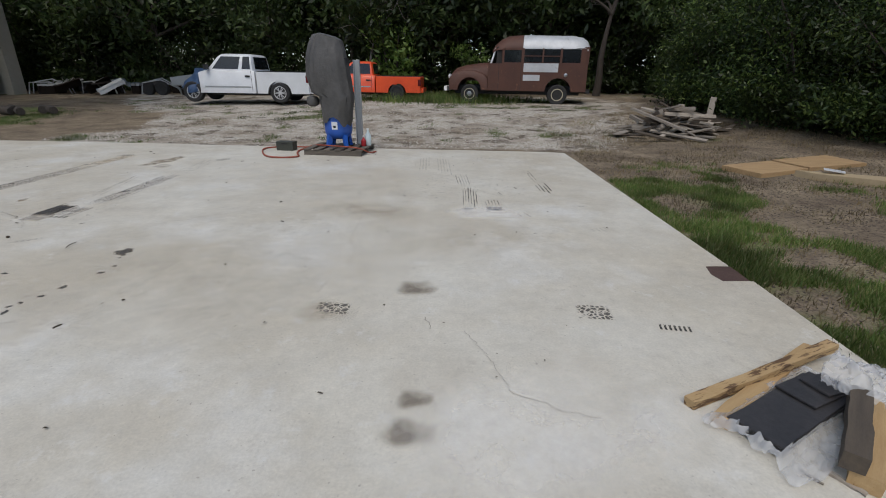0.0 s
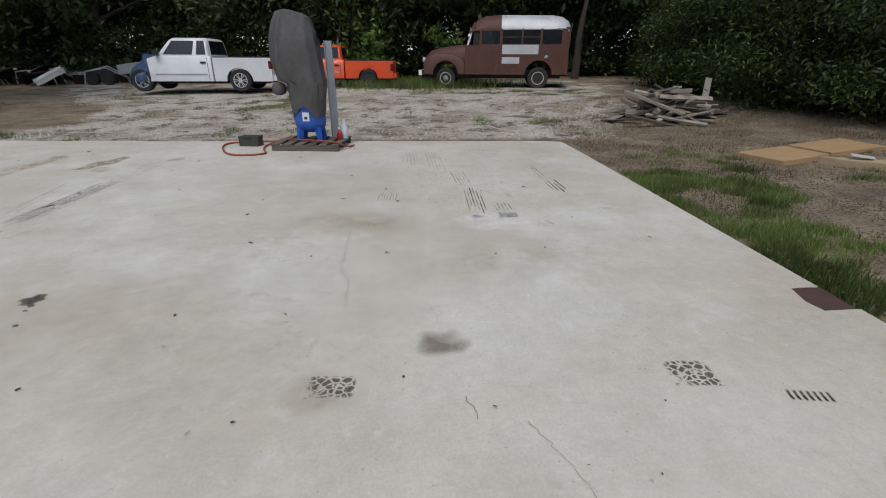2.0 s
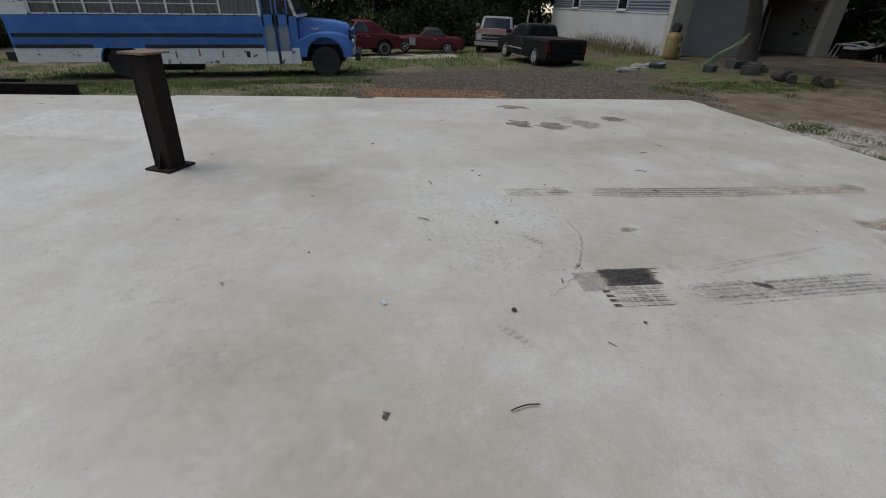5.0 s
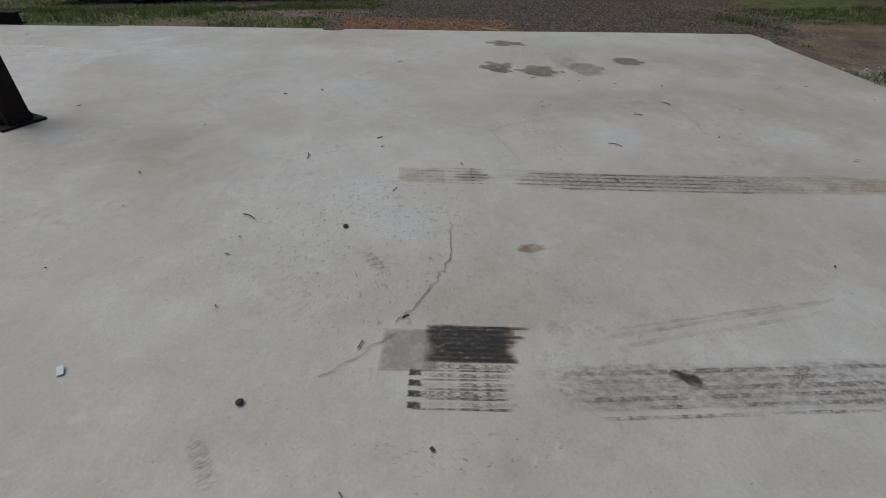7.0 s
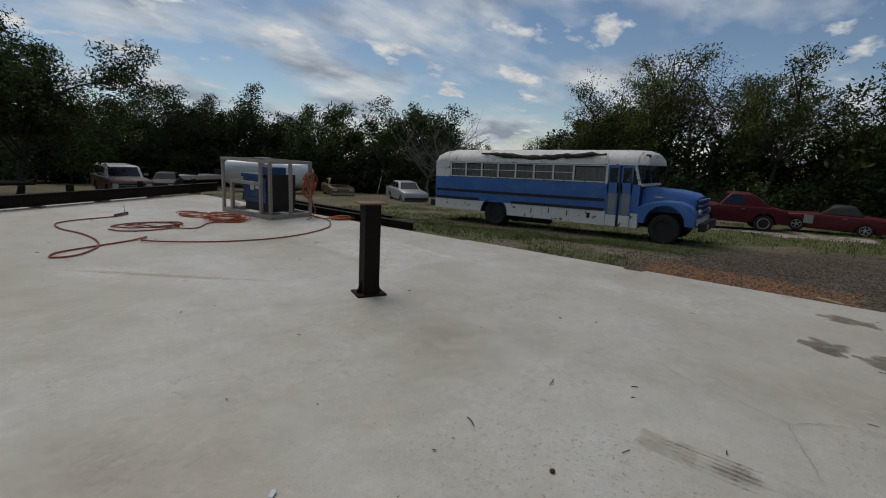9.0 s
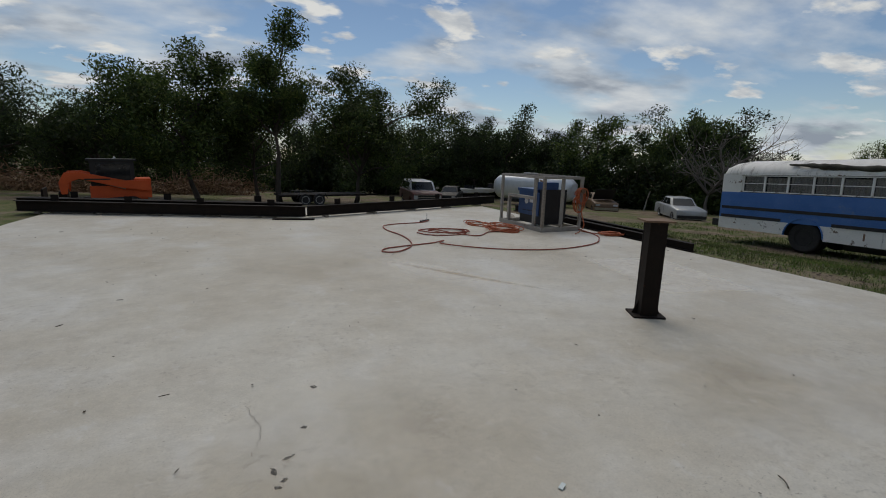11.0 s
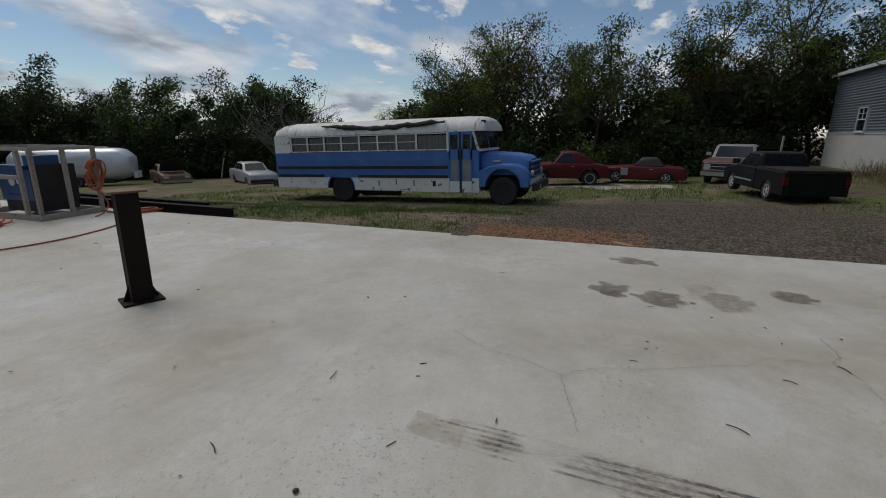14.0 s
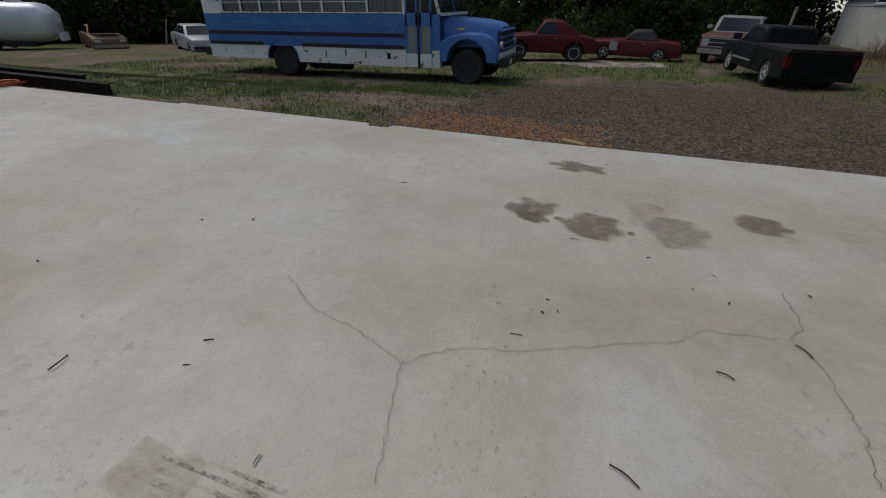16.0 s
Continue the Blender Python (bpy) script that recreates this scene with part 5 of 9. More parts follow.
M["leaf_dark"] = leaf_material("dark_oak_leaves", (0.018, 0.032, 0.010), (0.034, 0.055, 0.016), (0.06, 0.082, 0.024))
M["leaf_mid"] = leaf_material("green_leaves", (0.028, 0.052, 0.012), (0.055, 0.088, 0.02), (0.12, 0.15, 0.04))
M["leaf_bright"] = leaf_material("fresh_green_leaves", (0.05, 0.085, 0.018), (0.095, 0.14, 0.03), (0.19, 0.22, 0.06))
# dark leaves with a few bright ones painted in as sunlit clusters
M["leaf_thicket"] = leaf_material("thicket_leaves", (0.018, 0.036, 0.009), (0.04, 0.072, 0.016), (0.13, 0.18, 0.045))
M["leaf_autumn"] = leaf_material("turning_leaves", (0.05, 0.05, 0.015), (0.10, 0.075, 0.025), (0.16, 0.1, 0.035))
M["grass_blade"] = leaf_material("grass_blades", (0.06, 0.105, 0.022), (0.105, 0.16, 0.038), (0.22, 0.215, 0.085))
M["dry_blade"] = leaf_material("dry_stalks", (0.16, 0.12, 0.06), (0.24, 0.185, 0.1), (0.3, 0.24, 0.14))


def quads_mesh(name, centres, sizes, rng, material, flat=0.0, shape=0.62):
    """One small pointed leaf for each centre."""
    n = len(centres)
    u = rng.normal(size=(n, 3))
    u[:, 2] *= 1 - flat
    u /= np.linalg.norm(u, axis=1)[:, None]
    w = rng.normal(size=(n, 3))
    v = np.cross(u, w)
    v /= np.linalg.norm(v, axis=1)[:, None]
    s = sizes[:, None]
    pts = np.stack([centres - u * s, centres + v * s * shape * 0.6 - u * s * 0.1, centres + u * s, centres - v * s * shape * 0.6 - u * s * 0.1], axis=1).reshape(-1, 3)
    me = bpy.data.meshes.new(name)
    me.vertices.add(4 * n)
    me.vertices.foreach_set("co", pts.astype(np.float32).ravel())
    me.loops.add(4 * n)
    me.loops.foreach_set("vertex_index", np.arange(4 * n, dtype=np.int32))
    me.polygons.add(n)
    me.polygons.foreach_set("loop_start", np.arange(0, 4 * n, 4, dtype=np.int32))
    me.update(calc_edges=True)
    me.materials.append(material)
    return me


def grow(rng, height, spread, trunk_r, fork, limbs, lean=(0, 0), twig=True, droop=0.0, sub=(4, 6)):
    """Trunk and limbs as tubes; returns the mesh and the ends of the twigs."""
    bm = bmesh.new()
    ends = []

    def branch(p, d, length, r, level):
        n = 5
        pts, rad = [p], [r]
        for k in range(n):
            d = (d + Vector(rng.normal(0, 0.16, 3)) + Vector((0, 0, 0.06 - droop * level))).normalized()
            p = p + d * length / n
            pts.append(p)
            rad.append(r * (1 - 0.75 * (k + 1) / n))
        tube(bm, pts, rad, 7 if level < 2 else 4)
        return pts, d

    base = Vector((0, 0, -0.15))
    pts, d = branch(base, Vector((lean[0], lean[1], 1)).normalized(), fork * 1.0 + 0.15, trunk_r, 0)
    # flare the trunk on up
    top, dd = branch(pts[-2], d, height * 0.5, trunk_r * 0.55, 1)
    heads = [(top[-1], dd, 0.5)]
    for k in range(limbs):
        a = 2 * math.pi * (k + rng.uniform(-0.25, 0.25)) / limbs
        at = pts[-2] if k % 2 else top[1 + (k // 2) % 3]
        up = rng.uniform(0.35, 1.1)
        d1 = Vector((math.cos(a), math.sin(a), up)).normalized()
        ln = spread * rng.uniform(0.7, 1.05) * (1.1 if up < 0.7 else 0.9)
        lp, ld = branch(at, d1, ln, trunk_r * 0.42, 1)
        heads.append((lp[-1], ld, ln))
        for j in range(int(rng.integers(*sub))):
            q = lp[int(rng.integers(2, 6))]
            d2 = (ld + Vector(rng.normal(0, 0.75, 3))).normalized()
            sp, sd = branch(q, d2, ln * rng.uniform(0.35, 0.6), trunk_r * 0.16, 2)
            ends.append(sp[-1])
            ends.append(sp[3])
            if twig:
                for _ in range(2):
                    d3 = (sd + Vector(rng.normal(0, 0.8, 3))).normalized()
                    tp, td = branch(sp[-2], d3, ln * 0.25, trunk_r * 0.07, 3)
                    ends.append(tp[-1])
        ends.append(lp[-1])
    ends.append(top[-1])
    ends.append(top[-2])
    return bm, ends


def crown_mesh(name, rng, ends, n, clump, leaf, material, flat=0.0, floor=0.05):
    c = np.array([tuple(e) for e in ends])
    pick = rng.integers(0, len(c), n)
    cl = rng.uniform(0.55, 1.25, len(c)) * clump
    d = rng.normal(size=(n, 3))
    d /= np.linalg.norm(d, axis=1)[:, None]
    rad = rng.uniform(0, 1, n) ** 0.45
    pts = c[pick] + d * (rad * cl[pick])[:, None] * np.array([1, 1, 0.72])
    pts = pts[pts[:, 2] > floor]
    return quads_mesh(name, pts, rng.uniform(0.6, 1.3, len(pts)) * leaf, rng, material, flat)


def tree_kind(seed, height, spread, trunk_r, fork, limbs, n, clump, leaf, leaf_mat, label, name="tree", bark="bark", lean=(0, 0), low=0, category="tree", droop=0.0, at=None, floor=0.05):
    rng = np.random.default_rng(seed)
    t = thing(name, at or Matrix.Translation((0, 0, 0)), label, category)
    bm, ends = grow(rng, height, spread, trunk_r, fork, limbs, lean, droop=droop)
    for _ in range(low):
        a, r = rng.uniform(0, 6.28), spread * rng.uniform(0.15, 0.95)
        ends.append(Vector((r * math.cos(a), r * math.sin(a), rng.uniform(0.2, fork + 0.8))))
    part("trunk", bm, M[bark], t, smooth=60)
    if n:
        me = crown_mesh("crown", rng, ends, n, clump, leaf, M[leaf_mat], floor=floor)
        o = new("crown", me)
        o.parent = t
    return t


def shrub_kind(seed, height, spread, n, leaf, leaf_mat, label, name="shrub"):
    rng = np.random.default_rng(seed)
    t = thing(name, Matrix.Translation((0, 0, 0)), label, "shrub")
    bm = bmesh.new()
    ends = []
    for k in range(9):
        a = 2 * math.pi * k / 9 + rng.uniform(-0.3, 0.3)
        p = Vector((0.12 * math.cos(a), 0.12 * math.sin(a), -0.1))
        q = Vector((math.cos(a) * spread * rng.uniform(0.4, 1), math.sin(a) * spread * rng.uniform(0.4, 1), height * rng.uniform(0.45, 0.95)))
        mid = p.lerp(q, 0.5) + Vector((0, 0, height * 0.12))
        tube(bm, [p, mid, q], [0.035, 0.022, 0.008], 5)
        for f in (0.3, 0.5, 0.7, 0.85, 1.0):
            e = p.lerp(mid, f * 2) if f < 0.5 else mid.lerp(q, f * 2 - 1)
            ends.append(e + Vector(rng.normal(0, 0.12, 3)))
            ends.append(Vector((e.x, e.y, e.z * 0.35)))
    part("stem_tuft", bm, M["bark"], t, smooth=60)["kind"] = "stuff"
    o = new("crown", crown_mesh("crown", rng, ends, n, spread * 0.42, leaf, M[leaf_mat]))
    o.parent = t
    return t


def place(kind, spots, group):
    """Puts the first copy at the first spot and copies the rest. Spots: x, y, turn, scale."""
    for i, (x, y, a, s) in enumerate(spots):
        m = pose(x, y, land(x, y) - 0.03, 0, 0, a) @ Matrix.Scale(s, 4)
        if i == 0:
            kind.matrix_basis = m
            ob = kind
        else:
            ob = copy_thing(kind, m)
            ob.scale = (s, s, s)
        ob["group"] = group


def scatter(rng, x0, x1, y0, y1, step, jitter=0.45):
    out = []
    x = x0
    while x <= x1:
        y = y0
        while y <= y1:
            out.append((x + rng.uniform(-jitter, jitter) * step, y + rng.uniform(-jitter, jitter) * step, rng.uniform(0, 360), rng.uniform(0.82, 1.2)))
            y += step
        x += step
    return out


def build_woods():
    rng = np.random.default_rng(11)
    kinds = {
        "wood_a": tree_kind(21, 7.5, 3.4, 0.17, 2.6, 7, 8000, 1.05, 0.135, "leaf_dark", "dark green woodland tree in a dense belt", "woodland_tree", low=16),
        "wood_b": tree_kind(22, 8.5, 3.0, 0.15, 3.2, 7, 8000, 1.0, 0.13, "leaf_mid", "green woodland tree in a dense belt", "woodland_tree", low=14),
        "wood_c": tree_kind(23, 6.5, 3.2, 0.14, 2.0, 8, 8000, 1.0, 0.135, "leaf_dark", "dark green woodland tree in a dense belt", "woodland_tree", low=22),
        "slim": tree_kind(24, 12.0, 3.0, 0.16, 5.0, 9, 5600, 0.66, 0.095, "leaf_bright", "tall open-crowned tree behind the parked cars", "tall_tree", low=4),
        "slim_b": tree_kind(28, 11.0, 2.9, 0.17, 4.5, 9, 6500, 0.68, 0.095, "leaf_bright", "tall green tree behind the parked cars", "tall_tree", low=6),
        "thin": tree_kind(25, 10.0, 2.6, 0.13, 4.2, 8, 2600, 0.7, 0.075, "leaf_autumn", "half-bare tree with turning leaves", "half_bare_tree"),
        "bush_a": shrub_kind(26, 2.6, 1.6, 2600, 0.12, "leaf_dark", "dark understory shrub at the wood's edge"),
        "bush_b": shrub_kind(27, 2.2, 1.5, 2600, 0.11, "leaf_mid", "green understory shrub at the wood's edge"),
    }
    spots = {k: [] for k in kinds}

    def sow(names, items):
        for s in items:
            spots[names[int(rng.integers(0, len(names)))]].append(s)

    # north belt behind the trucks
    sow(["wood_a", "wood_c"], [(x, y, a, k * 1.3) for x, y, a, k in scatter(rng, -34, 15, 27.0, 36.5, 3.4)])
    sow(["bush_a"], scatter(rng, -24, 13, 26.4, 26.6, 1.7, 0.3))
    # west belt
    sow(["wood_a", "wood_b", "wood_c"], [s for s in scatter(rng, -44, -37.5, -12, 27, 4.2) if not (s[1] > 13.5 and s[0] > -38) and not (s[1] < 5 and s[0] > -42)])
    sow(["slim", "slim_b", "wood_b"], scatter(rng, -38.5, -38, 4, 17, 3.4))
    sow(["slim", "slim_b", "thin"], scatter(rng, -38.5, -38, -11, 3.5, 3.2))
    sow(["slim", "thin", "slim_b"], [(-37.5, -11.5, 10, 1.1), (-38.5, -8.5, 80, 1.15), (-39, -5.8, 150, 1.1), (-36.8, 3.2, 200, 1.0), (-37.0, 9.8, 240, 1.1), (-38.5, 13.5, 20, 1.15)])
    sow(["thin"], [(-38.0, -2.8, 30, 1.2), (-38.2, -0.2, 120, 1.15), (-39, -4.0, 10, 1.1)])
    sow(["bush_a", "bush_b"], scatter(rng, -34.8, -34.5, -9, 13, 2.0, 0.35))
    # close understorey behind the parked cars and along the southern woods
    sow(["bush_a", "bush_a", "bush_b"], [(x, y, a, k * 1.75) for x, y, a, k in scatter(rng, -38.2, -36.2, -12, 14, 2.6, 0.35)])
    sow(["bush_a"], [(x, y, a, k * 2.1) for x, y, a, k in scatter(rng, -41.5, -41, -14, 14, 3.4, 0.35)])
    sow(["bush_a", "bush_b"], [(x, y, a, k * 2.0) for x, y, a, k in scatter(rng, -36, 28, -46.5, -46, 3.3, 0.35)])
    sow(["bush_a", "bush_b"], [(x, y, a, k * 1.5) for x, y, a, k in ((-41 + 0.75 * t, -13 - 1.55 * t, 50 * t, 1 + 0.1 * (t % 3)) for t in range(16))])
    # behind the garage
    sow(["wood_a", "wood_b", "slim"], [(-38.5, 19, 75, 1.15), (-39, 23, 12, 1.2), (-39, 16.0, 300, 1.1)])
    # south-west and south belts
    sow(["wood_a", "wood_c", "wood_b"], scatter(rng, -52, -41, -33, -13, 4.6))
    sow(["wood_a", "wood_b", "wood_c"], [(-39.5, -14.5, 0, 1.0), (-38.8, -17.5, 60, 1.05), (-40, -20.5, 90, 1.1), (-39.5, -23.5, 190, 1.1), (-37.5, -27.5, 20, 1.15), (-35.5, -30, 70, 1.1), (-33.5, -33, 240, 1.15)])
    sow(["wood_a", "wood_c", "wood_b"], scatter(rng, -40, 30, -58, -46, 5.6))
    sow(["wood_a", "wood_c"], scatter(rng, -37, -24, -44, -37, 4.2))
    sow(["bush_a", "bush_b"], [(-30, -33, 0, 1.2), (-33, -29.5, 50, 1.1), (-36, -24, 100, 1.2), (-38, -18, 10, 1.1), (-39, -13, 220, 1.2), (-10, -42, 0, 1.3), (-22, -43, 70, 1.3), (-4, -44, 10, 1.2)])
    # east belt
    sow(["wood_a", "wood_b"], scatter(rng, 14, 20, 2, 24, 4.4))
    # a low stretch of wood in the south-west, open to the sky
    for v in spots.values():
        for i, (x, y, a, s) in enumerate(v):
            if x < -28 and 0.45 < (y - 4.7) / (x + 4.9) < 0.84:
                v[i] = (x, y, a, s * (0.52 if x > -46 else 0.6))
            elif x < -28 and 0.84 <= (y - 4.7) / (x + 4.9) < 1.3:
                v[i] = (x, y, a, s * 1.04)
    for k, v in spots.items():
        if v:
            place(kinds[k], v, "woodland edge")
        else:
            kinds[k].matrix_basis = pose(-46, 20, land(-46, 20))

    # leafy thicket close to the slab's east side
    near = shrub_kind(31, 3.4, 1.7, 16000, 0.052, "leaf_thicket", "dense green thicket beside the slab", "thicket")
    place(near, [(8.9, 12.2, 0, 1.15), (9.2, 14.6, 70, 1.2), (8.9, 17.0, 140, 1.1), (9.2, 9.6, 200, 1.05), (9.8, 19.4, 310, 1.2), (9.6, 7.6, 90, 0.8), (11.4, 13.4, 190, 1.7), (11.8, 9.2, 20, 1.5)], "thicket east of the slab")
    deep = shrub_kind(34, 3.6, 1.8, 13000, 0.056, "leaf_dark", "dense dark green thicket beside the slab", "thicket")
    place(deep, [(9.6, 13.3, 40, 1.2), (9.7, 10.6, 100, 1.15), (9.9, 16.2, 10, 1.25), (9.4, 18.4, 250, 1.2), (10.6, 8.2, 130, 1.1)], "thicket east of the slab")
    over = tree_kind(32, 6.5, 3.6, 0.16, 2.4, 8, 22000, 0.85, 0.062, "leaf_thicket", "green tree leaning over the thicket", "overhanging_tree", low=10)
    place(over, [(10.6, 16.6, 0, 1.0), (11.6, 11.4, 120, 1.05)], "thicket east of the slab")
    M["leaf_sapling"] = leaf_material("sapling_leaves", (0.07, 0.13, 0.025), (0.12, 0.19, 0.04), (0.2, 0.27, 0.07))
    sap = shrub_kind(33, 2.6, 0.9, 2600, 0.09, "leaf_sapling", "young bright green sapling bush by the trucks", "sapling")
    place(sap, [(-2.9, 23.6, 0, 1.6), (0.9, 23.6, 90, 1.0)], "saplings by the trucks")


build_woods()

# single trees that stand clear of the woods
SINGLE = (
    # seed, height, spread, trunk, fork, limbs, leaves, clump, leaf size, x, y, turn, lean, label
    (41, 10.5, 5.6, 0.36, 3.5, 11, 26000, 1.0, 0.10, -16.9, 16.1, 35, (0, 0), "big dark oak forking low before the garage"),
    (42, 10.0, 4.2, 0.2, 2.6, 10, 34000, 1.0, 0.11, -8.1, -27.4, 0, (-0.35, 0.1), "spreading live oak with a leaning trunk"),
    (43, 11.5, 2.5, 0.2, 5.2, 10, 18000, 0.95, 0.11, -3.0, -24.9, 0, (0.03, 0), "tall slender oak with an open crown"),
    (44, 9.0, 4.0, 0.2, 2.6, 10, 30000, 1.1, 0.12, 1.8, -27.7, 0, (0, 0), "dark live oak standing in mown grass"),
    (45, 5.4, 3.0, 0.16, 2.6, 8, 10000, 0.95, 0.11, -1.7, -28.4, 60, (0, 0), "small dark live oak standing in mown grass"),
    (46, 5.2, 3.4, 0.2, 2.0, 8, 12000, 1.05, 0.12, 7.0, -29.0, 0, (0, 0), "broad dark oak behind the loader"),
    (47, 5.2, 3.4, 0.2, 2.0, 8, 12000, 1.05, 0.12, 13.5, -29.0, 90, (0, 0), "broad dark oak behind the loader"),
)
for seed, h, sp, tr, fk, lb, n, cl, lf, x, y, turn, lean, label in SINGLE:
    tree_kind(seed, h, sp, tr, fk, lb, n, cl, lf, "leaf_mid" if seed in (42, 43, 44) else "leaf_dark", label, "oak", at=pose(x, y, land(x, y), 0, 0, turn), lean=lean, floor=4.3 if seed == 41 else 1.2)
for seed, h, sp, tr, fk, x, y, lean, label in ((51, 7.2, 4.2, 0.18, 2.0, -34.3, -21.3, (0, 0), "leafless grey tree among green ones"), (52, 6.0, 3.6, 0.15, 1.6, -35.2, -19.2, (0, 0), "leafless grey tree among green ones"),
                                               (53, 8.0, 2.0, 0.2, 4.5, 6.9, 24.2, (0.02, 0), "dim bare trunk at the wood's edge"), (54, 6.5, 2.2, 0.1, 3.0, -4.2, 23.4, (0.25, 0), "thin pale bare tree leaning at the wood's edge")):
    tree_kind(seed, h, sp, tr, fk, 15 if fk < 3 else 5, 0, 1, 0.1, "leaf_dark", label, "bare_tree", bark="bark" if seed == 53 else "bark_grey", at=pose(x, y, land(x, y)), lean=lean)


# ---- things on the slab ----
def build_post():
    p = thing("steel_column_stub", pose(-6.25, 1.27, 0.0, 0, 0, -24), "short dark steel column with base and cap plates", "steel column")
    part("base_plate", boxed(-0.17, 0.17, -0.14, 0.14, 0.0, 0.02), M["steel_dark"], p, bevel=0.004)
    h, z1 = 0.088, 1.045
    for s in (-1, 1):
        part("flange", boxed(-0.09, 0.09, s * h - 0.009, s * h + 0.009, 0.02, z1), M["steel_dark"], p, bevel=0.003)
        bm = bmesh.new()
        loft(bm, [[(s * 0.09, y, 0.02), (s * 0.15, y, 0.02), (s * 0.09, y, 0.17)] for y in (-0.006, 0.006)])
        part("gusset", bm, M["steel_dark"], p)
    part("web", boxed(-0.006, 0.006, -h, h, 0.02, z1), M["steel_dark"], p)
    part("side_plate", boxed(-0.086, -0.079, -h + 0.009, h - 0.009, 0.02, z1 - 0.02), M["steel_dark"], p)
    part("side_plate", boxed(0.079, 0.086, -h + 0.009, h - 0.009, 0.02, z1 - 0.02), M["steel_dark"], p)
    part("cap_plate", boxed(-0.155, 0.155, -0.13, 0.13, z1, z1 + 0.018), M["steel_rust"], p, "tan rusted cap plate", bevel=0.003)


build_post()



def curve_path(pts, per=6):
    """A smooth line through points."""
    P = [Vector(p) for p in pts]
    out = []
    for i in range(len(P) - 1):
        a, b, c, d = P[max(i - 1, 0)], P[i], P[i + 1], P[min(i + 2, len(P) - 1)]
        for k in range(per):
            t = k / per
            out.append(0.5 * ((2 * b) + (c - a) * t + (2 * a - 5 * b + 4 * c - d) * t * t + (3 * b - a - 3 * c + d) * t ** 3))
    out.append(P[-1])
    return out


def hose(name, flat_pts, r, mat, label, category="hose"):
    pts = curve_path([(x, y, r + 0.004 + z) for x, y, z in flat_pts])
    bm = bmesh.new()
    tube(bm, pts, r, 6)
    return solo(name, bm, mat, Matrix(), label, category, smooth=80)


def coil(cx, cy, rx, ry, turns, seed, z=0.0, wild=0.35):
    """Loose loops of a cable lying in a heap."""
    rng = random.Random(seed)
    out = []
    n = int(turns * 9)
    for k in range(n):
        a = 2 * math.pi * k / 9
        if k % 9 == 0:
            ox, oy, sx, sy = rng.uniform(-wild, wild) * rx, rng.uniform(-wild, wild) * ry, rng.uniform(0.6, 1.15), rng.uniform(0.6, 1.15)
        out.append((cx + ox + rx * sx * math.cos(a), cy + oy + ry * sy * math.sin(a), z + 0.012 * (k // 9) * rng.uniform(0.5, 1.0)))
    return out


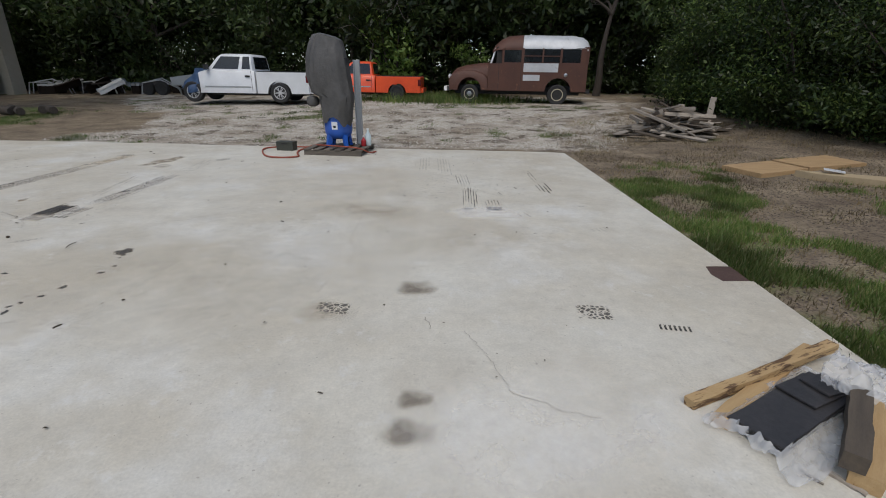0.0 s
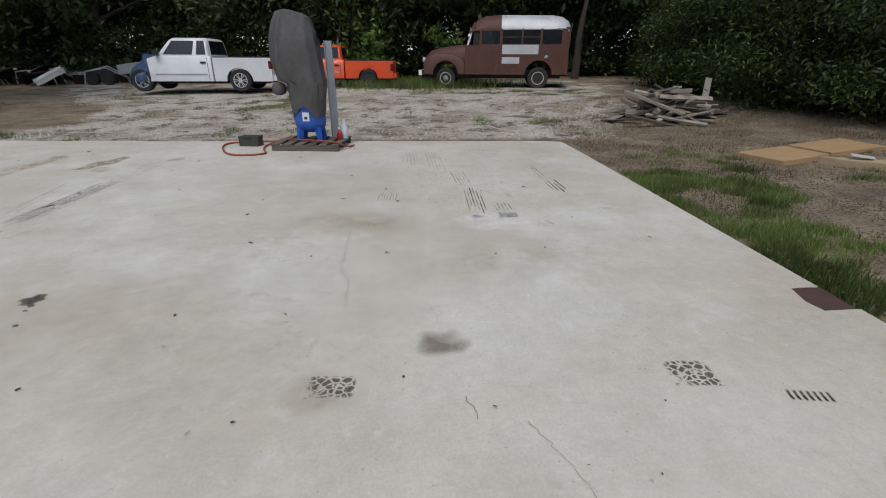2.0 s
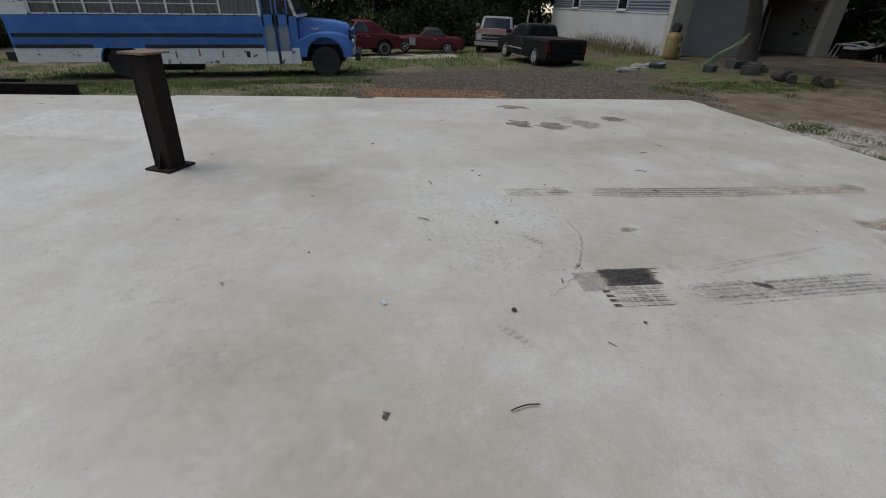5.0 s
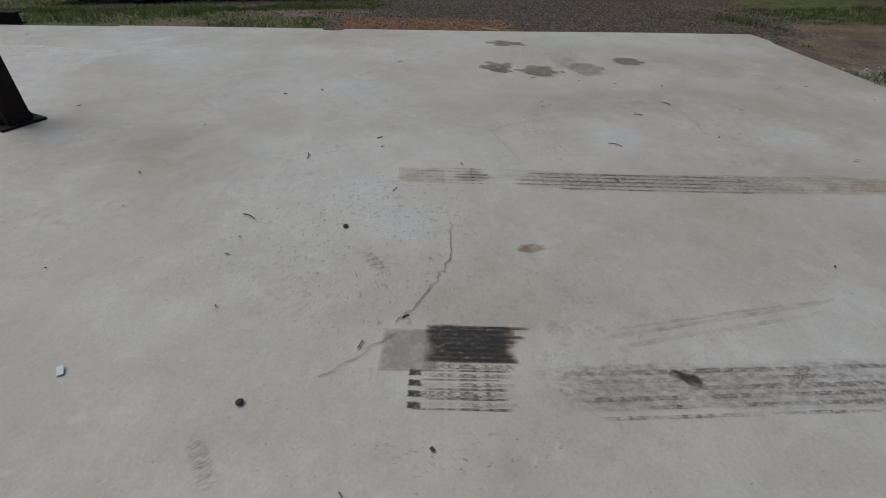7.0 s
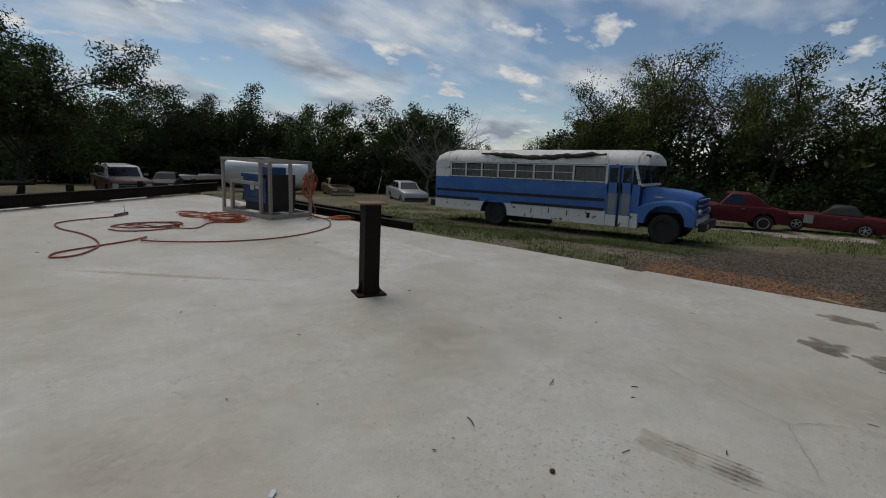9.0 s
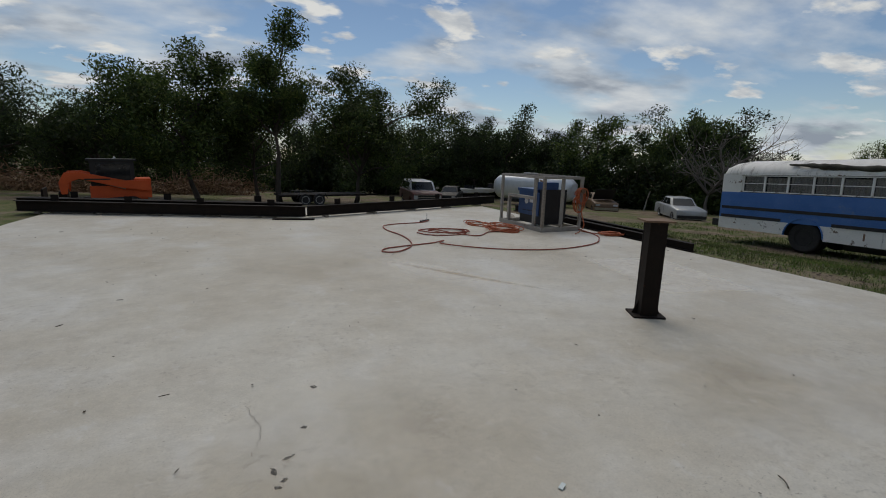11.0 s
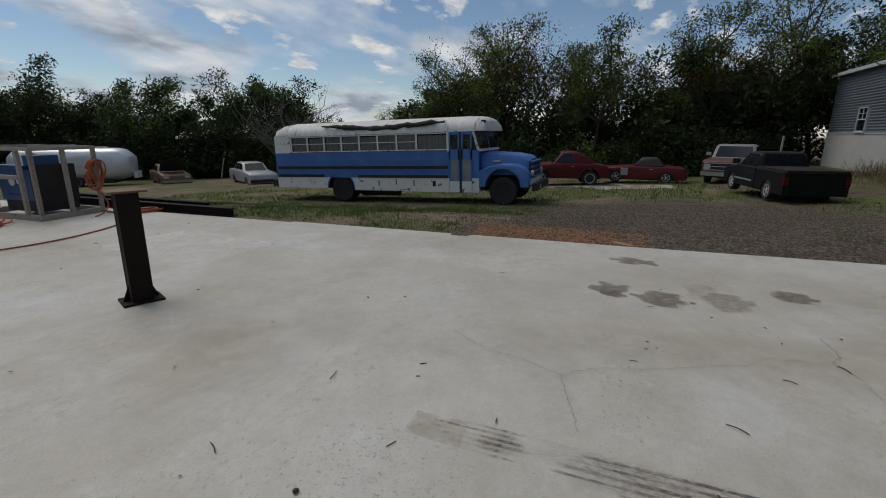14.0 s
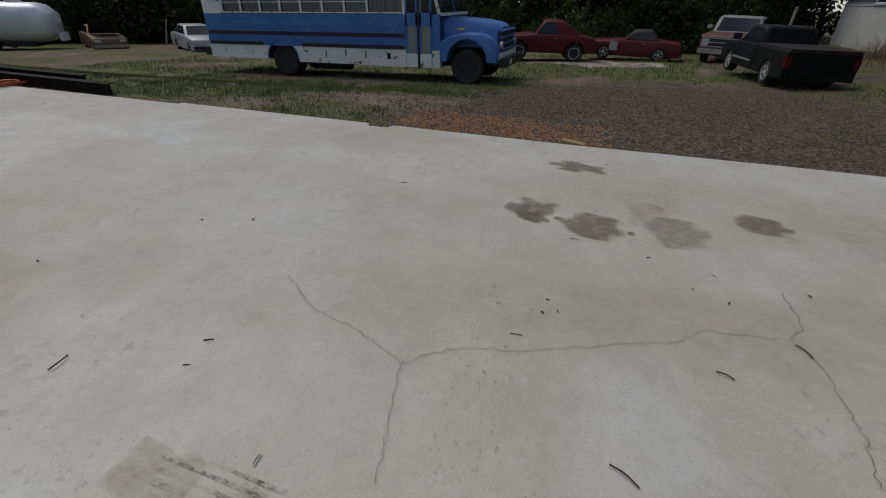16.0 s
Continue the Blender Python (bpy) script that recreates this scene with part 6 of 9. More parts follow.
def build_cage():
    g = thing("timber_cage", pose(-8.25, -4.0, 0, 0, 0, 4), "weathered timber cage standing open round a welder", "wooden frame")
    W, D, H, t = 1.15, 1.85, 1.28, 0.068
    mat = M["frame_grey"]
    for i, (x, y, lean) in enumerate(((-t, -t, 0), (-W, -t, 0), (-t, -D, 0), (-W, -D, 0), (-W * 0.52, -t, 0), (-t, -D * 0.22, 0))):
        part("post", boxed(x, x + t * 0.9, y, y + t * 0.9, 0.1, H - 0.06), mat if i != 0 else M["wood_grey"], g, bevel=0.006)
    for z0, z1 in ((0.0, 0.1), (H - 0.06, H)):
        for y in (-t, -D):
            part("rail", boxed(-W, 0, y, y + t, z0, z1), mat, g, bevel=0.006)
        for x in (-t, -W):
            part("rail", boxed(x, x + t, -D + t, -t, z0, z1), mat, g, bevel=0.006)
    part("middle_rail", boxed(-t, 0, -D + 0.35, -0.4, 0.72, 0.79), mat, g, bevel=0.006)
    part("middle_post", boxed(-t, 0, -D + 0.35, -D + 0.43, 0.1, 0.72), mat, g, bevel=0.006)
    bm = boxed(-0.9, 0.0, -0.045, 0.045, 0, 0.04)
    bmesh.ops.transform(bm, matrix=pose(-0.14, -1.35, 0.11, 0, 0, 62), verts=bm.verts)
    part("loose_board", bm, M["wood_grey"], g)
    w = thing("welder", pose(-8.8, -4.95, 0.0, 0, 0, 4), "blue engine-driven welder with black end panels inside the cage", "welding machine")
    part("body", boxed(-0.36, 0.36, -0.45, 0.4, 0.3, 0.86), M["blue_machine"], w, bevel=0.02)
    part("front_panel", boxed(-0.34, 0.34, 0.4, 0.55, 0.25, 0.95), M["black"], w, bevel=0.02)
    part("lid", boxed(-0.38, 0.38, -0.5, 0.3, 0.86, 0.94), M["blue_machine"], w, bevel=0.02)
    part("engine_base", boxed(-0.34, 0.34, -0.4, 0.5, 0.1, 0.3), M["black"], w, bevel=0.02)
    part("tower", boxed(-0.1, 0.3, 0.2, 0.52, 0.94, 1.12), M["blue_machine"], w, bevel=0.02)
    bm = bmesh.new()
    lathe(bm, [(0.075, 0.0), (0.075, 0.012)], 20, "X", pose(0.36, -0.1, 0.64))
    part("round_badge", bm, M["white_paint"], w)
    part("badge_bar", boxed(0.36, 0.368, 0.03, 0.22, 0.61, 0.68), M["white_paint"], w)
    for y in (-0.2, 0.0, 0.2):
        part("louvre", boxed(0.355, 0.37, y - 0.07, y + 0.07, 0.4, 0.42), M["black"], w)
    bm = bmesh.new()
    tube(bm, [(-0.2, -0.2, 0.94), (-0.2, -0.2, 1.08), (-0.2, -0.35, 1.12)], 0.03, 8)
    part("exhaust", bm, M["steel_rust"], w)
    r = thing("hose_reel", pose(-9.33, -4.06, 0.96, 0, 0, 4), "orange cable wound on a rusty reel hung on the cage", "cable reel")
    bm = bmesh.new()
    lathe(bm, [(0.07, -0.07), (0.07, -0.06), (0.04, -0.055), (0.04, 0.055), (0.07, 0.06), (0.07, 0.07)], 14)
    part("spool", bm, M["steel_rust"], r)
    bm = bmesh.new()
    rr = random.Random(4)
    pts = []
    for k in range(9):
        w, h, o = rr.uniform(0.08, 0.17), rr.uniform(0.16, 0.32), rr.uniform(-0.06, 0.06)
        pts += [(w * math.cos(q) + o, -0.08 + 0.018 * k + 0.02 * math.sin(q), 0.06 - h + h * math.sin(q)) for q in np.linspace(0.5, 0.5 + 2 * math.pi, 12, endpoint=False)]
    tube(bm, curve_path(pts, 2), 0.012, 6)
    part("wound_cable", bm, M["hose_orange"], r)
    pts = [(-9.3, -3.93, 0.86), (-9.25, -3.9, 0.45), (-9.35, -3.9, 0.15), (-9.2, -3.85, 0.0), (-8.9, -3.6, 0)]
    hose("hanging_cable", pts, 0.012, M["hose_orange"], "orange cable hanging from the reel", "cable")


build_cage()
hose("red_hose", [(-6.2, -6.1, 0.02), (-5.95, -5.9, 0), (-5.3, -5.75, 0), (-4.9, -5.5, 0), (-4.82, -4.9, 0), (-4.95, -4.2, 0), (-4.95, -3.5, 0), (-4.8, -2.95, 0), (-4.45, -2.55, 0), (-4.2, -2.6, 0), (-4.3, -2.85, 0), (-4.65, -3.0, 0), (-5.3, -3.2, 0), (-5.6, -3.35, 0.01), (-5.45, -3.05, 0.012),
                  (-6.05, -2.55, 0), (-6.8, -2.2, 0), (-7.6, -2.15, 0), (-8.5, -2.45, 0), (-9.0, -2.9, 0), (-9.3, -3.4, 0), (-9.2, -3.9, 0.05)], 0.013, M["hose_red"], "long red air hose snaking over the slab")
hose("red_hose", coil(-6.0, -4.5, 0.55, 0.42, 3, 5) + [(-6.5, -3.8, 0), (-7.0, -4.2, 0), (-7.5, -4.3, 0)], 0.013, M["hose_red"], "red hose in loose loops by the cage")
hose("orange_cable", coil(-7.55, -4.55, 0.42, 0.55, 8, 9), 0.011, M["hose_orange"], "heap of orange cable before the cage", "cable")
hose("orange_cable", coil(-7.3, -5.4, 0.3, 0.5, 4, 10), 0.011, M["hose_orange"], "heap of orange cable before the cage", "cable")
hose("orange_cable", coil(-9.75, -3.35, 0.28, 0.22, 5, 12) + [(-9.4, -3.6, 0), (-9.3, -3.9, 0)], 0.011, M["hose_orange"], "orange cable coiled at the slab's edge", "cable")
bm = bmesh.new()
tube(bm, [(-6.25, -6.2, 0.03), (-5.95, -5.95, 0.03)], 0.028, 8)
tube(bm, [(-6.2, -6.2, 0.03), (-6.2, -6.2, 0.2)], 0.006, 5)
solo("air_tool", bm, M["black"], Matrix(), "small black air tool at the hose end", "air tool")


def i_beam(name, a, b, h, w, lift, label, clips=0, side=1):
    """A steel beam lying on blocks from a to b."""
    a, b = Vector(a), Vector(b)
    L = (b - a).length
    ang = math.degrees(math.atan2(b.y - a.y, b.x - a.x))
    g = thing(name, pose(a.x, a.y, a.z + lift, 0, 0, ang), label, "steel beam")
    part("bottom_flange", boxed(0, L, -w / 2, w / 2, 0, 0.014), M["steel_dark"], g)
    part("top_flange", boxed(0, L, -w / 2, w / 2, h - 0.014, h), M["steel_dark"], g)
    part("web", boxed(0, L, -0.006, 0.006, 0.014, h - 0.014), M["steel_dark"], g)
    for k in range(clips):
        x = L * (k + 0.5) / clips
        part("cleat", boxed(x - 0.09, x + 0.09, side * 0.06 - 0.006, side * 0.06 + 0.006, h, h + 0.15), M["steel_dark"], g, bevel=0.003)
    return g


def beam_blocks(a, b, n, group):
    for k in range(n):
        p = Vector(a).lerp(Vector(b), (k + 0.35) / n)
        solo("support_block", boxed(-0.17, 0.17, -0.05, 0.05, 0, 0.045), M["wood_grey"], pose(p.x, p.y, p.z + 0.0, 0, 0, 100 + 20 * k), "grey wooden block under a steel beam", "wood block", group, bevel=0.006)


for a, b, c in (((3.4, -9.15, 0), (-3.25, -7.15, 0), 4), ((-3.3, -7.25, 0), (-10.1, -10.1, 0), 4)):
    i_beam("steel_beam", a, b, 0.26, 0.16, 0.045, "long dark steel roof beam lying along the slab", c)
    beam_blocks(a, b, 5, "blocks under the beams")
for k, (x, h) in enumerate(((3.15, 0.2), (-0.35, 0.16))):
    a, b = (3.5 - 0.1 * k, -9.45 - 0.2 * k, 0), (-3.2, -7.5 - 0.2 * k, 0)
    i_beam("steel_beam", a, b, 0.3, 0.16, 0.045, "long dark steel roof beam lying along the slab", 3 if k else 0)
i_beam("steel_beam", (-9.85, -7.2, -0.06), (-10.12, -1.5, -0.06), 0.16, 0.14, 0.03, "dark steel beam lying beside the slab's edge")
i_beam("steel_beam", (-10.1, -8.5, -0.08), (-10.38, -2.4, -0.08), 0.2, 0.14, 0.03, "dark steel beam lying beside the slab's edge")
solo("loose_beam_end", boxed(-0.5, 0.5, -0.08, 0.08, 0, 0.03), M["steel_dark"], pose(-2.95, -6.95, 0.0, 0, 0, -12), "short dark steel plate lying on the slab", "steel plate", bevel=0.004)


def build_compressor():
    p = thing("pallet", pose(-1.9, 9.33, 0, 0, 0, -4), "grey wooden pallet carrying a compressor", "pallet")
    for y in (-0.44, 0.0, 0.44):
        part("runner", boxed(-0.55, 0.55, y - 0.03, y + 0.03, 0.0, 0.09), M["wood_pallet"], p, bevel=0.004)
    for k in range(6):
        x = -0.5 + k * 0.2
        part("deck_board", boxed(x - 0.06, x + 0.06, -0.48, 0.48, 0.09, 0.11), M["wood_pallet"], p, bevel=0.003)
    c = thing("air_compressor", pose(-1.92, 9.38, 0.11, 0, 0, 0), "upright blue air compressor under a torn grey tarpaulin", "air compressor")
    bm = bmesh.new()
    lathe(bm, [(0.1, 0.14), (0.18, 0.17), (0.25, 0.24), (0.265, 0.33), (0.265, 1.1), (0.24, 1.22), (0.1, 1.3)], 28, "Z")
    part("tank", bm, M["blue_tank"], c, smooth=50)
    for k in range(4):
        a = math.pi / 4 + k * math.pi / 2
        bm = bmesh.new()
        tube(bm, [(0.2 * math.cos(a), 0.2 * math.sin(a), 0.24), (0.25 * math.cos(a), 0.25 * math.sin(a), 0.0)], [0.06, 0.045], 4)
        part("foot", bm, M["blue_tank"], c)
    part("label_plate", boxed(-0.06, 0.05, -0.274, -0.262, 0.34, 0.48), M["white_paint"], c, "white data label")
    part("label_mark", boxed(-0.03, 0.02, -0.278, -0.272, 0.37, 0.41), M["black"], c)
    part("motor_top", boxed(-0.2, 0.24, -0.15, 0.16, 1.26, 1.6), M["black"], c, bevel=0.05)
    # tarpaulin: a stiff hood over pump and motor, wider on the motor's side, with sharp folds
    shape = ((0.46, -0.28, 0.27), (0.75, -0.29, 0.30), (0.92, -0.31, 0.33), (1.0, -0.46, 0.31), (1.3, -0.51, 0.27), (1.6, -0.49, 0.22), (1.85, -0.41, 0.17), (1.98, -0.34, 0.13), (2.02, -0.2, 0.02))
    n = 40
    rings = []
    for k, (z, xl, xr) in enumerate(shape):
        for half_step in ((0.0, 0.5) if k < len(shape) - 1 else (0.0,)):
            z2, xl2, xr2 = shape[min(k + 1, len(shape) - 1)]
            zz, l2, r2 = z + (z2 - z) * half_step, xl + (xl2 - xl) * half_step, xr + (xr2 - xr) * half_step
            ring = []
            for i in range(n):
                a = 2 * math.pi * i / n
                ca, sa = math.cos(a), math.sin(a)
                fold = 0.05 * noise.noise(Vector((ca * 3, sa * 3, zz * 0.7))) + 0.03 * abs(noise.noise(Vector((ca * 7, sa * 7, zz * 1.2)))) + 0.018 * noise.noise(Vector((ca * 14, sa * 14, zz * 5)))
                px = math.copysign(abs(ca) ** 0.7, ca)
                py = math.copysign(abs(sa) ** 0.7, sa)
                hem = (0.07 * math.sin(a * 3 + 0.5) + 0.05 * math.sin(a * 7)) * max(0.0, 1 - (zz - 0.46) / 0.3)
                x = (l2 + r2) / 2 + ((r2 - l2) / 2 + fold) * px
                depth = 0.29 - 0.10 * max(0.0, (zz - 1.5) / 0.5) - (0.12 if zz > 2.0 else 0)
                ring.append((x, (depth + fold) * py, zz + hem - (0.09 * max(0.0, (x + 0.2) / 0.4) if zz > 1.8 else 0)))
            rings.append(ring)
    bm = bmesh.new()
    loft(bm, rings, caps=False)
    bm.verts.ensure_lookup_table()
    bm.faces.new(bm.verts[-n:])
    part("tarpaulin", bm, M["tarp_grey"], c, "crumpled dark grey tarpaulin", smooth=32)
    bm = bmesh.new()
    lathe(bm, [(0.05, -0.1), (0.1, -0.07), (0.12, 0.0), (0.1, 0.07), (0.04, 0.1)], 14, "Z", pose(-0.44, -0.08, 0.84))
    part("tied_bundle", bm, M["tarp_grey"], c, "knotted corner of the tarpaulin")
    g = thing("grey_channel", pose(-1.56, 9.6, 0.11, 0, 0, 0), "tall grey steel channel standing on the pallet", "steel channel")
    part("back", boxed(-0.06, 0.06, 0.03, 0.042, 0, 1.58), M["grey_paint"], g)
    part("side", boxed(-0.06, -0.05, -0.04, 0.03, 0, 1.58), M["grey_paint"], g)
    part("side", boxed(0.05, 0.06, -0.04, 0.03, 0, 1.58), M["grey_paint"], g)
    for x, y, r, h, mat, label in ((-1.45, 9.42, 0.05, 0.17, "red_plastic", "red plastic bottle standing on the pallet"), (-1.38, 9.52, 0.06, 0.3, "clear_plastic", "clear plastic jug standing on the pallet")):
        b = thing("bottle", pose(x, y, 0.11), label, "bottle")
        bm = bmesh.new()
        lathe(bm, [(r * 0.9, 0), (r, 0.02), (r, h * 0.65), (r * 0.4, h * 0.85), (r * 0.35, h)], 16, "Z")
        part("body", bm, M[mat], b)
        bm = bmesh.new()
        lathe(bm, [(r * 0.4, h), (r * 0.4, h + 0.03)], 12, "Z")
        part("cap", bm, M["white_paint"], b)
    c = thing("battery_box", pose(-3.0, 9.42, 0, 0, 0, -6), "dark green metal tool box on the slab", "tool box")
    part("body", boxed(-0.17, 0.17, -0.1, 0.1, 0.0, 0.13), M["box_green"], c, bevel=0.012)
    part("lid", boxed(-0.175, 0.175, -0.105, 0.105, 0.13, 0.17), M["box_green"], c, bevel=0.012)
    part("handle", boxed(-0.06, 0.06, -0.118, -0.104, 0.135, 0.15), M["black"], c)
    hose("red_hose", [(-2.4, 9.7, 0), (-2.75, 9.75, 0), (-3.3, 9.65, 0), (-3.45, 9.4, 0), (-3.3, 8.95, 0), (-3.05, 8.55, 0), (-2.75, 8.45, 0), (-2.5, 8.6, 0), (-2.65, 9.0, 0), (-2.7, 9.4, 0), (-2.5, 9.55, 0.06), (-2.2, 9.2, 0.12), (-1.5, 8.95, 0.12), (-1.28, 9.1, 0.02), (-1.2, 9.35, 0)], 0.015, M["hose_red"], "red air hose looped round the tool box")


build_compressor()


M["wood_rough"] = surface("gouged_yellow_timber", (0.49, 0.34, 0.17), (0.36, 0.225, 0.10), 3, 0.75, bump=0.3, stretch=(1.2, 6, 6), spots=(0.12, 0.065, 0.03), spot_scale=6, spot_at=0.5, spot_soft=0.06)


# ---- lumber and slates near the start ----
def plank(a, b, w, h, z, mat, label, z2=None, group=""):
    a, b = Vector((*a, z)), Vector((*b, z if z2 is None else z2))
    d = b - a
    m = Matrix.Translation(a) @ d.to_track_quat("X", "Z").to_matrix().to_4x4()
    bm = bmesh.new()
    L, n = d.length, 8
    rng = random.Random(int(L * 1000))
    rings = []
    for k in range(n + 1):
        x = L * k / n
        j = lambda: rng.uniform(-0.004, 0.004)
        rings.append([(x, -w / 2 + j(), j()), (x, w / 2 + j(), j()), (x, w / 2 + j(), h + j()), (x, -w / 2 + j(), h + j())])
    loft(bm, rings)
    return solo("timber", bm, mat, m, label, "timber", group, bevel=0.006)


plank((1.69, 1.97), (2.53, 2.62), 0.075, 0.04, 0.0, M["wood_new"], "sawn yellow timber offcut lying on the slab", group="timber offcuts")
plank((1.61, 2.085), (2.58, 2.545), 0.056, 0.045, 0.0, M["wood_rough"], "rough-edged yellow timber laid across another", 0.065, group="timber offcuts")
plank((2.06, 1.64), (2.48, 2.1), 0.1, 0.07, 0.0, M["wood_new"], "sawn yellow timber offcut lying on the slab", group="timber offcuts")
plank((2.015, 1.66), (2.36, 2.08), 0.08, 0.075, 0.074, M["wood_dark"], "dark weathered timber lying on another", group="timber offcuts")
plank((1.98, 1.74), (2.06, 1.62), 0.02, 0.01, 0.0, M["wood_grey"], "splinter of grey wood on the slab")
plank((1.89, 1.73), (1.93, 1.66), 0.015, 0.008, 0.0, M["wood_grey"], "splinter of grey wood on the slab")


def build_slates():
    st = thing("slate_stack", pose(2.06, 2.05, 0.0, 0, 0, 32), "stack of dark slate tiles half wrapped in plastic", "slate tiles")
    rng = random.Random(8)
    for k in range(4):
        bm = boxed(-0.33, 0.33, -0.11, 0.11, 0.012 + k * 0.012, 0.022 + k * 0.012)
        bmesh.ops.rotate(bm, cent=(0, 0, 0), matrix=Matrix.Rotation(rng.uniform(-0.03, 0.03), 3, "Z"), verts=bm.verts)
        part("slate", bm, M["slate"], st, bevel=0.002)
    for x0, x1, y0, y1, a in ((0.06, 0.34, -0.07, 0.11, -0.08), (0.2, 0.36, -0.05, 0.09, -0.2)):
        zz = 0.062 if x0 < 0.1 else 0.077
        bm = boxed(x0, x1, y0, y1, zz, zz + 0.011)
        bmesh.ops.rotate(bm, cent=(0.15, 0.05, 0), matrix=Matrix.Rotation(a, 3, "Z"), verts=bm.verts)
        part("slate", bm, M["slate"], st, bevel=0.002)
    n = 46
    bm = bmesh.new()
    grid = []
    for j in range(n):
        row = []
        for i in range(n):
            u, v = i / (n - 1) * 2 - 1, j / (n - 1) * 2 - 1
            edge = 1 + 0.16 * noise.noise(Vector((u * 2, v * 2, 5)))
            x, y = u * 0.44 * edge + 0.04, v * 0.21 * edge - 0.03
            z = 0.008 + 0.035 * abs(noise.noise(Vector((x * 9, y * 9, 1)))) + 0.03 * abs(noise.noise(Vector((x * 22, y * 22, 2)))) + 0.018 * abs(noise.noise(Vector((x * 48, y * 48, 4))))
            rim = max(abs(x) / 0.34, abs(y) / 0.115)
            if rim < 1.0:
                z = min(z, 0.009)
            elif rim < 1.3:
                z += 0.045 * (1 - (rim - 1) / 0.3)
            row.append(bm.verts.new((x, y, z)))
        grid.append(row)
    for j in range(n - 1):
        for i in range(n - 1):
            bm.faces.new((grid[j][i], grid[j][i + 1], grid[j + 1][i + 1], grid[j + 1][i]))
    part("plastic_wrap", bm, M["plastic_film"], st, "torn clear plastic wrapping", smooth=50)
    bm = bmesh.new()
    rings = []
    for k in range(31):
        a = k / 30
        row = []
        for i in range(31):
            v = i / 30
            ridge = abs(noise.noise(Vector((a * 7, v * 6, 7)))) + 0.6 * abs(noise.noise(Vector((a * 15, v * 13, 2))))
            row.append((0.3 * a + 0.05 * noise.noise(Vector((a * 6, v * 6, 3))), -0.12 + 0.24 * v + 0.04 * noise.noise(Vector((a * 5, v * 5, 9))), 0.015 + 0.06 * math.sin(math.pi * a) + 0.06 * ridge))
        rings.append(row)
    loft(bm, rings, closed=False, caps=False)
    solo("plastic_film", bm, M["plastic_film"], pose(2.3, 2.06, 0.1, 0, 0, 45), "crumpled clear plastic film over timber ends", "plastic film", smooth=50)


build_slates()
bm = boxed(-0.02, 0.24, 0, 0.3, -0.03, -0.004)
solo("notch_plate", bm, M["plate_brown"], pose(2.52, 3.59, 0.0), "dark brown steel plate set in the slab's edge", "steel plate", bevel=0.003)


# ---- yard: lumber, scrap, stones, far vehicles ----
def build_woodpile():
    rng = random.Random(21)
    cx, cy = 5.75, 12.45
    for k in range(60):
        L = rng.uniform(0.4, 1.5)
        a = rng.gauss(-10, 55)
        x, y = cx + rng.gauss(0, 0.5), cy + rng.gauss(0, 0.42)
        z = land(x, y) + 0.05 + max(0, 0.72 - 0.75 * math.hypot(x - cx, y - cy)) * rng.uniform(0.05, 1.0)
        w, h = rng.choice(((0.14, 0.03), (0.09, 0.04), (0.18, 0.025), (0.09, 0.09)))
        bm = boxed(-L / 2, L / 2, -w / 2, w / 2, 0, h)
        solo("pile_board", bm, M[rng.choice(("wood_grey", "wood_grey", "wood_dark"))], pose(x, y, z, rng.gauss(0, 16), rng.gauss(0, 13), a), "old silvered board in a heap of scrap lumber", "board", "scrap lumber heap", bevel=0.004)
    for x, y, rx, ry, rz, L in ((5.9, 12.3, 0, -28, 75, 1.0), (6.7, 12.6, 10, -50, 60, 0.9), (5.2, 12.0, 0, 16, -50, 1.5), (5.75, 12.3, 12, 10, -28, 1.7)):
        solo("pile_board", boxed(-L / 2, L / 2, -0.07, 0.07, 0, 0.05), M["wood_grey"], pose(x, y, land(x, y) + 0.42, rx, ry, rz), "old silvered board sticking out of the lumber heap", "board", "scrap lumber heap", bevel=0.004)


build_woodpile()


def sheet(name, corners, h, mat, label, category, group=""):
    bm = bmesh.new()
    lift = max(land(x, y) for x, y in corners)
    loft(bm, [[(x, y, land(x, y) - 0.02) for x, y in corners], [(x, y, max(land(x, y), lift - 0.05) + h) for x, y in corners]])
    bmesh.ops.recalc_face_normals(bm, faces=bm.faces)
    return solo(name, bm, mat, Matrix(), label, category, group, bevel=0.006)


sheet("plywood_sheet", [(4.98, 8.4), (5.22, 7.66), (6.12, 7.95), (5.95, 8.68)], 0.05, M["wood_ply"], "weathered tan plywood sheet lying on the dirt", "plywood sheet", "plywood sheets")
sheet("plywood_sheet", [(5.98, 8.69), (6.15, 7.96), (7.3, 8.3), (7.15, 9.05)], 0.05, M["wood_ply"], "weathered tan plywood sheet lying on the dirt", "plywood sheet", "plywood sheets")
sheet("pale_board", [(5.75, 7.72), (5.85, 7.42), (6.75, 6.55), (6.9, 6.95)], 0.1, M["wood_pale"], "long pale board lying on the dirt", "board")
solo("paper_scrap", boxed(-0.13, 0.13, -0.06, 0.06, 0, 0.012), M["white_paint"], pose(6.1, 7.4, land(6.1, 7.4) + 0.13, 4, 5, -30), "white scrap of paper on a pale board", "paper", bevel=0.004)


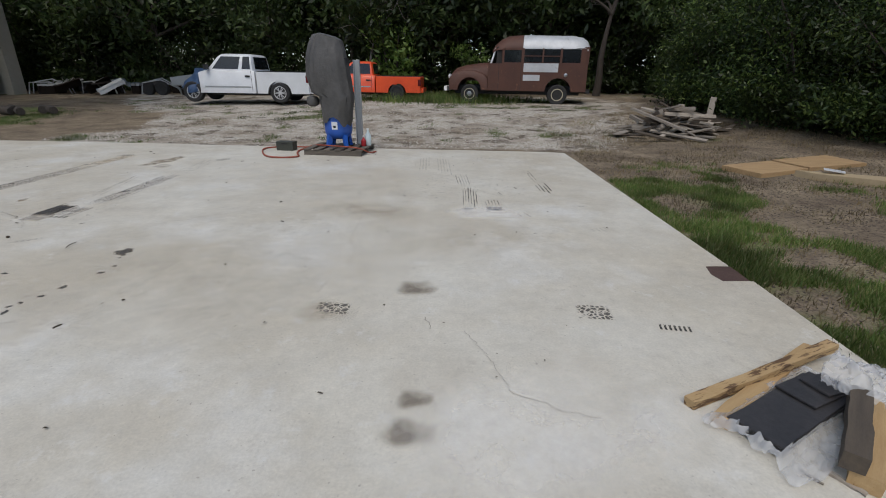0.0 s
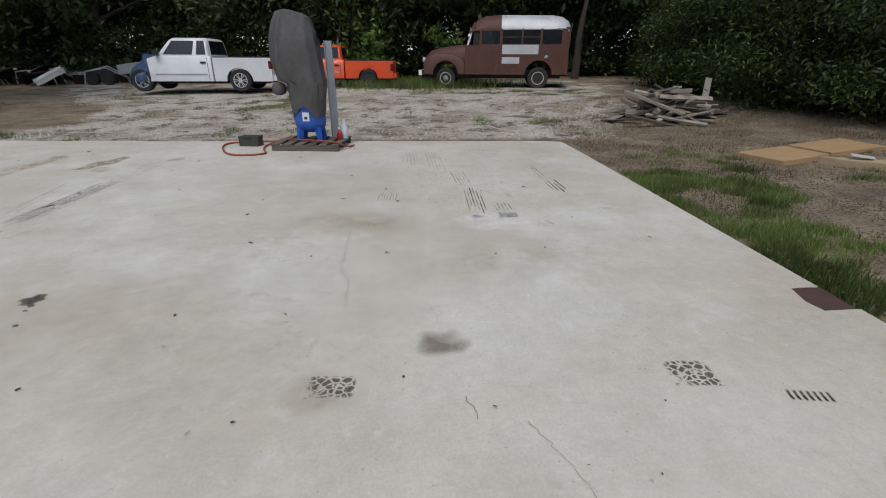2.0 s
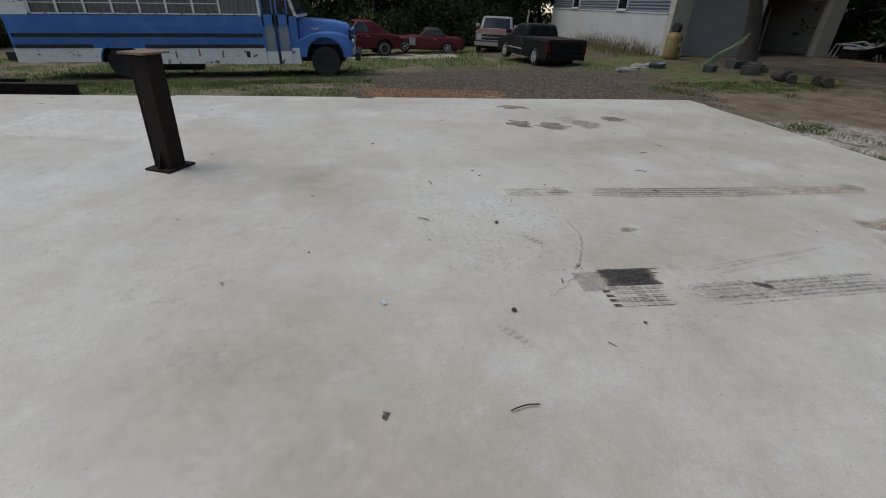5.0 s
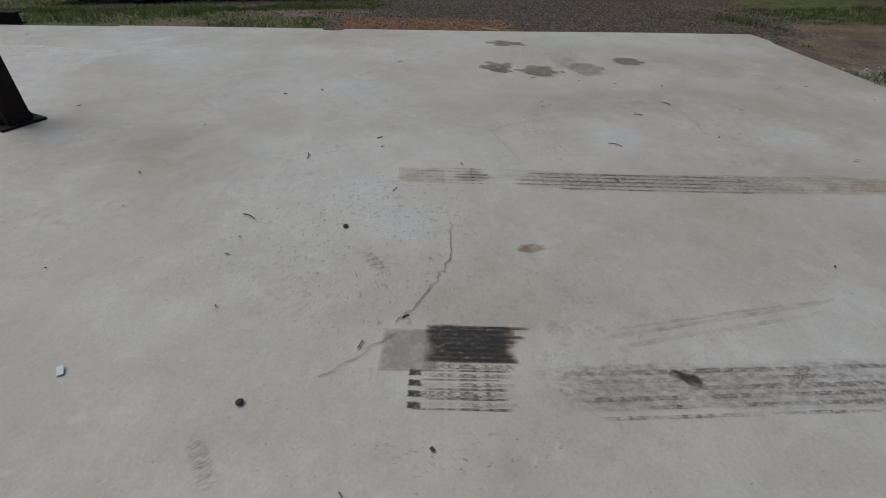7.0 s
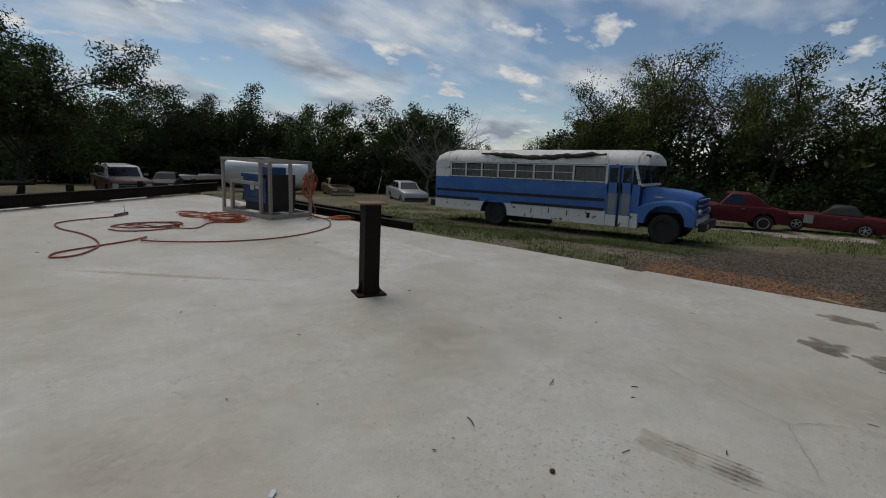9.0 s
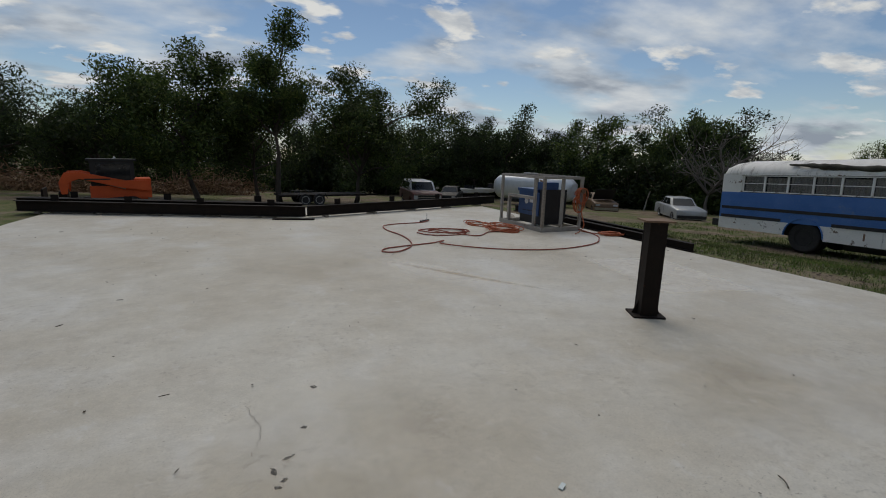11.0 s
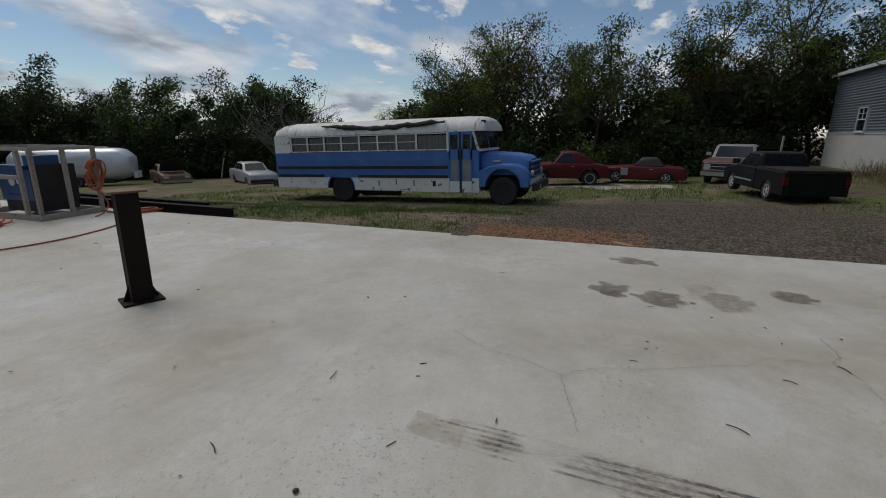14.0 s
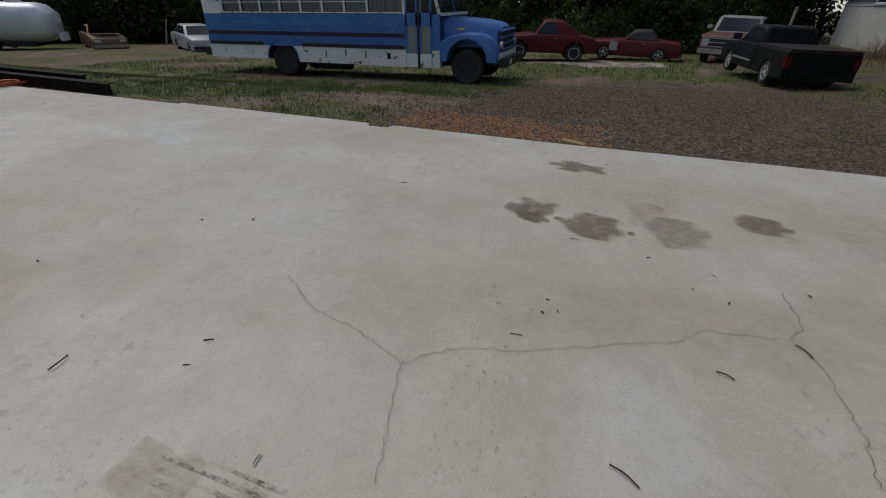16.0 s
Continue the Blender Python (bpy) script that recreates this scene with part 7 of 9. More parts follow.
def build_scrap():
    """Car parts and frames heaped before the trees."""
    rng = random.Random(5)
    for k in range(36):
        x, y = rng.uniform(-20.5, -11.6), rng.uniform(23.3, 25.0)
        z = land(x, y)
        kind = k % 4
        if kind == 0:
            g = thing("engine_block", pose(x, y, z - 0.02, 0, 0, rng.uniform(0, 180)), "greasy engine block dumped in a scrap row", "engine", "scrap row")
            part("block", boxed(-0.3, 0.3, -0.22, 0.22, 0, 0.4), M["steel_dark"], g, bevel=0.04)
            part("rocker_cover", boxed(-0.28, 0.28, -0.2, -0.05, 0.4, 0.5), M["alloy"], g, bevel=0.03)
            part("rocker_cover", boxed(-0.28, 0.28, 0.05, 0.2, 0.4, 0.5), M["alloy"], g, bevel=0.03)
            bm = bmesh.new()
            lathe(bm, [(0.12, 0.3), (0.12, 0.34), (0.04, 0.36)], 14, "X")
            bmesh.ops.translate(bm, verts=bm.verts, vec=(0, 0, 0.2))
            part("pulley", bm, M["black"], g)
        elif kind == 1:
            g = thing("metal_rack", pose(x, y, z, 0, 0, rng.uniform(-30, 30)), "bent steel tube frame in a scrap row", "metal rack", "scrap row")
            for s in (-0.3, 0.3):
                bm = bmesh.new()
                tube(bm, [(-0.8, s, 0.02), (-0.7, s, 0.55), (0.1, s, 0.62 + rng.uniform(-0.1, 0.15)), (0.8, s, 0.3), (0.9, s, 0.02)], 0.03, 7)
                part("tube", bm, M["silver_paint"] if k % 8 == 1 else M["grey_paint"], g)
            for xx in (-0.7, 0.1):
                bm = bmesh.new()
                tube(bm, [(xx, -0.3, 0.56), (xx, 0.3, 0.56)], 0.025, 7)
                part("cross_tube", bm, M["steel_dark"], g)
        elif kind == 2:
            bm = bmesh.new()
            lathe(bm, [(0.2, -0.1), (0.31, -0.11), (0.33, -0.06), (0.33, 0.06), (0.31, 0.11), (0.2, 0.1)], 20, "Y", pose(0, 0, 0.31))
            solo("scrap_wheel", bm, M["tyre"], pose(x, y, z, 0, 0, rng.uniform(0, 180)), "worn black tyred wheel standing in a scrap row", "wheel", "scrap row")
        else:
            bm = bmesh.new()
            rings = [[(xx, -0.35 + 0.7 * i / 6, 0.3 + 0.15 * math.sin(xx * 2) + 0.12 * math.sin(i)) for i in range(7)] for xx in np.linspace(-0.6, 0.6, 7)]
            loft(bm, rings, closed=False, caps=False)
            solo("body_panel", bm, M["silver_paint"] if k % 12 == 3 else M["tub_blue"] if k % 12 == 7 else M["steel_dark"], pose(x, y, z + 0.15, rng.uniform(-30, 30), rng.uniform(-15, 15), rng.uniform(0, 90)), "loose bent body panel on a scrap row", "body panel", "scrap row")
    solo("boat_canopy", boxed(-1.2, 1.2, -0.5, 0.5, 0.55, 0.95), M["silver_paint"], pose(-12.6, 24.2, land(-12.6, 24.2), 0, -8, 8), "pale fibreglass shell on top of scrap", "fibreglass shell", bevel=0.15)


build_scrap()


def build_stones():
    rng = random.Random(15)
    for k in range(11):
        x, y = -18.0 + rng.uniform(-0.8, 0.9), 12.6 + rng.uniform(-0.9, 1.1)
        bm = bmesh.new()
        n = 7
        pts = [((0.34 + rng.uniform(-0.12, 0.1)) * math.cos(2 * math.pi * i / n), (0.24 + rng.uniform(-0.08, 0.08)) * math.sin(2 * math.pi * i / n)) for i in range(n)]
        loft(bm, [[(px, py, 0) for px, py in pts], [(px * 0.96, py * 0.96, 0.07) for px, py in pts]])
        solo("flagstone", bm, M["stone_pale"], pose(x, y, land(x, y), rng.uniform(-8, 8), rng.uniform(-8, 8), rng.uniform(0, 180)), "flat pale flagstone lying in rough grass", "stone", "loose flagstones", bevel=0.012)
    bm = bmesh.new()
    lathe(bm, [(0.2, 0.0), (0.29, 0.16), (0.3, 0.16), (0.27, 0.1), (0.18, 0.02)], 20, "Z")
    solo("washtub", bm, M["tub_blue"], pose(-17.6, 13.2, land(-17.6, 13.2), 6, 0, 0), "small blue-grey tub among flagstones", "tub")
    c = thing("gas_cylinder", pose(-20.3, 15.3, land(-20.3, 15.3), 0, 0, 20), "squat ochre tank with a black reel on top", "tank")
    bm = bmesh.new()
    lathe(bm, [(0.24, 0.0), (0.3, 0.05), (0.31, 0.15), (0.31, 0.8), (0.27, 0.92), (0.1, 1.0)], 24, "Z")
    part("tank", bm, M["ochre"], c, smooth=50)
    bm = bmesh.new()
    lathe(bm, [(0.17, -0.1), (0.17, -0.07), (0.1, -0.06), (0.1, 0.06), (0.17, 0.07), (0.17, 0.1)], 18, "Y", pose(0, 0, 1.16))
    part("reel", bm, M["black"], c)
    part("tag", boxed(0.302, 0.315, -0.05, 0.05, 0.5, 0.62), M["white_paint"], c)
    # clutter at the foot of the oak
    for k in range(9):
        a = rng.uniform(0, 6.28)
        x, y = -16.4 + 1.2 * math.cos(a) * rng.uniform(0.5, 1.2), 15.4 + 0.9 * math.sin(a) * rng.uniform(0.5, 1.2) - 0.3
        s = rng.uniform(0.7, 1.2)
        bm = boxed(-0.22 * s, 0.22 * s, -0.16 * s, 0.16 * s, 0, 0.24 * s)
        for v in bm.verts:
            v.co += Vector((rng.uniform(-0.04, 0.04), rng.uniform(-0.04, 0.04), rng.uniform(-0.03, 0.03)))
        solo("stone_block", bm, M["stone_dark"], pose(x, y, land(x, y) - 0.03, 0, 0, rng.uniform(0, 180)), "dark mossy stone block heaped round an oak", "stone", "stones round the oak", bevel=0.03)
    for k in range(5):
        x, y = -14.2 + 0.5 * k * rng.uniform(0.5, 0.8), 15.0 + rng.uniform(-0.5, 0.3)
        bm = bmesh.new()
        L = rng.uniform(0.4, 0.8)
        tube(bm, [(-L / 2, 0, 0.13), (0, 0.03, 0.15), (L / 2, 0, 0.13)], [0.12, 0.13, 0.11], 10)
        solo("log", bm, M["bark"], pose(x, y, land(x, y), 0, 0, rng.uniform(0, 180)), "short dark log lying beside the drive", "log", "logs beside the drive", smooth=60)
    for k in range(5):
        bm = bmesh.new()
        tube(bm, [(0, 0, 0.0), (0.5 + 0.06 * k, -0.05 * k, 0.5 + 0.05 * k), (1.1, 0.1 - 0.08 * k, 0.85 + 0.07 * k)], 0.022, 6)
        solo("green_pipe", bm, M["pipe_green"], pose(-17.5, 14.8 + 0.07 * k, land(-17.5, 14.8) + 0.02, 0, 0, 28), "pale green plastic pipe leaning on the oak", "pipe", "leaning pipes", smooth=60)
    for x, y, h, lean in ((-30.9, 12.4, 1.9, 4), (-32.1, -25.4, 1.7, -16)):
        bm = bmesh.new()
        tube(bm, [(0, 0, -0.1), (0.01, 0, h * 0.5), (0, 0.01, h)], [0.06, 0.055, 0.05], 9)
        solo("fence_post", bm, M["wood_grey"], pose(x, y, land(x, y), 0, lean, 0), "grey wooden post standing in the grass", "post", smooth=60)


build_stones()


def build_caravan():
    a, b = Vector((-24.9, -26.0)), Vector((-20.9, -31.9))
    d = a - b
    ang = math.degrees(math.atan2(d.y, d.x))
    mid = (a + b) / 2 + Vector((-0.9, -0.6))
    c = thing("silver_caravan", pose(mid.x, mid.y, land(mid.x, mid.y), 0, 0, ang), "polished aluminium caravan with rounded ends", "caravan")
    L, half = d.length / 2, 1.15
    rings = []
    for k in range(17):
        t = -1 + 2 * k / 16
        e = max(0.0, abs(t) - 0.72) / 0.28
        f = math.sqrt(max(0.0, 1 - e * e * 0.9))
        zc, hz, hy = 1.5, 1.08 * (0.35 + 0.65 * f), half * (0.45 + 0.55 * f)
        ring = []
        for i in range(20):
            q = 2 * math.pi * i / 20
            ca, sa = math.cos(q), math.sin(q)
            ring.append((t * L, hy * math.copysign(abs(ca) ** 0.6, ca), zc + hz * math.copysign(abs(sa) ** 0.6, sa)))
        rings.append(ring)
    bm = bmesh.new()
    loft(bm, rings)
    part("shell", bm, M["polished"], c, "polished riveted aluminium shell", smooth=60)
    for x in (-2.4, -1.5, 0.3, 1.4):
        part("side_window", boxed(x, x + 0.55, half - 0.03, half + 0.015, 1.55, 2.05), M["glass"], c, bevel=0.02)
    part("door", boxed(-0.7, -0.05, half - 0.03, half + 0.012, 0.6, 2.2), M["polished"], c, bevel=0.02)
    part("end_window", boxed(L - 0.3, L + 0.03, -0.62, 0.62, 1.5, 2.0), M["white_paint"], c, bevel=0.04)
    part("gas_bottle", boxed(L + 0.05, L + 0.3, -0.35, 0.35, 0.55, 1.0), M["white_paint"], c, bevel=0.1)
    part("roof_unit", boxed(-0.9, 0.1, -0.35, 0.35, 2.56, 2.78), M["white_paint"], c, bevel=0.06)
    part("roof_vent", boxed(1.4, 2.0, -0.3, 0.3, 2.56, 2.66), M["white_paint"], c, bevel=0.03)
    part("belt_trim", boxed(-L * 0.7, L * 0.7, half - 0.01, half + 0.02, 0.95, 1.1), M["bus_blue"], c, bevel=0.01)
    under(c, -L * 0.7, L * 0.7, 0.8, 0.25, 0.5)
    for x in (-0.45, 0.45):
        for s in (-1, 1):
            wheel(c, x, s * 0.95, 0.34, 0.2, M["chrome"])


build_caravan()


def build_loader():
    c = thing("skid_loader", on_land(3.9, -18.1, 14, 0.0), "orange tracked skid loader with a black cab", "skid loader")
    part("body", boxed(-1.35, 0.6, -0.55, 0.55, 0.35, 1.05), M["skid_orange"], c, bevel=0.06)
    part("engine_hood", boxed(-1.5, -0.9, -0.62, 0.62, 0.55, 1.35), M["skid_orange"], c, bevel=0.1)
    part("cab", boxed(-0.95, 0.55, -0.5, 0.5, 1.0, 2.08), M["black"], c, bevel=0.05)
    part("cab_roof", boxed(-1.05, 0.65, -0.55, 0.55, 2.06, 2.14), M["black"], c, bevel=0.03)
    for s in (-1, 1):
        part("side_glass", boxed(-0.8, 0.35, s * 0.5 - 0.01, s * 0.5 + 0.012 * s, 1.15, 1.95), M["glass"], c)
        bm = bmesh.new()
        prof = [(-1.5, 0.9), (-1.35, 1.3), (-0.6, 1.28), (0.9, 1.62), (1.35, 1.6), (1.55, 1.2), (1.5, 0.75), (1.3, 0.75), (1.25, 1.2), (0.9, 1.35), (-0.5, 0.98), (-1.3, 0.85)]
        loft(bm, [[(x, s * 0.62, z) for x, z in prof], [(x, s * 0.78, z) for x, z in prof]])
        bmesh.ops.recalc_face_normals(bm, faces=bm.faces)
        part("lift_arm", bm, M["skid_orange"], c, bevel=0.02)
        part("arm_lettering", boxed(-0.1, 0.75, s * 0.785 - 0.003, s * 0.785 + 0.003, 1.3, 1.36), M["black"], c)
        bm = bmesh.new()
        prof = [(-1.15, 0.0), (1.0, 0.0), (1.3, 0.25), (1.15, 0.5), (-0.9, 0.62), (-1.35, 0.35)]
        loft(bm, [[(x, s * 0.55, z) for x, z in prof], [(x, s * 0.92, z) for x, z in prof]])
        bmesh.ops.recalc_face_normals(bm, faces=bm.faces)
        part("track", bm, M["tyre"], c, bevel=0.03)
        bm = bmesh.new()
        tube(bm, [(-0.6, s * 0.7, 0.95), (0.8, s * 0.7, 1.4)], 0.045, 8)
        part("lift_cylinder", bm, M["chrome"], c)
    part("quick_coupler", boxed(1.35, 1.6, -0.6, 0.6, 0.3, 0.85), M["steel_dark"], c, bevel=0.02)
    part("fork_post", boxed(2.05, 2.12, -0.6, 0.6, 0.2, 0.95), M["steel_dark"], c, bevel=0.01)
    part("fork_carriage", boxed(1.6, 2.05, -0.5, 0.5, 0.3, 0.42), M["steel_dark"], c, bevel=0.01)
    bm = bmesh.new()
    lathe(bm, [(0.05, 0), (0.05, 0.08), (0.02, 0.1)], 10, "Z", pose(-0.3, 0.2, 2.13))
    part("beacon", bm, M["lens"], c)


build_loader()


def build_trailer():
    t = thing("flat_trailer", on_land(-5.0, -25.2, 10, 0.0), "low twin-axle trailer with black wheels", "trailer")
    part("deck", boxed(-3.2, 2.2, -0.95, 0.95, 0.55, 0.65), M["steel_dark"], t, bevel=0.01)
    part("drawbar", boxed(-4.4, -3.2, -0.06, 0.06, 0.5, 0.6), M["steel_dark"], t, bevel=0.01)
    for s in (-1, 1):
        for x in (-0.1, 0.75):
            wheel(t, x, s * 1.05, 0.36, 0.22, M["alloy"])
        bm = bmesh.new()
        loft(bm, [[(x, s * 0.95, z), (x, s * 1.2, z)] for x, z in ((-0.6, 0.45), (-0.45, 0.78), (1.1, 0.78), (1.25, 0.45))], closed=False, caps=False)
        part("mudguard", bm, M["black"], t)


build_trailer()


def build_boat():
    b = thing("white_boat", on_land(-20.9, -36.2, 15, 0.0), "small white motorboat on a low trailer", "boat")
    rings = []
    for x, h, z0 in ((-2.2, 0.9, 0.62), (-1.0, 0.98, 0.6), (0.6, 0.95, 0.6), (1.8, 0.55, 0.72), (2.5, 0.06, 1.05)):
        rings.append([(x, -h, 1.15), (x, -h * 0.85, 0.8), (x, 0, z0), (x, h * 0.85, 0.8), (x, h, 1.15)])
    bm = bmesh.new()
    loft(bm, rings)
    bmesh.ops.recalc_face_normals(bm, faces=bm.faces)
    part("hull", bm, M["white_paint"], b, smooth=40)
    part("windshield", boxed(0.2, 0.35, -0.7, 0.7, 1.15, 1.45), M["glass"], b, bevel=0.03)
    part("outboard", boxed(-2.6, -2.2, -0.2, 0.2, 0.9, 1.6), M["black"], b, bevel=0.08)
    part("cradle", boxed(-2.0, 1.5, -0.5, 0.5, 0.4, 0.62), M["steel_dark"], b, bevel=0.02)
    for s in (-1, 1):
        wheel(b, -0.6, s * 0.9, 0.28, 0.16, M["white_paint"])


build_boat()


# ---- grass, gravel, chips, brush ----
def blades(name, spots, height, width, material, label, rng):
    n = len(spots)
    base = np.array(spots)
    a = rng.uniform(0, 2 * np.pi, n)
    h = rng.uniform(0.45, 1.2, n) * height
    lean = rng.normal(0, 0.4, (n, 2)) * h[:, None]
    w = width * rng.uniform(0.6, 1.2, n)
    dx, dy = np.cos(a) * w, np.sin(a) * w
    p0 = base + np.stack([-dx, -dy, np.full(n, -0.01)], 1)
    p1 = base + np.stack([dx, dy, np.full(n, -0.01)], 1)
    tip = base + np.stack([lean[:, 0], lean[:, 1], h], 1)
    pts = np.stack([p0, p1, tip], 1).reshape(-1, 3)
    me = bpy.data.meshes.new(name)
    me.vertices.add(3 * n)
    me.vertices.foreach_set("co", pts.astype(np.float32).ravel())
    me.loops.add(3 * n)
    me.loops.foreach_set("vertex_index", np.arange(3 * n, dtype=np.int32))
    me.polygons.add(n)
    me.polygons.foreach_set("loop_start", np.arange(0, 3 * n, 3, dtype=np.int32))
    me.update(calc_edges=True)
    me.materials.append(material)
    return tagged(new(name, me), label, "grass", kind="stuff")


def build_ground_cover():
    rng = np.random.default_rng(5)
    rr = random.Random(6)

    def sown(n, x0, x1, y0, y1, which, floor=0.25, clump=True):
        out = []
        tries = 0
        while len(out) < n and tries < n * 14:
            tries += 1
            x, y = rr.uniform(x0, x1), rr.uniform(y0, y1)
            if west(y) - 0.03 < x < SLAB[1] + 0.25 and SLAB[2] < y < SLAB[3] + 0.03:
                continue
            g = zones(x, y)[which]
            if clump:
                g *= 0.5 + 0.9 * noise.noise(Vector((x * 3, y * 3, 9)))
            if g > floor * rr.uniform(0.5, 2.0):
                out.append((x, y, land(x, y)))
        return out

    blades("grass", sown(58000, 2.7, 7.0, 1.5, 9.0, 1, 0.2), 0.075, 0.006, M["grass_blade"], "thin ragged green grass beside the slab", rng)
    blades("grass", sown(30000, -17.5, -10.2, -9, 9.5, 1, 0.25), 0.08, 0.007, M["grass_blade"], "thin ragged grass before the bus", rng)
    blades("grass", sown(12000, -30, -17.5, -14, 12, 1, 0.3), 0.13, 0.014, M["grass_blade"], "rough grass round the parked vehicles", rng)
    blades("grass", sown(12000, -14, 6, 9.9, 19, 1, 0.2), 0.07, 0.008, M["grass_blade"], "grass tufts in the gravel drive", rng)
    blades("grass", [(x, y, land(x, y)) for x, y in ((rr.gauss(-0.3, 1.6), rr.gauss(20.6, 0.7)) for _ in range(5000))], 0.38, 0.012, M["grass_blade"], "tall grass between the trucks", rng)
    blades("weeds", [(x, y, land(x, y)) for x, y in ((rr.uniform(-29, -21.5), GY0 - abs(rr.gauss(0.2, 0.8))) for _ in range(1300))], 0.75, 0.01, M["dry_blade"], "dry weeds along the garage wall", rng)
    blades("dry_grass", sown(26000, 2.76, 9, 2, 16, 1, 0.02, False), 0.06, 0.006, M["dry_blade"], "dead grass and straw beside the slab", rng)

    def bits(name, n, x0, x1, y0, y1, which, floor, size, mat, label, category, flat=0.35):
        verts, faces = [], []
        done = tries = 0
        while done < n and tries < n * 12:
            tries += 1
            x, y = rr.uniform(x0, x1), rr.uniform(y0, y1)
            if west(y) - 0.05 < x < SLAB[1] + 0.26 and SLAB[2] < y < SLAB[3] + 0.05:
                continue
            if which is not None and zones(x, y)[which] < floor * rr.uniform(0.4, 1.6):
                continue
            s = size * rr.uniform(0.4, 1.4)
            z = land(x, y)
            a = rr.uniform(0, 6.28)
            k = len(verts)
            for i in range(4):
                q = a + i * math.pi / 2
                rad = s * (1.0 if i % 2 else rr.uniform(0.4, 0.8))
                verts.append((x + rad * math.cos(q), y + rad * math.sin(q), z + rr.uniform(-0.2, 0.3) * s * flat))
            verts.append((x, y, z + s * flat * 1.6))
            faces += [(k + i, k + (i + 1) % 4, k + 4) for i in range(4)]
            done += 1
        me = bpy.data.meshes.new(name)
        me.from_pydata(verts, [], faces)
        me.materials.append(mat)
        tagged(new(name, me), label, category, kind="stuff")

    bits("gravel", 22000, -15, 5, 9.95, 19, 0, 0.3, 0.019, M["gravel"], "loose pale gravel on the drive", "gravel", 0.5)
    bits("wood_chips", 24000, -19, -10.3, 2, 12, 2, 0.3, 0.025, M["chips"], "brown wood chips and dead leaves", "wood chips", 0.3)
    bits("leaf_litter", 30000, 2.7, 8.5, 2, 13, None, 0, 0.015, M["chips"], "dead leaves scattered over the dirt", "leaf litter", 0.3)
    bits("leaf_litter", 9000, -19, -9.6, -8, 10, None, 0, 0.03, M["chips"], "dead leaves scattered over the grass", "leaf litter", 0.3)
    # orange sawdust spilled by the slab and the chunk beside it
    bits("sawdust", 1500, -11.7, -10.25, 3.1, 6.0, None, 0, 0.024, M["sawdust"], "spilled orange earth beside the slab", "loose earth", 0.4)
    solo("wood_chunk", boxed(-0.14, 0.14, -0.05, 0.05, 0, 0.06), M["wood_ply"], pose(-10.5, 5.55, land(-10.5, 5.55), 0, 4, 80), "orange-brown block of wood by the slab", "wood block", bevel=0.01)


def island_material(name, c1, c2, c3, rough=0.9):
    m = bpy.data.materials.new(name)
    m.use_nodes = True
    nt = m.node_tree
    geo, ramp = nt.nodes.new("ShaderNodeNewGeometry"), nt.nodes.new("ShaderNodeValToRGB")
    e = ramp.color_ramp.elements
    e[0].color, e[1].color = (*c1, 1), (*c3, 1)
    e.new(0.55).color = (*c2, 1)
    b = nt.nodes["Principled BSDF"]
    b.inputs["Roughness"].default_value = rough
    nt.links.new(geo.outputs["Random Per Island"], ramp.inputs[0])
    nt.links.new(ramp.outputs[0], b.inputs["Base Color"])
    return m


M["gravel"] = island_material("gravel_stones", (0.20, 0.175, 0.14), (0.36, 0.325, 0.275), (0.54, 0.51, 0.46))
M["chips"] = island_material("chips_and_leaves", (0.045, 0.035, 0.027), (0.10, 0.077, 0.057), (0.23, 0.185, 0.14))
M["sawdust"] = island_material("orange_earth", (0.22, 0.11, 0.055), (0.34, 0.175, 0.085), (0.42, 0.25, 0.14))
M["brush"] = island_material("dead_brush", (0.10, 0.06, 0.035), (0.22, 0.13, 0.075), (0.34, 0.22, 0.13))
build_ground_cover()


def build_brush():
    """A long heap of dead branches behind the loader."""
    rr = random.Random(31)
    bm = bmesh.new()
    for _ in range(1500):
        t = rr.random()
        x, y = 18 - 19 * t + rr.gauss(0, 0.8), -33.0 - 2.5 * t + rr.gauss(0, 0.9)
        z = land(x, y) + abs(rr.gauss(0, 0.75)) * (0.7 + 0.5 * math.sin(t * 9))
        d = Vector((rr.gauss(0, 1), rr.gauss(0, 1), rr.gauss(0, 0.5))).normalized() * rr.uniform(0.3, 0.8)
        p = Vector((x, y, z))
        tube(bm, [p - d, p + d], [0.03, 0.01], 3, caps=False)
    solo("brush_heap", bm, M["brush"], Matrix(), "long heap of brown dead brushwood", "brushwood", kind="stuff")
    rng = np.random.default_rng(8)
    n = 9000
    t = rng.uniform(0, 1, n)
    c = np.stack([18 - 19 * t + rng.normal(0, 0.9, n), -33 - 2.5 * t + rng.normal(0, 0.9, n), np.zeros(n)], 1)
    c[:, 2] = np.array([land(a, b) for a, b in c[:, :2]]) + np.abs(rng.normal(0, 0.6, n)) * (0.7 + 0.5 * np.sin(t * 9))
    o = new("brush_leaves", quads_mesh("brush_leaves", c, rng.uniform(0.06, 0.14, n), rng, M["brush"]))
    tagged(o, "dead brown leaves caught in the brush heap", "brushwood", kind="stuff")


build_brush()


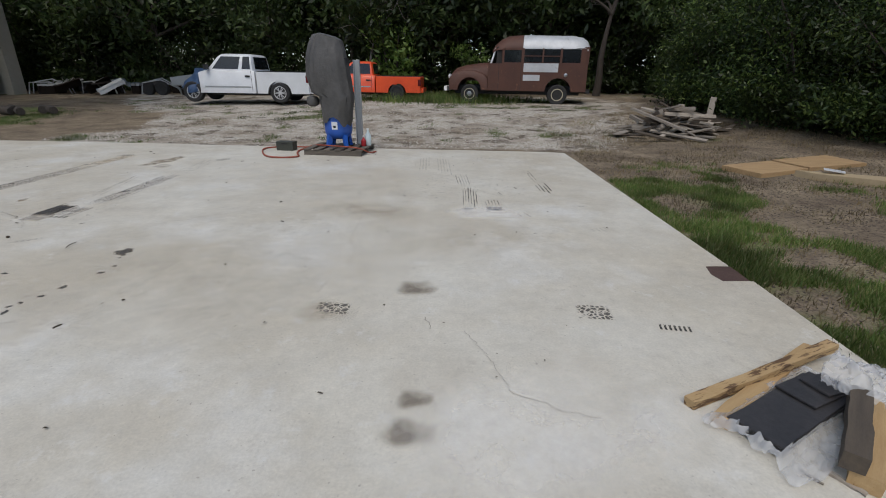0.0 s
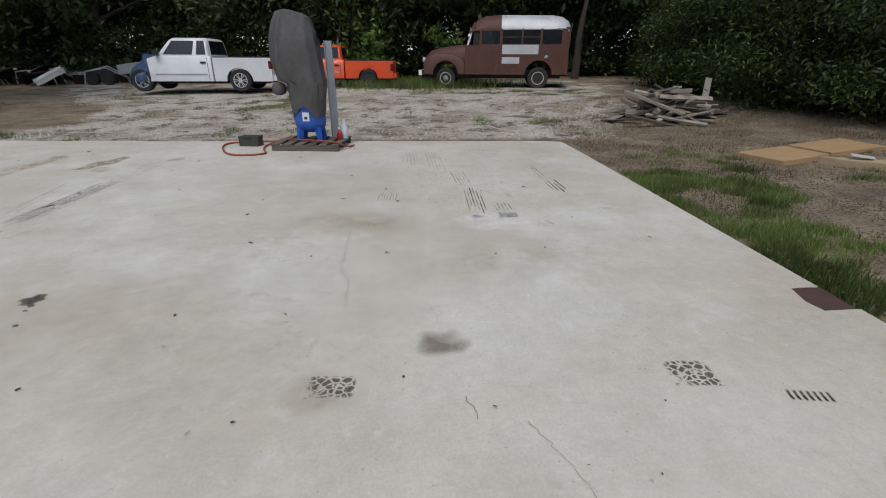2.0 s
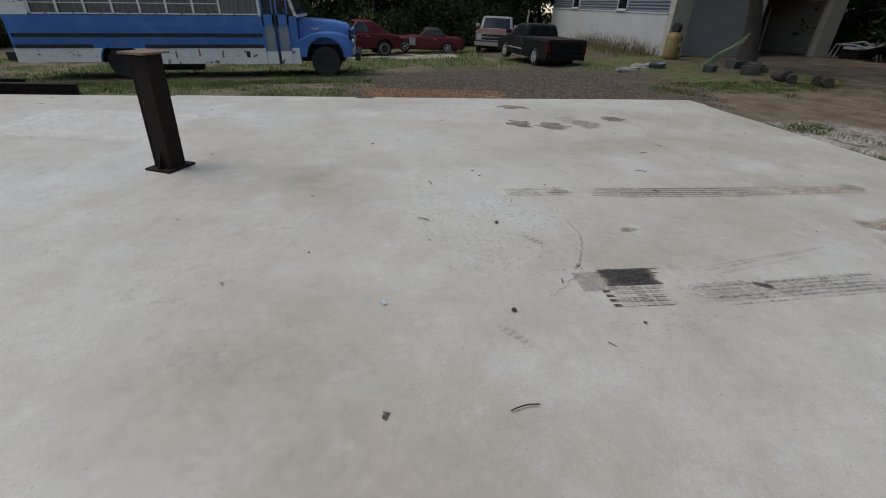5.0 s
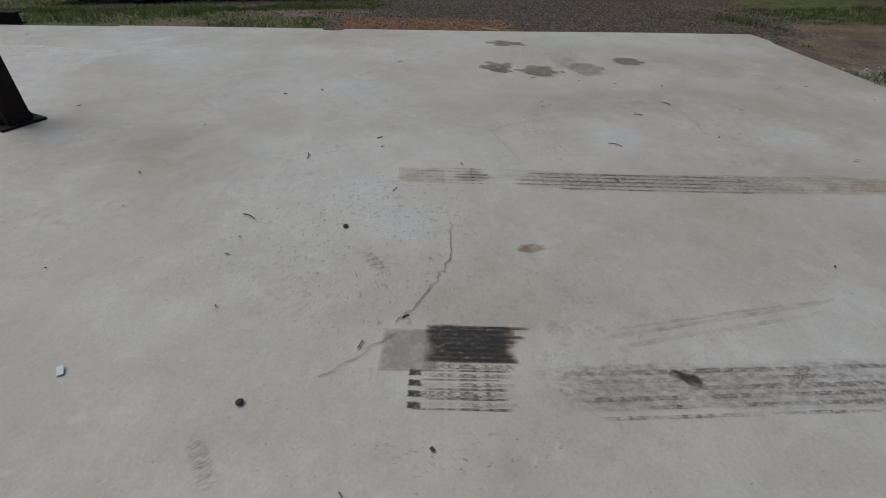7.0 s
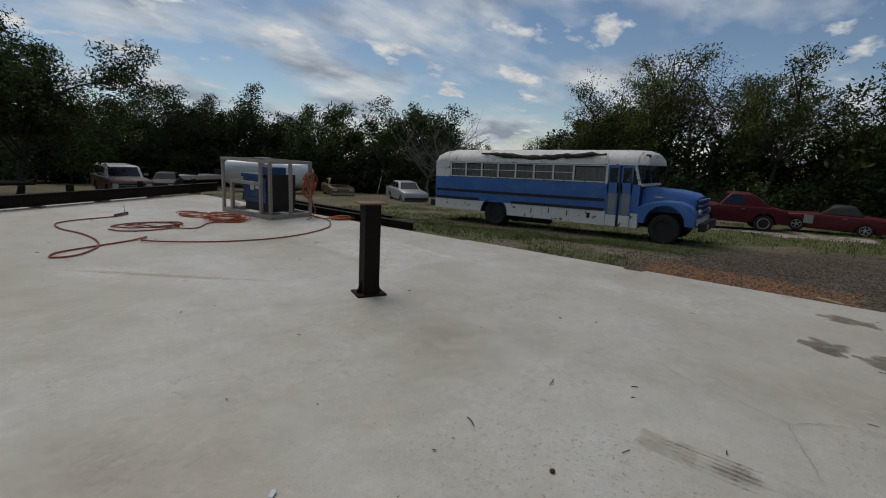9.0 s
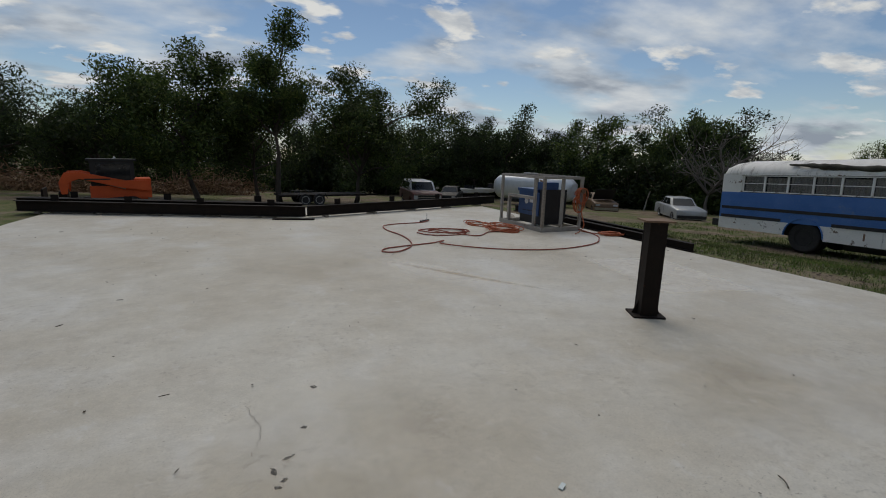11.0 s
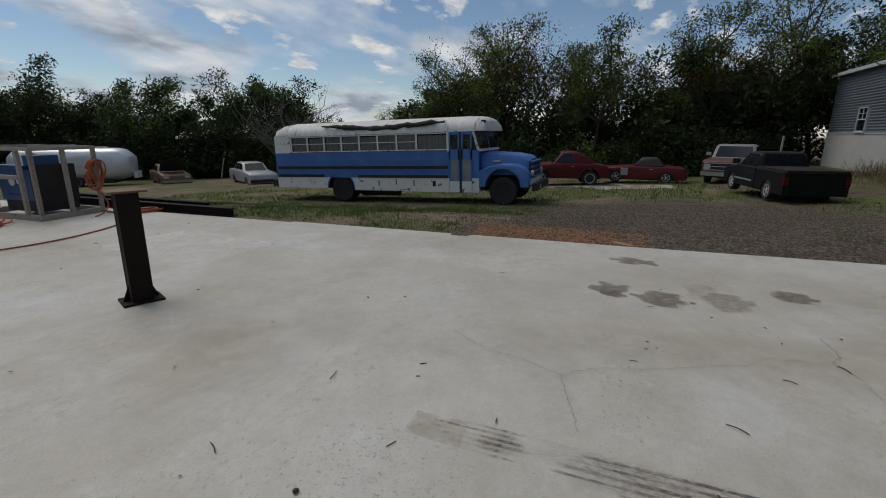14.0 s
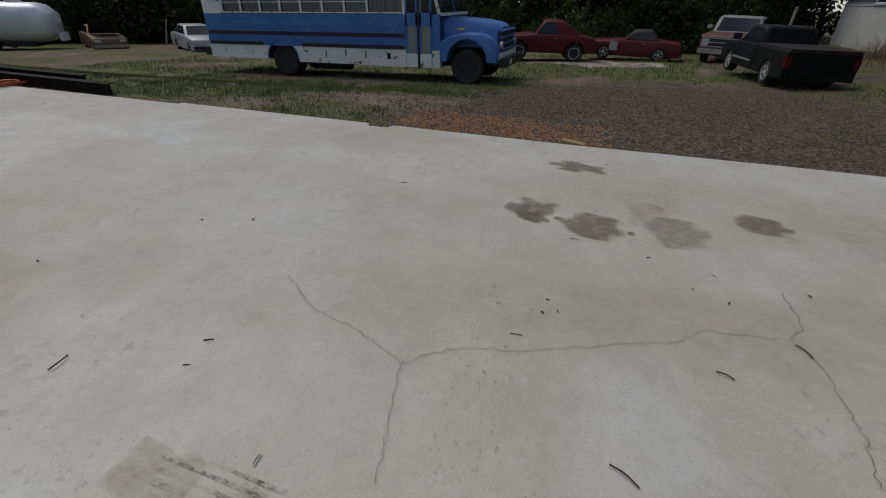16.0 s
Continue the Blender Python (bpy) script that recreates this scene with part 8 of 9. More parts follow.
# ---- marks on the slab ----
def mark_material(name, colour, cover=0.5, scale=20.0, stretch=(1, 1, 1), cells=False, soft=0.15, strength=1.0, stripes=0.0):
    """A thin film broken up by noise, thinning towards its rim."""
    m = bpy.data.materials.new(name)
    m.use_nodes = True
    nt = m.node_tree
    nt.nodes.clear()
    N, L = nt.nodes.new, nt.links.new
    out, mix, tr, b = N("ShaderNodeOutputMaterial"), N("ShaderNodeMixShader"), N("ShaderNodeBsdfTransparent"), N("ShaderNodeBsdfPrincipled")
    b.inputs["Base Color"].default_value = (*colour, 1)
    b.inputs["Roughness"].default_value = 0.75
    at, co, mp = N("ShaderNodeAttribute"), N("ShaderNodeTexCoord"), N("ShaderNodeMapping")
    at.attribute_name = "rim"
    mp.inputs["Scale"].default_value = stretch
    L(co.outputs["Object"], mp.inputs[0])
    n = N("ShaderNodeTexNoise")
    n.inputs["Scale"].default_value, n.inputs["Detail"].default_value, n.inputs["Roughness"].default_value = scale, 6, 0.7
    L(mp.outputs[0], n.inputs["Vector"])
    value = n.outputs["Fac"]
    if cells:
        v = N("ShaderNodeTexVoronoi")
        v.feature = "DISTANCE_TO_EDGE"
        v.inputs["Scale"].default_value = cells
        L(co.outputs["Object"], v.inputs["Vector"])
        g = N("ShaderNodeMath")
        g.operation = "MULTIPLY_ADD"
        g.inputs[1].default_value, g.inputs[2].default_value = 1.6, 0.28
        L(v.outputs["Distance"], g.inputs[0])
        g2 = N("ShaderNodeMath")
        g2.operation = "MULTIPLY"
        L(g.outputs[0], g2.inputs[0])
        L(value, g2.inputs[1])
        g3 = N("ShaderNodeMath")
        g3.operation = "MULTIPLY"
        g3.inputs[1].default_value = 1.9
        L(g2.outputs[0], g3.inputs[0])
        value = g3.outputs[0]
    if stripes:
        wv = N("ShaderNodeTexWave")
        wv.bands_direction = "X"
        wv.inputs["Scale"].default_value, wv.inputs["Distortion"].default_value, wv.inputs["Detail"].default_value = stripes, 0.6, 2
        L(co.outputs["Object"], wv.inputs["Vector"])
        g = N("ShaderNodeMath")
        g.operation = "MULTIPLY_ADD"
        g.inputs[1].default_value = 0.1
        L(wv.outputs["Fac"], g.inputs[0])
        g4 = N("ShaderNodeMath")
        g4.inputs[1].default_value = -0.05
        L(value, g4.inputs[0])
        L(g4.outputs[0], g.inputs[2])
        value = g.outputs[0]
    r = N("ShaderNodeMapRange")
    mid = 0.5 + (0.5 - cover) * 0.5
    r.inputs["From Min"].default_value, r.inputs["From Max"].default_value = mid - soft, mid + soft
    L(value, r.inputs["Value"])
    s = N("ShaderNodeMath")
    s.operation = "MULTIPLY"
    L(r.outputs[0], s.inputs[0])
    L(at.outputs["Fac"], s.inputs[1])
    k = N("ShaderNodeMath")
    k.operation = "MULTIPLY"
    k.inputs[1].default_value = strength
    L(s.outputs[0], k.inputs[0])
    L(k.outputs[0], mix.inputs[0])
    L(tr.outputs[0], mix.inputs[1])
    L(b.outputs[0], mix.inputs[2])
    L(mix.outputs[0], out.inputs[0])
    return m


LAYER = [0.0]


def stain(name, x, y, lx, ly, turn, mat, label, edge=0.3, blob=True, category="stain", uneven=0.35):
    """A flat film a few millimetres over the slab. edge: share of its half size over which it thins out."""
    LAYER[0] = (LAYER[0] + 0.00035) % 0.004
    n = 14
    verts, rim, faces = [], [], []
    seed = x * 3.1 + y * 1.7
    for j in range(n + 1):
        for i in range(n + 1):
            u, v = 2 * i / n - 1, 2 * j / n - 1
            verts.append((u * lx / 2, v * ly / 2, 0.0))
            d = math.hypot(u, v) if blob else max(abs(u), abs(v))
            d += uneven * noise.noise(Vector((u * 1.6 + seed, v * 1.6, seed)))
            rim.append(smooth01((1.0 - d) / max(edge, 0.02)))
    for j in range(n):
        for i in range(n):
            a = j * (n + 1) + i
            faces.append((a, a + 1, a + n + 2, a + n + 1))
    me = bpy.data.meshes.new(name)
    me.from_pydata(verts, [], faces)
    at = me.attributes.new("rim", "FLOAT", "POINT")
    at.data.foreach_set("value", rim)
    me.materials.append(mat)
    ob = new(name, me)
    ob.matrix_basis = pose(x, y, 0.0022 + LAYER[0], 0, 0, turn)
    ob.visible_shadow = False
    return tagged(ob, label, category, "marks on the slab", "structure" if lx * ly > 0.9 else "")


T = {
    "flake": mark_material("flaked_concrete", (0.27, 0.24, 0.205), 0.24, 26, (1.5, 0.8, 1), soft=0.06, strength=0.6),
    "line_black": mark_material("black_rubber_line", (0.02, 0.02, 0.022), 0.78, 60, (1, 0.35, 1), soft=0.15, strength=0.95),
    "line_dark": mark_material("dark_rubber_line", (0.046, 0.043, 0.054), 0.6, 60, (1, 0.5, 1), soft=0.12, strength=0.9),
    "line_mid": mark_material("grey_rubber_line", (0.075, 0.071, 0.083), 0.48, 55, (1, 0.55, 1), soft=0.11, strength=0.85),
    "line_faint": mark_material("faint_rubber_line", (0.16, 0.155, 0.15), 0.4, 40, (1, 0.4, 1), soft=0.2, strength=0.5),
    "rubber_dense": mark_material("black_rubber_film", (0.022, 0.022, 0.024), 0.76, 38, (1.6, 0.7, 1), soft=0.14, strength=0.92),
    "rubber_film": mark_material("thin_rubber_film", (0.15, 0.145, 0.155), 0.42, 30, (1.4, 0.7, 1), soft=0.16, strength=0.6),
    "damp_mid": mark_material("grey_damp_patch", (0.25, 0.23, 0.205), 0.85, 9, soft=0.25, strength=0.6),
    "soil_dark": mark_material("dark_soil_stain", (0.2, 0.155, 0.105), 0.66, 8, soft=0.16, strength=0.7),
    "rubber": mark_material("burnt_rubber", (0.062, 0.058, 0.066), 0.46, 55, (2.4, 0.8, 1), soft=0.13, strength=0.72, stripes=7),
    "rubber_faint": mark_material("faint_rubber", (0.13, 0.125, 0.12), 0.38, 50, (2.4, 0.8, 1), soft=0.14, strength=0.55, stripes=7),
    "tread": mark_material("tread_print", (0.05, 0.048, 0.046), 0.62, 30, (1, 1, 1), 26.0, soft=0.08, strength=0.8),
    "damp": mark_material("damp_stain", (0.14, 0.12, 0.10), 0.85, 9, soft=0.25, strength=0.78),
    "damp_soft": mark_material("soft_grime", (0.32, 0.285, 0.235), 0.55, 5, soft=0.22, strength=0.5),
    "grime": mark_material("scuffed_grime", (0.25, 0.225, 0.19), 0.22, 18, (1, 1.6, 1), soft=0.07, strength=0.55),
    "tar": mark_material("black_spatter", (0.03, 0.03, 0.032), 0.12, 30, soft=0.03, strength=0.95),
    "pale": mark_material("pale_new_concrete", (0.72, 0.725, 0.72), 0.7, 3, soft=0.3, strength=0.55),
    "brown": mark_material("brown_soil_stain", (0.33, 0.27, 0.19), 0.62, 6, soft=0.16, strength=0.6),
    "cloud": mark_material("faint_grime_cloud", (0.36, 0.33, 0.275), 0.5, 1.8, soft=0.3, strength=0.38),
}


def stripe_mesh(length, width, rng, ragged, thin):
    """One rubbed line along y with frayed ends and sides that waver."""
    n, verts, rim, faces = max(10, int(length / 0.035)), [], [], []
    a, b = rng.uniform(0, ragged), length - rng.uniform(0, ragged)
    seed = rng.uniform(0, 50)
    for j in range(n + 1):
        v = a + (b - a) * j / n
        end = smooth01(min(v - a, b - v) / max(0.02, 0.3 * ragged) + 0.15)
        body = 1 - thin * smooth01(0.5 + 1.6 * noise.noise(Vector((v * 5.0, seed, 0))))
        h = width / 2 * (0.8 + 0.35 * noise.noise(Vector((v * 9.0, seed, 3.0))))
        off = 0.1 * width * noise.noise(Vector((v * 4.0, seed, 7.0)))
        for u, k in ((-1, 0.0), (-0.62, 1.0), (0, 0.85), (0.62, 1.0), (1, 0.0)):
            verts.append((off + u * h, v, 0.0))
            rim.append(end * body * k)
    for j in range(n):
        for i in range(4):
            q = j * 5 + i
            faces.append((q, q + 1, q + 6, q + 5))
    me = bpy.data.meshes.new("stripe")
    me.from_pydata(verts, [], faces)
    me.attributes.new("rim", "FLOAT", "POINT").data.foreach_set("value", rim)
    return me


def striped(x, y, length, width, turn, count, mat, label, fill=0.6, ragged=0.1, thin=0.5):
    """A tyre mark that begins at x, y and runs north: one rubbed line for each rib of the tread."""
    LAYER[0] = (LAYER[0] + 0.00035) % 0.004
    rng = random.Random(int(x * 977 + y * 131))
    g = thing("tyre_mark", pose(x, y, 0.0022 + LAYER[0], 0, 0, turn), label, "tyre mark", "marks on the slab")
    pitch = width / count
    for k in range(count):
        me = stripe_mesh(length, pitch * fill * rng.uniform(0.75, 1.15), rng, ragged, thin)
        me.materials.append(T[mat])
        o = new("stripe", me)
        o.parent = g
        o.matrix_basis = pose(-width / 2 + pitch * (k + 0.5), 0, 0.0001 * k)
        o.visible_shadow = False
    return g


def build_marks():
    tm = "tyre_mark"
    # two long tracks that run north
    stain("damp_patch", -5.5, 4.66, 0.22, 0.34, 0, T["damp_soft"], "grey square patch before a tyre mark", 0.1, False)
    striped(-5.5, 4.5, 0.75, 0.26, 0, 6, "line_mid", "grey tyre mark beginning with a dark smear", 0.75, 0.2, 0.8)
    stain(tm, -5.5, 5.03, 0.25, 0.34, 0, T["rubber"], "dark rubber smear within a tyre mark", 0.8, uneven=0.6)
    striped(-5.455, 5.28, 1.75, 0.27, 0, 5, "line_dark", "long striped grey tyre mark", 0.62, 0.35, 0.55)
    striped(-5.46, 6.5, 2.0, 0.27, 1.2, 6, "line_faint", "long faint grey tyre mark", 0.9, 0.5, 0.8)
    stain(tm, -5.48, 6.4, 0.27, 2.4, 0, T["rubber_film"], "grey film of a long tyre mark", 0.35, False)
    stain("soil_stain", -5.5, 7.9, 0.3, 1.2, 1, T["brown"], "brown dust in a tyre mark", 0.6, False)
    stain(tm, -5.56, 8.36, 0.28, 0.35, 5, T["rubber"], "dark end of a tyre mark", 0.5)
    stain("damp_patch", -3.9, 4.67, 0.235, 0.25, 0, T["damp_mid"], "grey square patch before a tyre burn", 0.08, False, uneven=0.1)
    striped(-3.935, 4.70, 0.52, 0.215, 0, 8, "line_black", "dense black tyre burn with a frayed end", 1.05, 0.14, 0.3)
    stain(tm, -3.935, 4.93, 0.22, 0.4, 0, T["rubber_dense"], "dense black rubber of a tyre burn", 0.2, False, uneven=0.2)
    striped(-3.7, 4.68, 0.43, 0.225, 0, 5, "line_dark", "ribbed grey tyre print", 0.35, 0.06, 0.4)
    striped(-3.72, 4.68, 0.43, 0.225, 0, 5, "line_mid", "ribbed grey tyre print", 0.9, 0.05, 0.75)
    for k in range(4):
        stain(tm, -3.78 + 0.052 * k, 4.70, 0.035, 0.06, 0, T["rubber_dense"], "black end of a tread rib", 0.4, False, uneven=0.3)
    striped(-3.67, 5.2, 1.6, 0.25, 3.2, 6, "line_mid", "long striped grey tyre mark", 0.75, 0.3, 0.75)
    striped(-3.74, 6.4, 1.9, 0.25, 3.0, 6, "line_faint", "long faint grey tyre mark", 0.85, 0.5, 0.75)
    stain(tm, -3.74, 6.0, 0.25, 1.7, 3.2, T["rubber_film"], "grey film of a long tyre mark", 0.3, False)
    stain(tm, -3.77, 5.81, 0.07, 0.15, -25, T["rubber_dense"], "black blot within a tyre mark", 0.5, uneven=0.5)
    stain(tm, -3.79, 6.28, 0.05, 0.2, 40, T["rubber"], "short dark scuff across a tyre mark", 0.5)
    stain(tm, -3.7, 8.2, 0.26, 0.35, 10, T["rubber"], "dark end of a tyre mark", 0.5)
    stain("soil_stain", -4.6, 7.95, 0.45, 0.95, -8, T["soil_dark"], "brown soil stain by the slab's north edge", 0.25, uneven=0.7)
    stain("soil_stain", -4.35, 7.5, 0.35, 0.4, 30, T["damp_soft"], "soft grey grime patch on the slab", 0.4)
    stain("soil_stain", -4.65, 5.3, 0.09, 0.2, 12, T["soil_dark"], "small brown spot on the slab", 0.5, uneven=0.6)
    for x, y, a in ((-4.5, 4.35, -30), (-4.44, 4.42, -24), (-4.4, 4.5, -20)):
        striped(x, y, 0.24, 0.07, a - 40, 3, "line_mid", "bundle of fine curved scuffs", 0.3, 0.12, 0.7)
    for x, y, n, w, a in ((-3.91, 5.34, 2, 0.12, 12.8), (-4.02, 5.5, 1, 0.05, 11.5)):
        striped(x, y, 1.7, w, a, n, "line_faint", "faint long scuff drifting off a tyre mark", 0.5, 0.5, 0.6)
    stain("scuffed_area", -5.1, 4.55, 0.9, 1.3, 10, T["flake"], "flaked and scratched patch of the slab", 0.7, uneven=0.6)
    stain("scuffed_area", -3.45, 4.9, 0.3, 1.0, 0, T["flake"], "flaked patch beside a tyre mark", 0.7, uneven=0.6)
    stain("scuffed_area", -9.2, 5.9, 0.9, 3.6, 0, T["flake"], "flaked patch near the slab's edge", 0.7, uneven=0.6)
    # north-east skid marks
    for x, y, lx, ly, a, k, n in ((0.62, 5.47, 0.2, 1.06, 0.5, "line_black", 6), (0.56, 6.5, 0.2, 1.0, 5, "line_mid", 5), (0.25, 7.3, 0.24, 1.6, 4, "line_faint", 5), (0.89, 5.6, 0.19, 0.28, 3, "line_dark", 5),
                                  (-0.335, 5.93, 0.22, 0.42, 0, "line_mid", 7), (-0.4, 5.13, 0.22, 0.16, 0, "line_mid", 6), (1.66, 6.2, 0.2, 0.75, 3, "line_black", 4), (1.6, 6.9, 0.1, 0.9, 3, "line_mid", 2), (1.22, 5.12, 0.18, 0.2, 20, "line_mid", 4), (1.05, 6.0, 0.06, 0.3, 15, "line_dark", 2),
                                  (1.94, 4.7, 0.2, 0.16, 15, "line_faint", 4), (1.99, 5.62, 0.12, 0.12, 30, "line_mid", 3), (0.9, 8.8, 0.3, 0.25, 0, "line_faint", 4), (-0.1, 7.6, 0.2, 1.4, 4, "line_faint", 4)):
        striped(x, y, ly, lx, a, n, k, "black skid mark of fine stripes", 0.5, 0.3 * ly, 0.55)
    stain(tm, 0.585, 5.42, 0.13, 0.1, 0, T["rubber_dense"], "black blot at the end of a skid mark", 0.3, uneven=0.3)
    stain(tm, 0.9, 5.46, 0.19, 0.16, 0, T["line_dark"], "dark square end of a skid mark", 0.2, False, uneven=0.3)
    stain(tm, 0.9, 5.42, 0.19, 0.06, 0, T["rubber_dense"], "black edge of a skid mark", 0.3, False, uneven=0.3)
    for x, y, a in ((0.3, 5.5, 70), (0.1, 5.25, 62), (-0.05, 5.6, 80)):
        striped(x, y, 0.7, 0.05, a, 2, "line_faint", "fine curved scuff on the slab", 0.3, 0.3, 0.7)
    stain("scuffed_area", 0.5, 6.4, 2.6, 2.6, 0, T["grime"], "scuffed grey area of the slab", 0.6)
    stain("scuffed_area", -0.55, 5.3, 1.3, 1.0, 0, T["damp_soft"], "soft grey grime on the slab", 0.8)
    stain("pale_patch", 0.8, 5.3, 1.0, 0.7, 0, T["pale"], "pale patch of worn concrete", 0.6)
    # prints and damp spots by the start
    for x, y, lx, ly, a in ((1.4, 3.0, 0.24, 0.2, 0), (-0.32, 2.93, 0.22, 0.16, 0)):
        stain("tread_print", x, y, lx, ly, a, T["tread"], "black tyre tread print", 0.15, False, uneven=0.2)
    for k in range(7):
        stain("tread_print", 1.775 + 0.028 * k, 2.835 - 0.004 * k, 0.016, 0.075, -12, T["line_black"], "short black dash of a tread print", 0.35, False, uneven=0.25)
    for x, y, r in ((0.2, 3.27, 0.3), (0.31, 2.06, 0.2), (0.3, 1.84, 0.24), (-0.36, 2.9, 0.4)):
        stain("damp_spot", x, y, r * 1.1, r, 0, T["damp"] if r < 0.4 else T["damp_soft"], "round grey damp spot", 0.75)
    stain("pale_patch", 0.9, 1.9, 1.8, 1.1, 20, T["pale"], "pale bluish worn concrete", 0.8)
    # black spatter
    stain("tar_spatter", -2.36, 3.82, 0.42, 0.36, 0, T["tar"], "black tar spatter on the slab", 0.9, uneven=0.5)
    stain("tar_spatter", -2.36, 3.8, 0.19, 0.16, 0, T["rubber_dense"], "solid black tar blot on the slab", 0.4, uneven=0.6)
    rng = random.Random(3)
    for x, y in ((-2.21, 3.49), (-2.22, 3.36), (-2.38, 2.85), (-2.33, 2.95), (-2.36, 2.72), (-2.54, 2.35), (-2.64, 1.86), (-2.41, 2.8), (-2.29, 3.66), (-2.92, 3.29), (-2.3, 3.1), (-2.3, 3.72), (-2.44, 2.62)):
        stain("tar_spot", x, y, rng.uniform(0.03, 0.08), rng.uniform(0.025, 0.05), rng.uniform(0, 180), T["rubber_dense"], "small black tar spot", 0.4, uneven=0.8)
    # oil-dark damp blots near the west edge
    for x, y, lx, ly in ((-8.36, 5.45, 0.48, 0.4), (-8.2, 5.48, 0.26, 0.26), (-8.22, 5.95, 0.46, 0.5), (-8.34, 6.54, 0.54, 0.5), (-8.76, 7.17, 0.36, 0.46), (-8.62, 6.35, 0.6, 0.4), (-9.6, 5.7, 0.35, 0.6), (-8.25, 5.68, 0.08, 0.08), (-8.2, 6.22, 0.07, 0.07)):
        stain("damp_blot", x, y, lx, ly, rng.uniform(-20, 20), T["damp"] if lx < 0.5 else T["damp_mid"] if lx < 0.55 else T["damp_soft"], "dark damp blot with a crisp rim", 0.28, uneven=0.6)
    stain("pale_patch", -8.0, -0.2, 1.5, 2.2, -8, T["pale"], "pale square of newer concrete", 0.1, False, uneven=0.06)
    stain("pale_patch", -9.0, 4.2, 2.0, 3.6, 0, T["pale"], "pale worn concrete near the edge", 0.8)
    stain("pale_patch", -4.6, -1.2, 1.2, 3.4, 30, T["pale"], "pale worn concrete streak", 0.8)
    stain("soil_stain", -4.9, -0.9, 0.18, 3.0, 38, T["brown"], "brown drag streak over the slab", 0.7)
    for x, y, lx, ly, a in ((-4.7, 4.3, 2.2, 2.0, 0), (-3.4, 1.4, 0.5, 0.5, 0), (-2.6, 0.6, 0.9, 0.5, 10), (-6.5, 5.6, 2.4, 0.5, 5), (-8.7, 5.0, 0.9, 1.6, 0), (-1.5, -5.2, 1.6, 0.35, 5)):
        stain("scuffed_area", x, y, lx, ly, a, T["grime"], "scuffed grey patch of the slab", 0.7)
    for x, y, lx, ly, a in ((-7.1, 6.3, 0.9, 4.0, 8), (-1.5, 3.4, 2.6, 2.0, 0), (0.2, 4.4, 2.0, 1.4, 10), (-3.2, 2.6, 2.2, 1.6, 0), (-6.0, 2.8, 2.0, 1.5, 0), (-3.0, -2.0, 3.0, 2.0, 0), (-7.0, -1.8, 1.5, 2.0, 0), (-8.9, 7.9, 1.6, 1.6, 0), (-1.5, 6.5, 2.5, 2.2, 0)):
        stain("grime_cloud", x, y, lx * 1.3, ly * 1.3, a, T["cloud"], "broad faint grimy cloud on the slab", 0.95)
    for x, y in ((-3.4, 4.0), (-4.5, 4.45)):
        stain("scuff", x, y, 0.3, 0.1, 35, T["rubber_faint"], "curved grey scuff on the slab", 0.7)


build_marks()


def crack(pts, width, label="thin crack wandering through the concrete"):
    rng = random.Random(int(pts[0][0] * 100))
    line = []
    for (x0, y0), (x1, y1) in zip(pts, pts[1:]):
        n = max(2, int(math.hypot(x1 - x0, y1 - y0) / 0.03))
        for k in range(n):
            t = k / n
            line.append((x0 + (x1 - x0) * t + rng.uniform(-0.014, 0.014), y0 + (y1 - y0) * t + rng.uniform(-0.014, 0.014)))
    line.append(pts[-1])
    bm = bmesh.new()
    prev = None
    for i, (x, y) in enumerate(line):
        a, b = line[max(i - 1, 0)], line[min(i + 1, len(line) - 1)]
        dx, dy = b[0] - a[0], b[1] - a[1]
        q = math.hypot(dx, dy) or 1
        w = width * rng.uniform(0.4, 1.0) / 2
        row = [bm.verts.new((x - dy / q * w, y + dx / q * w, 0.0071)), bm.verts.new((x + dy / q * w, y - dx / q * w, 0.0071))]
        if prev:
            bm.faces.new((prev[0], prev[1], row[1], row[0]))
        prev = row
    solo("crack", bm, M["crack"], Matrix(), label, "crack", "cracks in the slab")


M["crack"] = surface("crack_shadow", (0.2, 0.18, 0.15), (0.3, 0.27, 0.23), 30, 0.9)
for pts, w in (([(-6.75, 4.29), (-6.54, 4.59), (-6.45, 4.95), (-6.34, 5.22), (-6.54, 5.44), (-6.64, 5.75), (-6.84, 6.13), (-6.99, 6.45), (-7.15, 6.58), (-7.23, 7.01), (-7.15, 7.08)], 0.004), ([(-7.15, 7.08), (-6.63, 7.12), (-6.39, 7.08)], 0.005), ([(-6.34, 5.22), (-6.15, 5.28), (-5.75, 5.39)], 0.0035),
               ([(-7.72, 7.07), (-7.4, 7.1), (-7.23, 7.01)], 0.005), ([(0.54, 2.7), (0.7, 2.4), (0.78, 2.14), (1.02, 2.01), (1.17, 1.98)], 0.003), ([(-0.6, 5.5), (-0.58, 5.17), (-0.51, 4.23), (-0.42, 4.03), (-0.38, 3.65)], 0.004), ([(-4.04, 4.6), (-4.2, 4.7), (-4.34, 4.78), (-4.5, 4.83), (-4.63, 4.86), (-4.78, 4.86), (-4.89, 4.85)], 0.006), ([(-3.74, 4.31), (-3.83, 4.42), (-3.92, 4.52), (-3.99, 4.6)], 0.005),
               ([(-2.2, 2.0), (-2.3, 2.3), (-2.25, 2.55)], 0.004), ([(0.34, 2.7), (0.3, 2.85)], 0.006)):
    crack(pts, w)


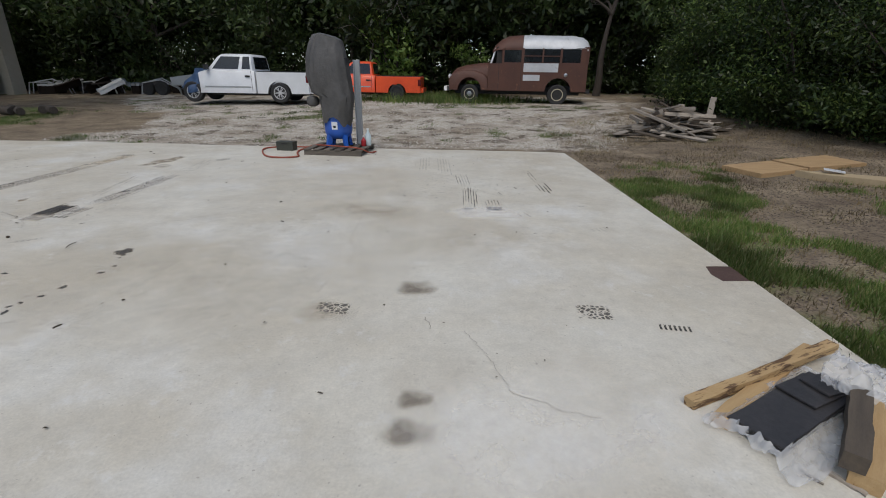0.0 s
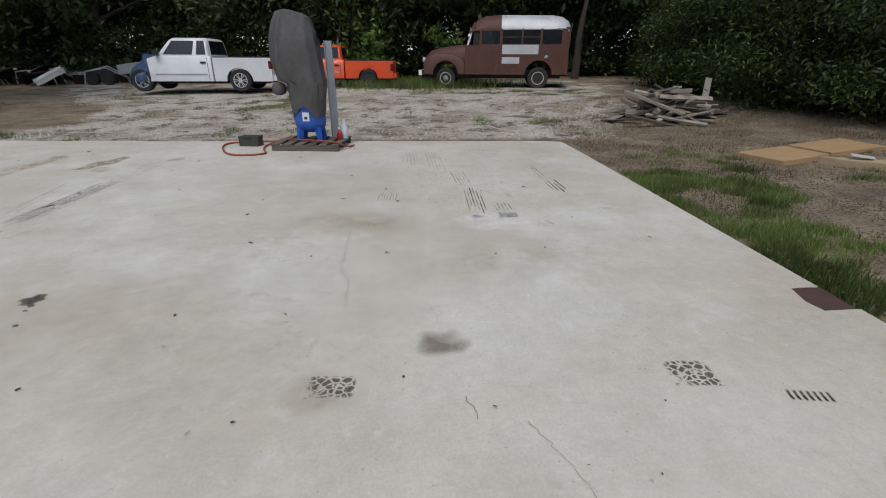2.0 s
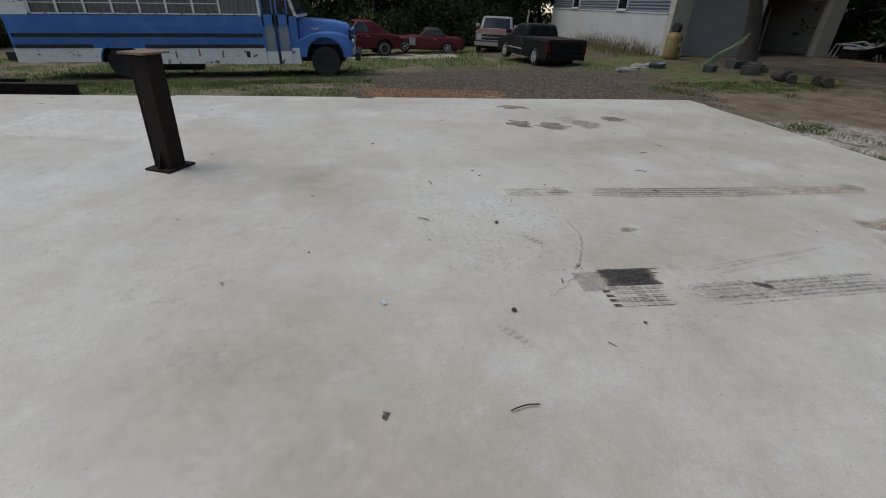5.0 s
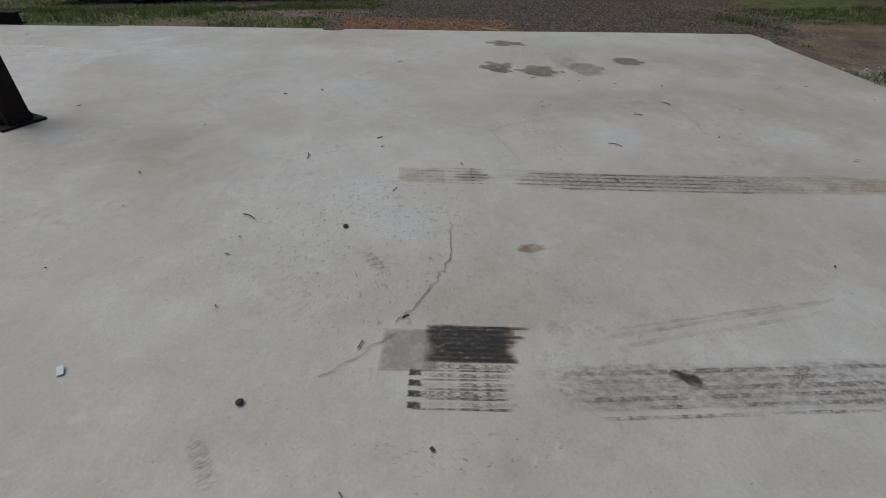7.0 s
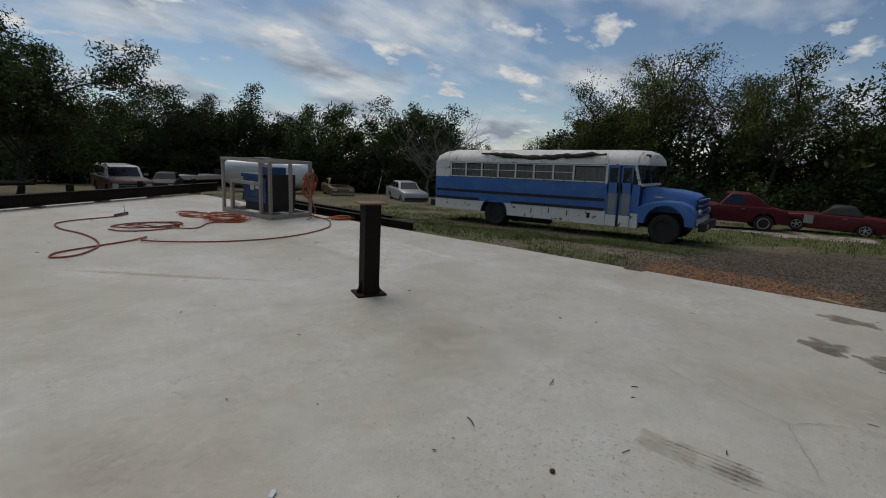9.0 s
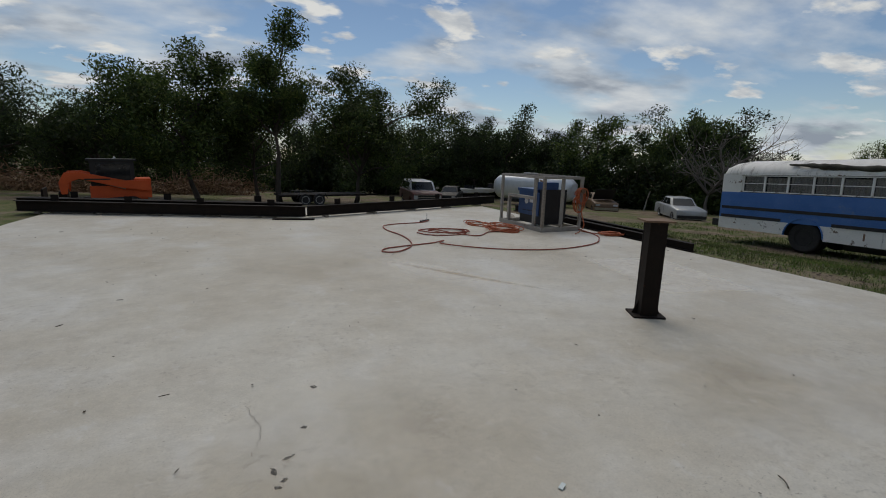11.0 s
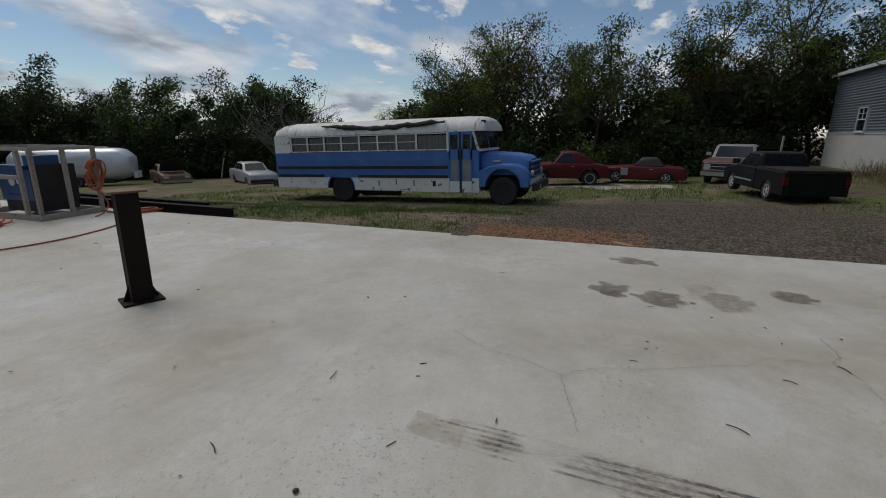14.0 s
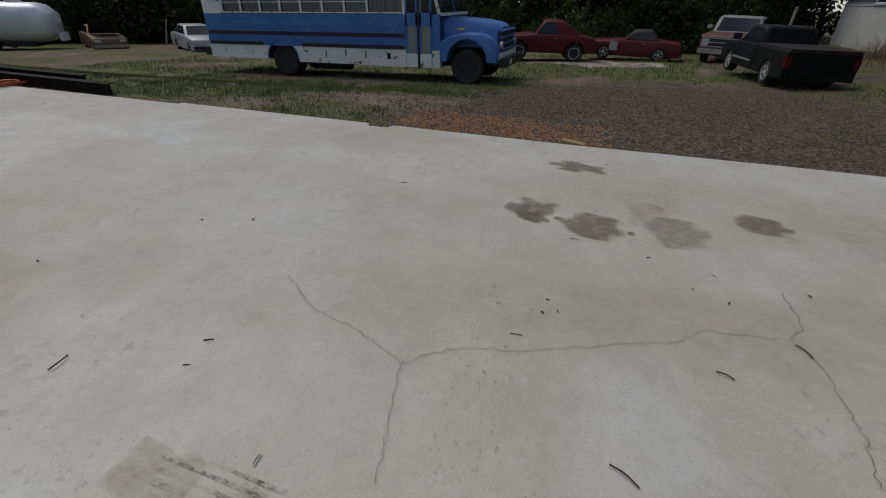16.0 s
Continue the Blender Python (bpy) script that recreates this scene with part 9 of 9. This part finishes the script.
def build_litter():
    """Twigs, leaf bits and grit lying about on the slab."""
    rng = random.Random(77)
    bm = bmesh.new()
    for _ in range(240):
        x, y = rng.uniform(-9.8, 2.2), rng.uniform(-6, 9.4)
        a, L, w = rng.uniform(0, 6.28), rng.uniform(0.008, 0.035), rng.uniform(0.0015, 0.004)
        if rng.random() < 0.5:
            L, w = rng.uniform(0.004, 0.011), rng.uniform(0.003, 0.008)
        c, s = math.cos(a), math.sin(a)
        h = rng.uniform(0.003, 0.008)
        vs = [bm.verts.new((x + c * u * L - s * v * w, y + s * u * L + c * v * w, 0.0065 + h * k)) for u, v, k in ((-1, -1, 0), (1, -1, 0.3), (1, 1, 1), (-1, 1, 1))]
        bm.faces.new(vs)
        top = bm.verts.new((x, y, 0.0065 + h * 1.5))
        for i in range(4):
            bm.faces.new((vs[i], vs[(i + 1) % 4], top))
    solo("slab_litter", bm, M["litter"], Matrix(), "scattered twigs, leaf bits and grit", "litter", kind="stuff")
    for x, y, a, L in ((-6.1, 6.21, 60, 0.06), (-6.81, 6.64, 70, 0.04), (-7.15, 7.04, 30, 0.05), (-4.9, 3.65, 60, 0.05), (-2.9, 3.9, 100, 0.07), (-5.75, 3.8, 10, 0.05)):
        bm = bmesh.new()
        tube(bm, curve_path([(-L, 0, 0.006), (0, L * 0.12, 0.01), (L, 0, 0.006)]), 0.0035, 5)
        solo("twig", bm, M["litter"], pose(x, y, 0.004, 0, 0, a), "small dark twig on the slab", "twig")
    bm = boxed(-0.022, 0.022, -0.012, 0.012, 0, 0.006)
    solo("paper_scrap", bm, M["clear_plastic"], pose(-3.75, 3.3, 0.006, 0, 8, 30), "small crumpled scrap of grey film", "scrap", bevel=0.003)
    bm = bmesh.new()
    lathe(bm, [(0.014, 0), (0.016, 0.008), (0.01, 0.014)], 8, "Z")
    solo("pebble", bm, M["litter"], pose(-3.62, 4.05, 0.005), "dark pebble on the slab", "pebble")
    bm = bmesh.new()
    lathe(bm, [(0.014, 0), (0.016, 0.008), (0.01, 0.014)], 8, "Z")
    solo("pebble", bm, M["litter"], pose(-4.82, 4.24, 0.005), "dark pebble on the slab", "pebble")


M["litter"] = surface("dead_leaf_litter", (0.035, 0.028, 0.02), (0.09, 0.07, 0.045), 8, 0.9)
build_litter()
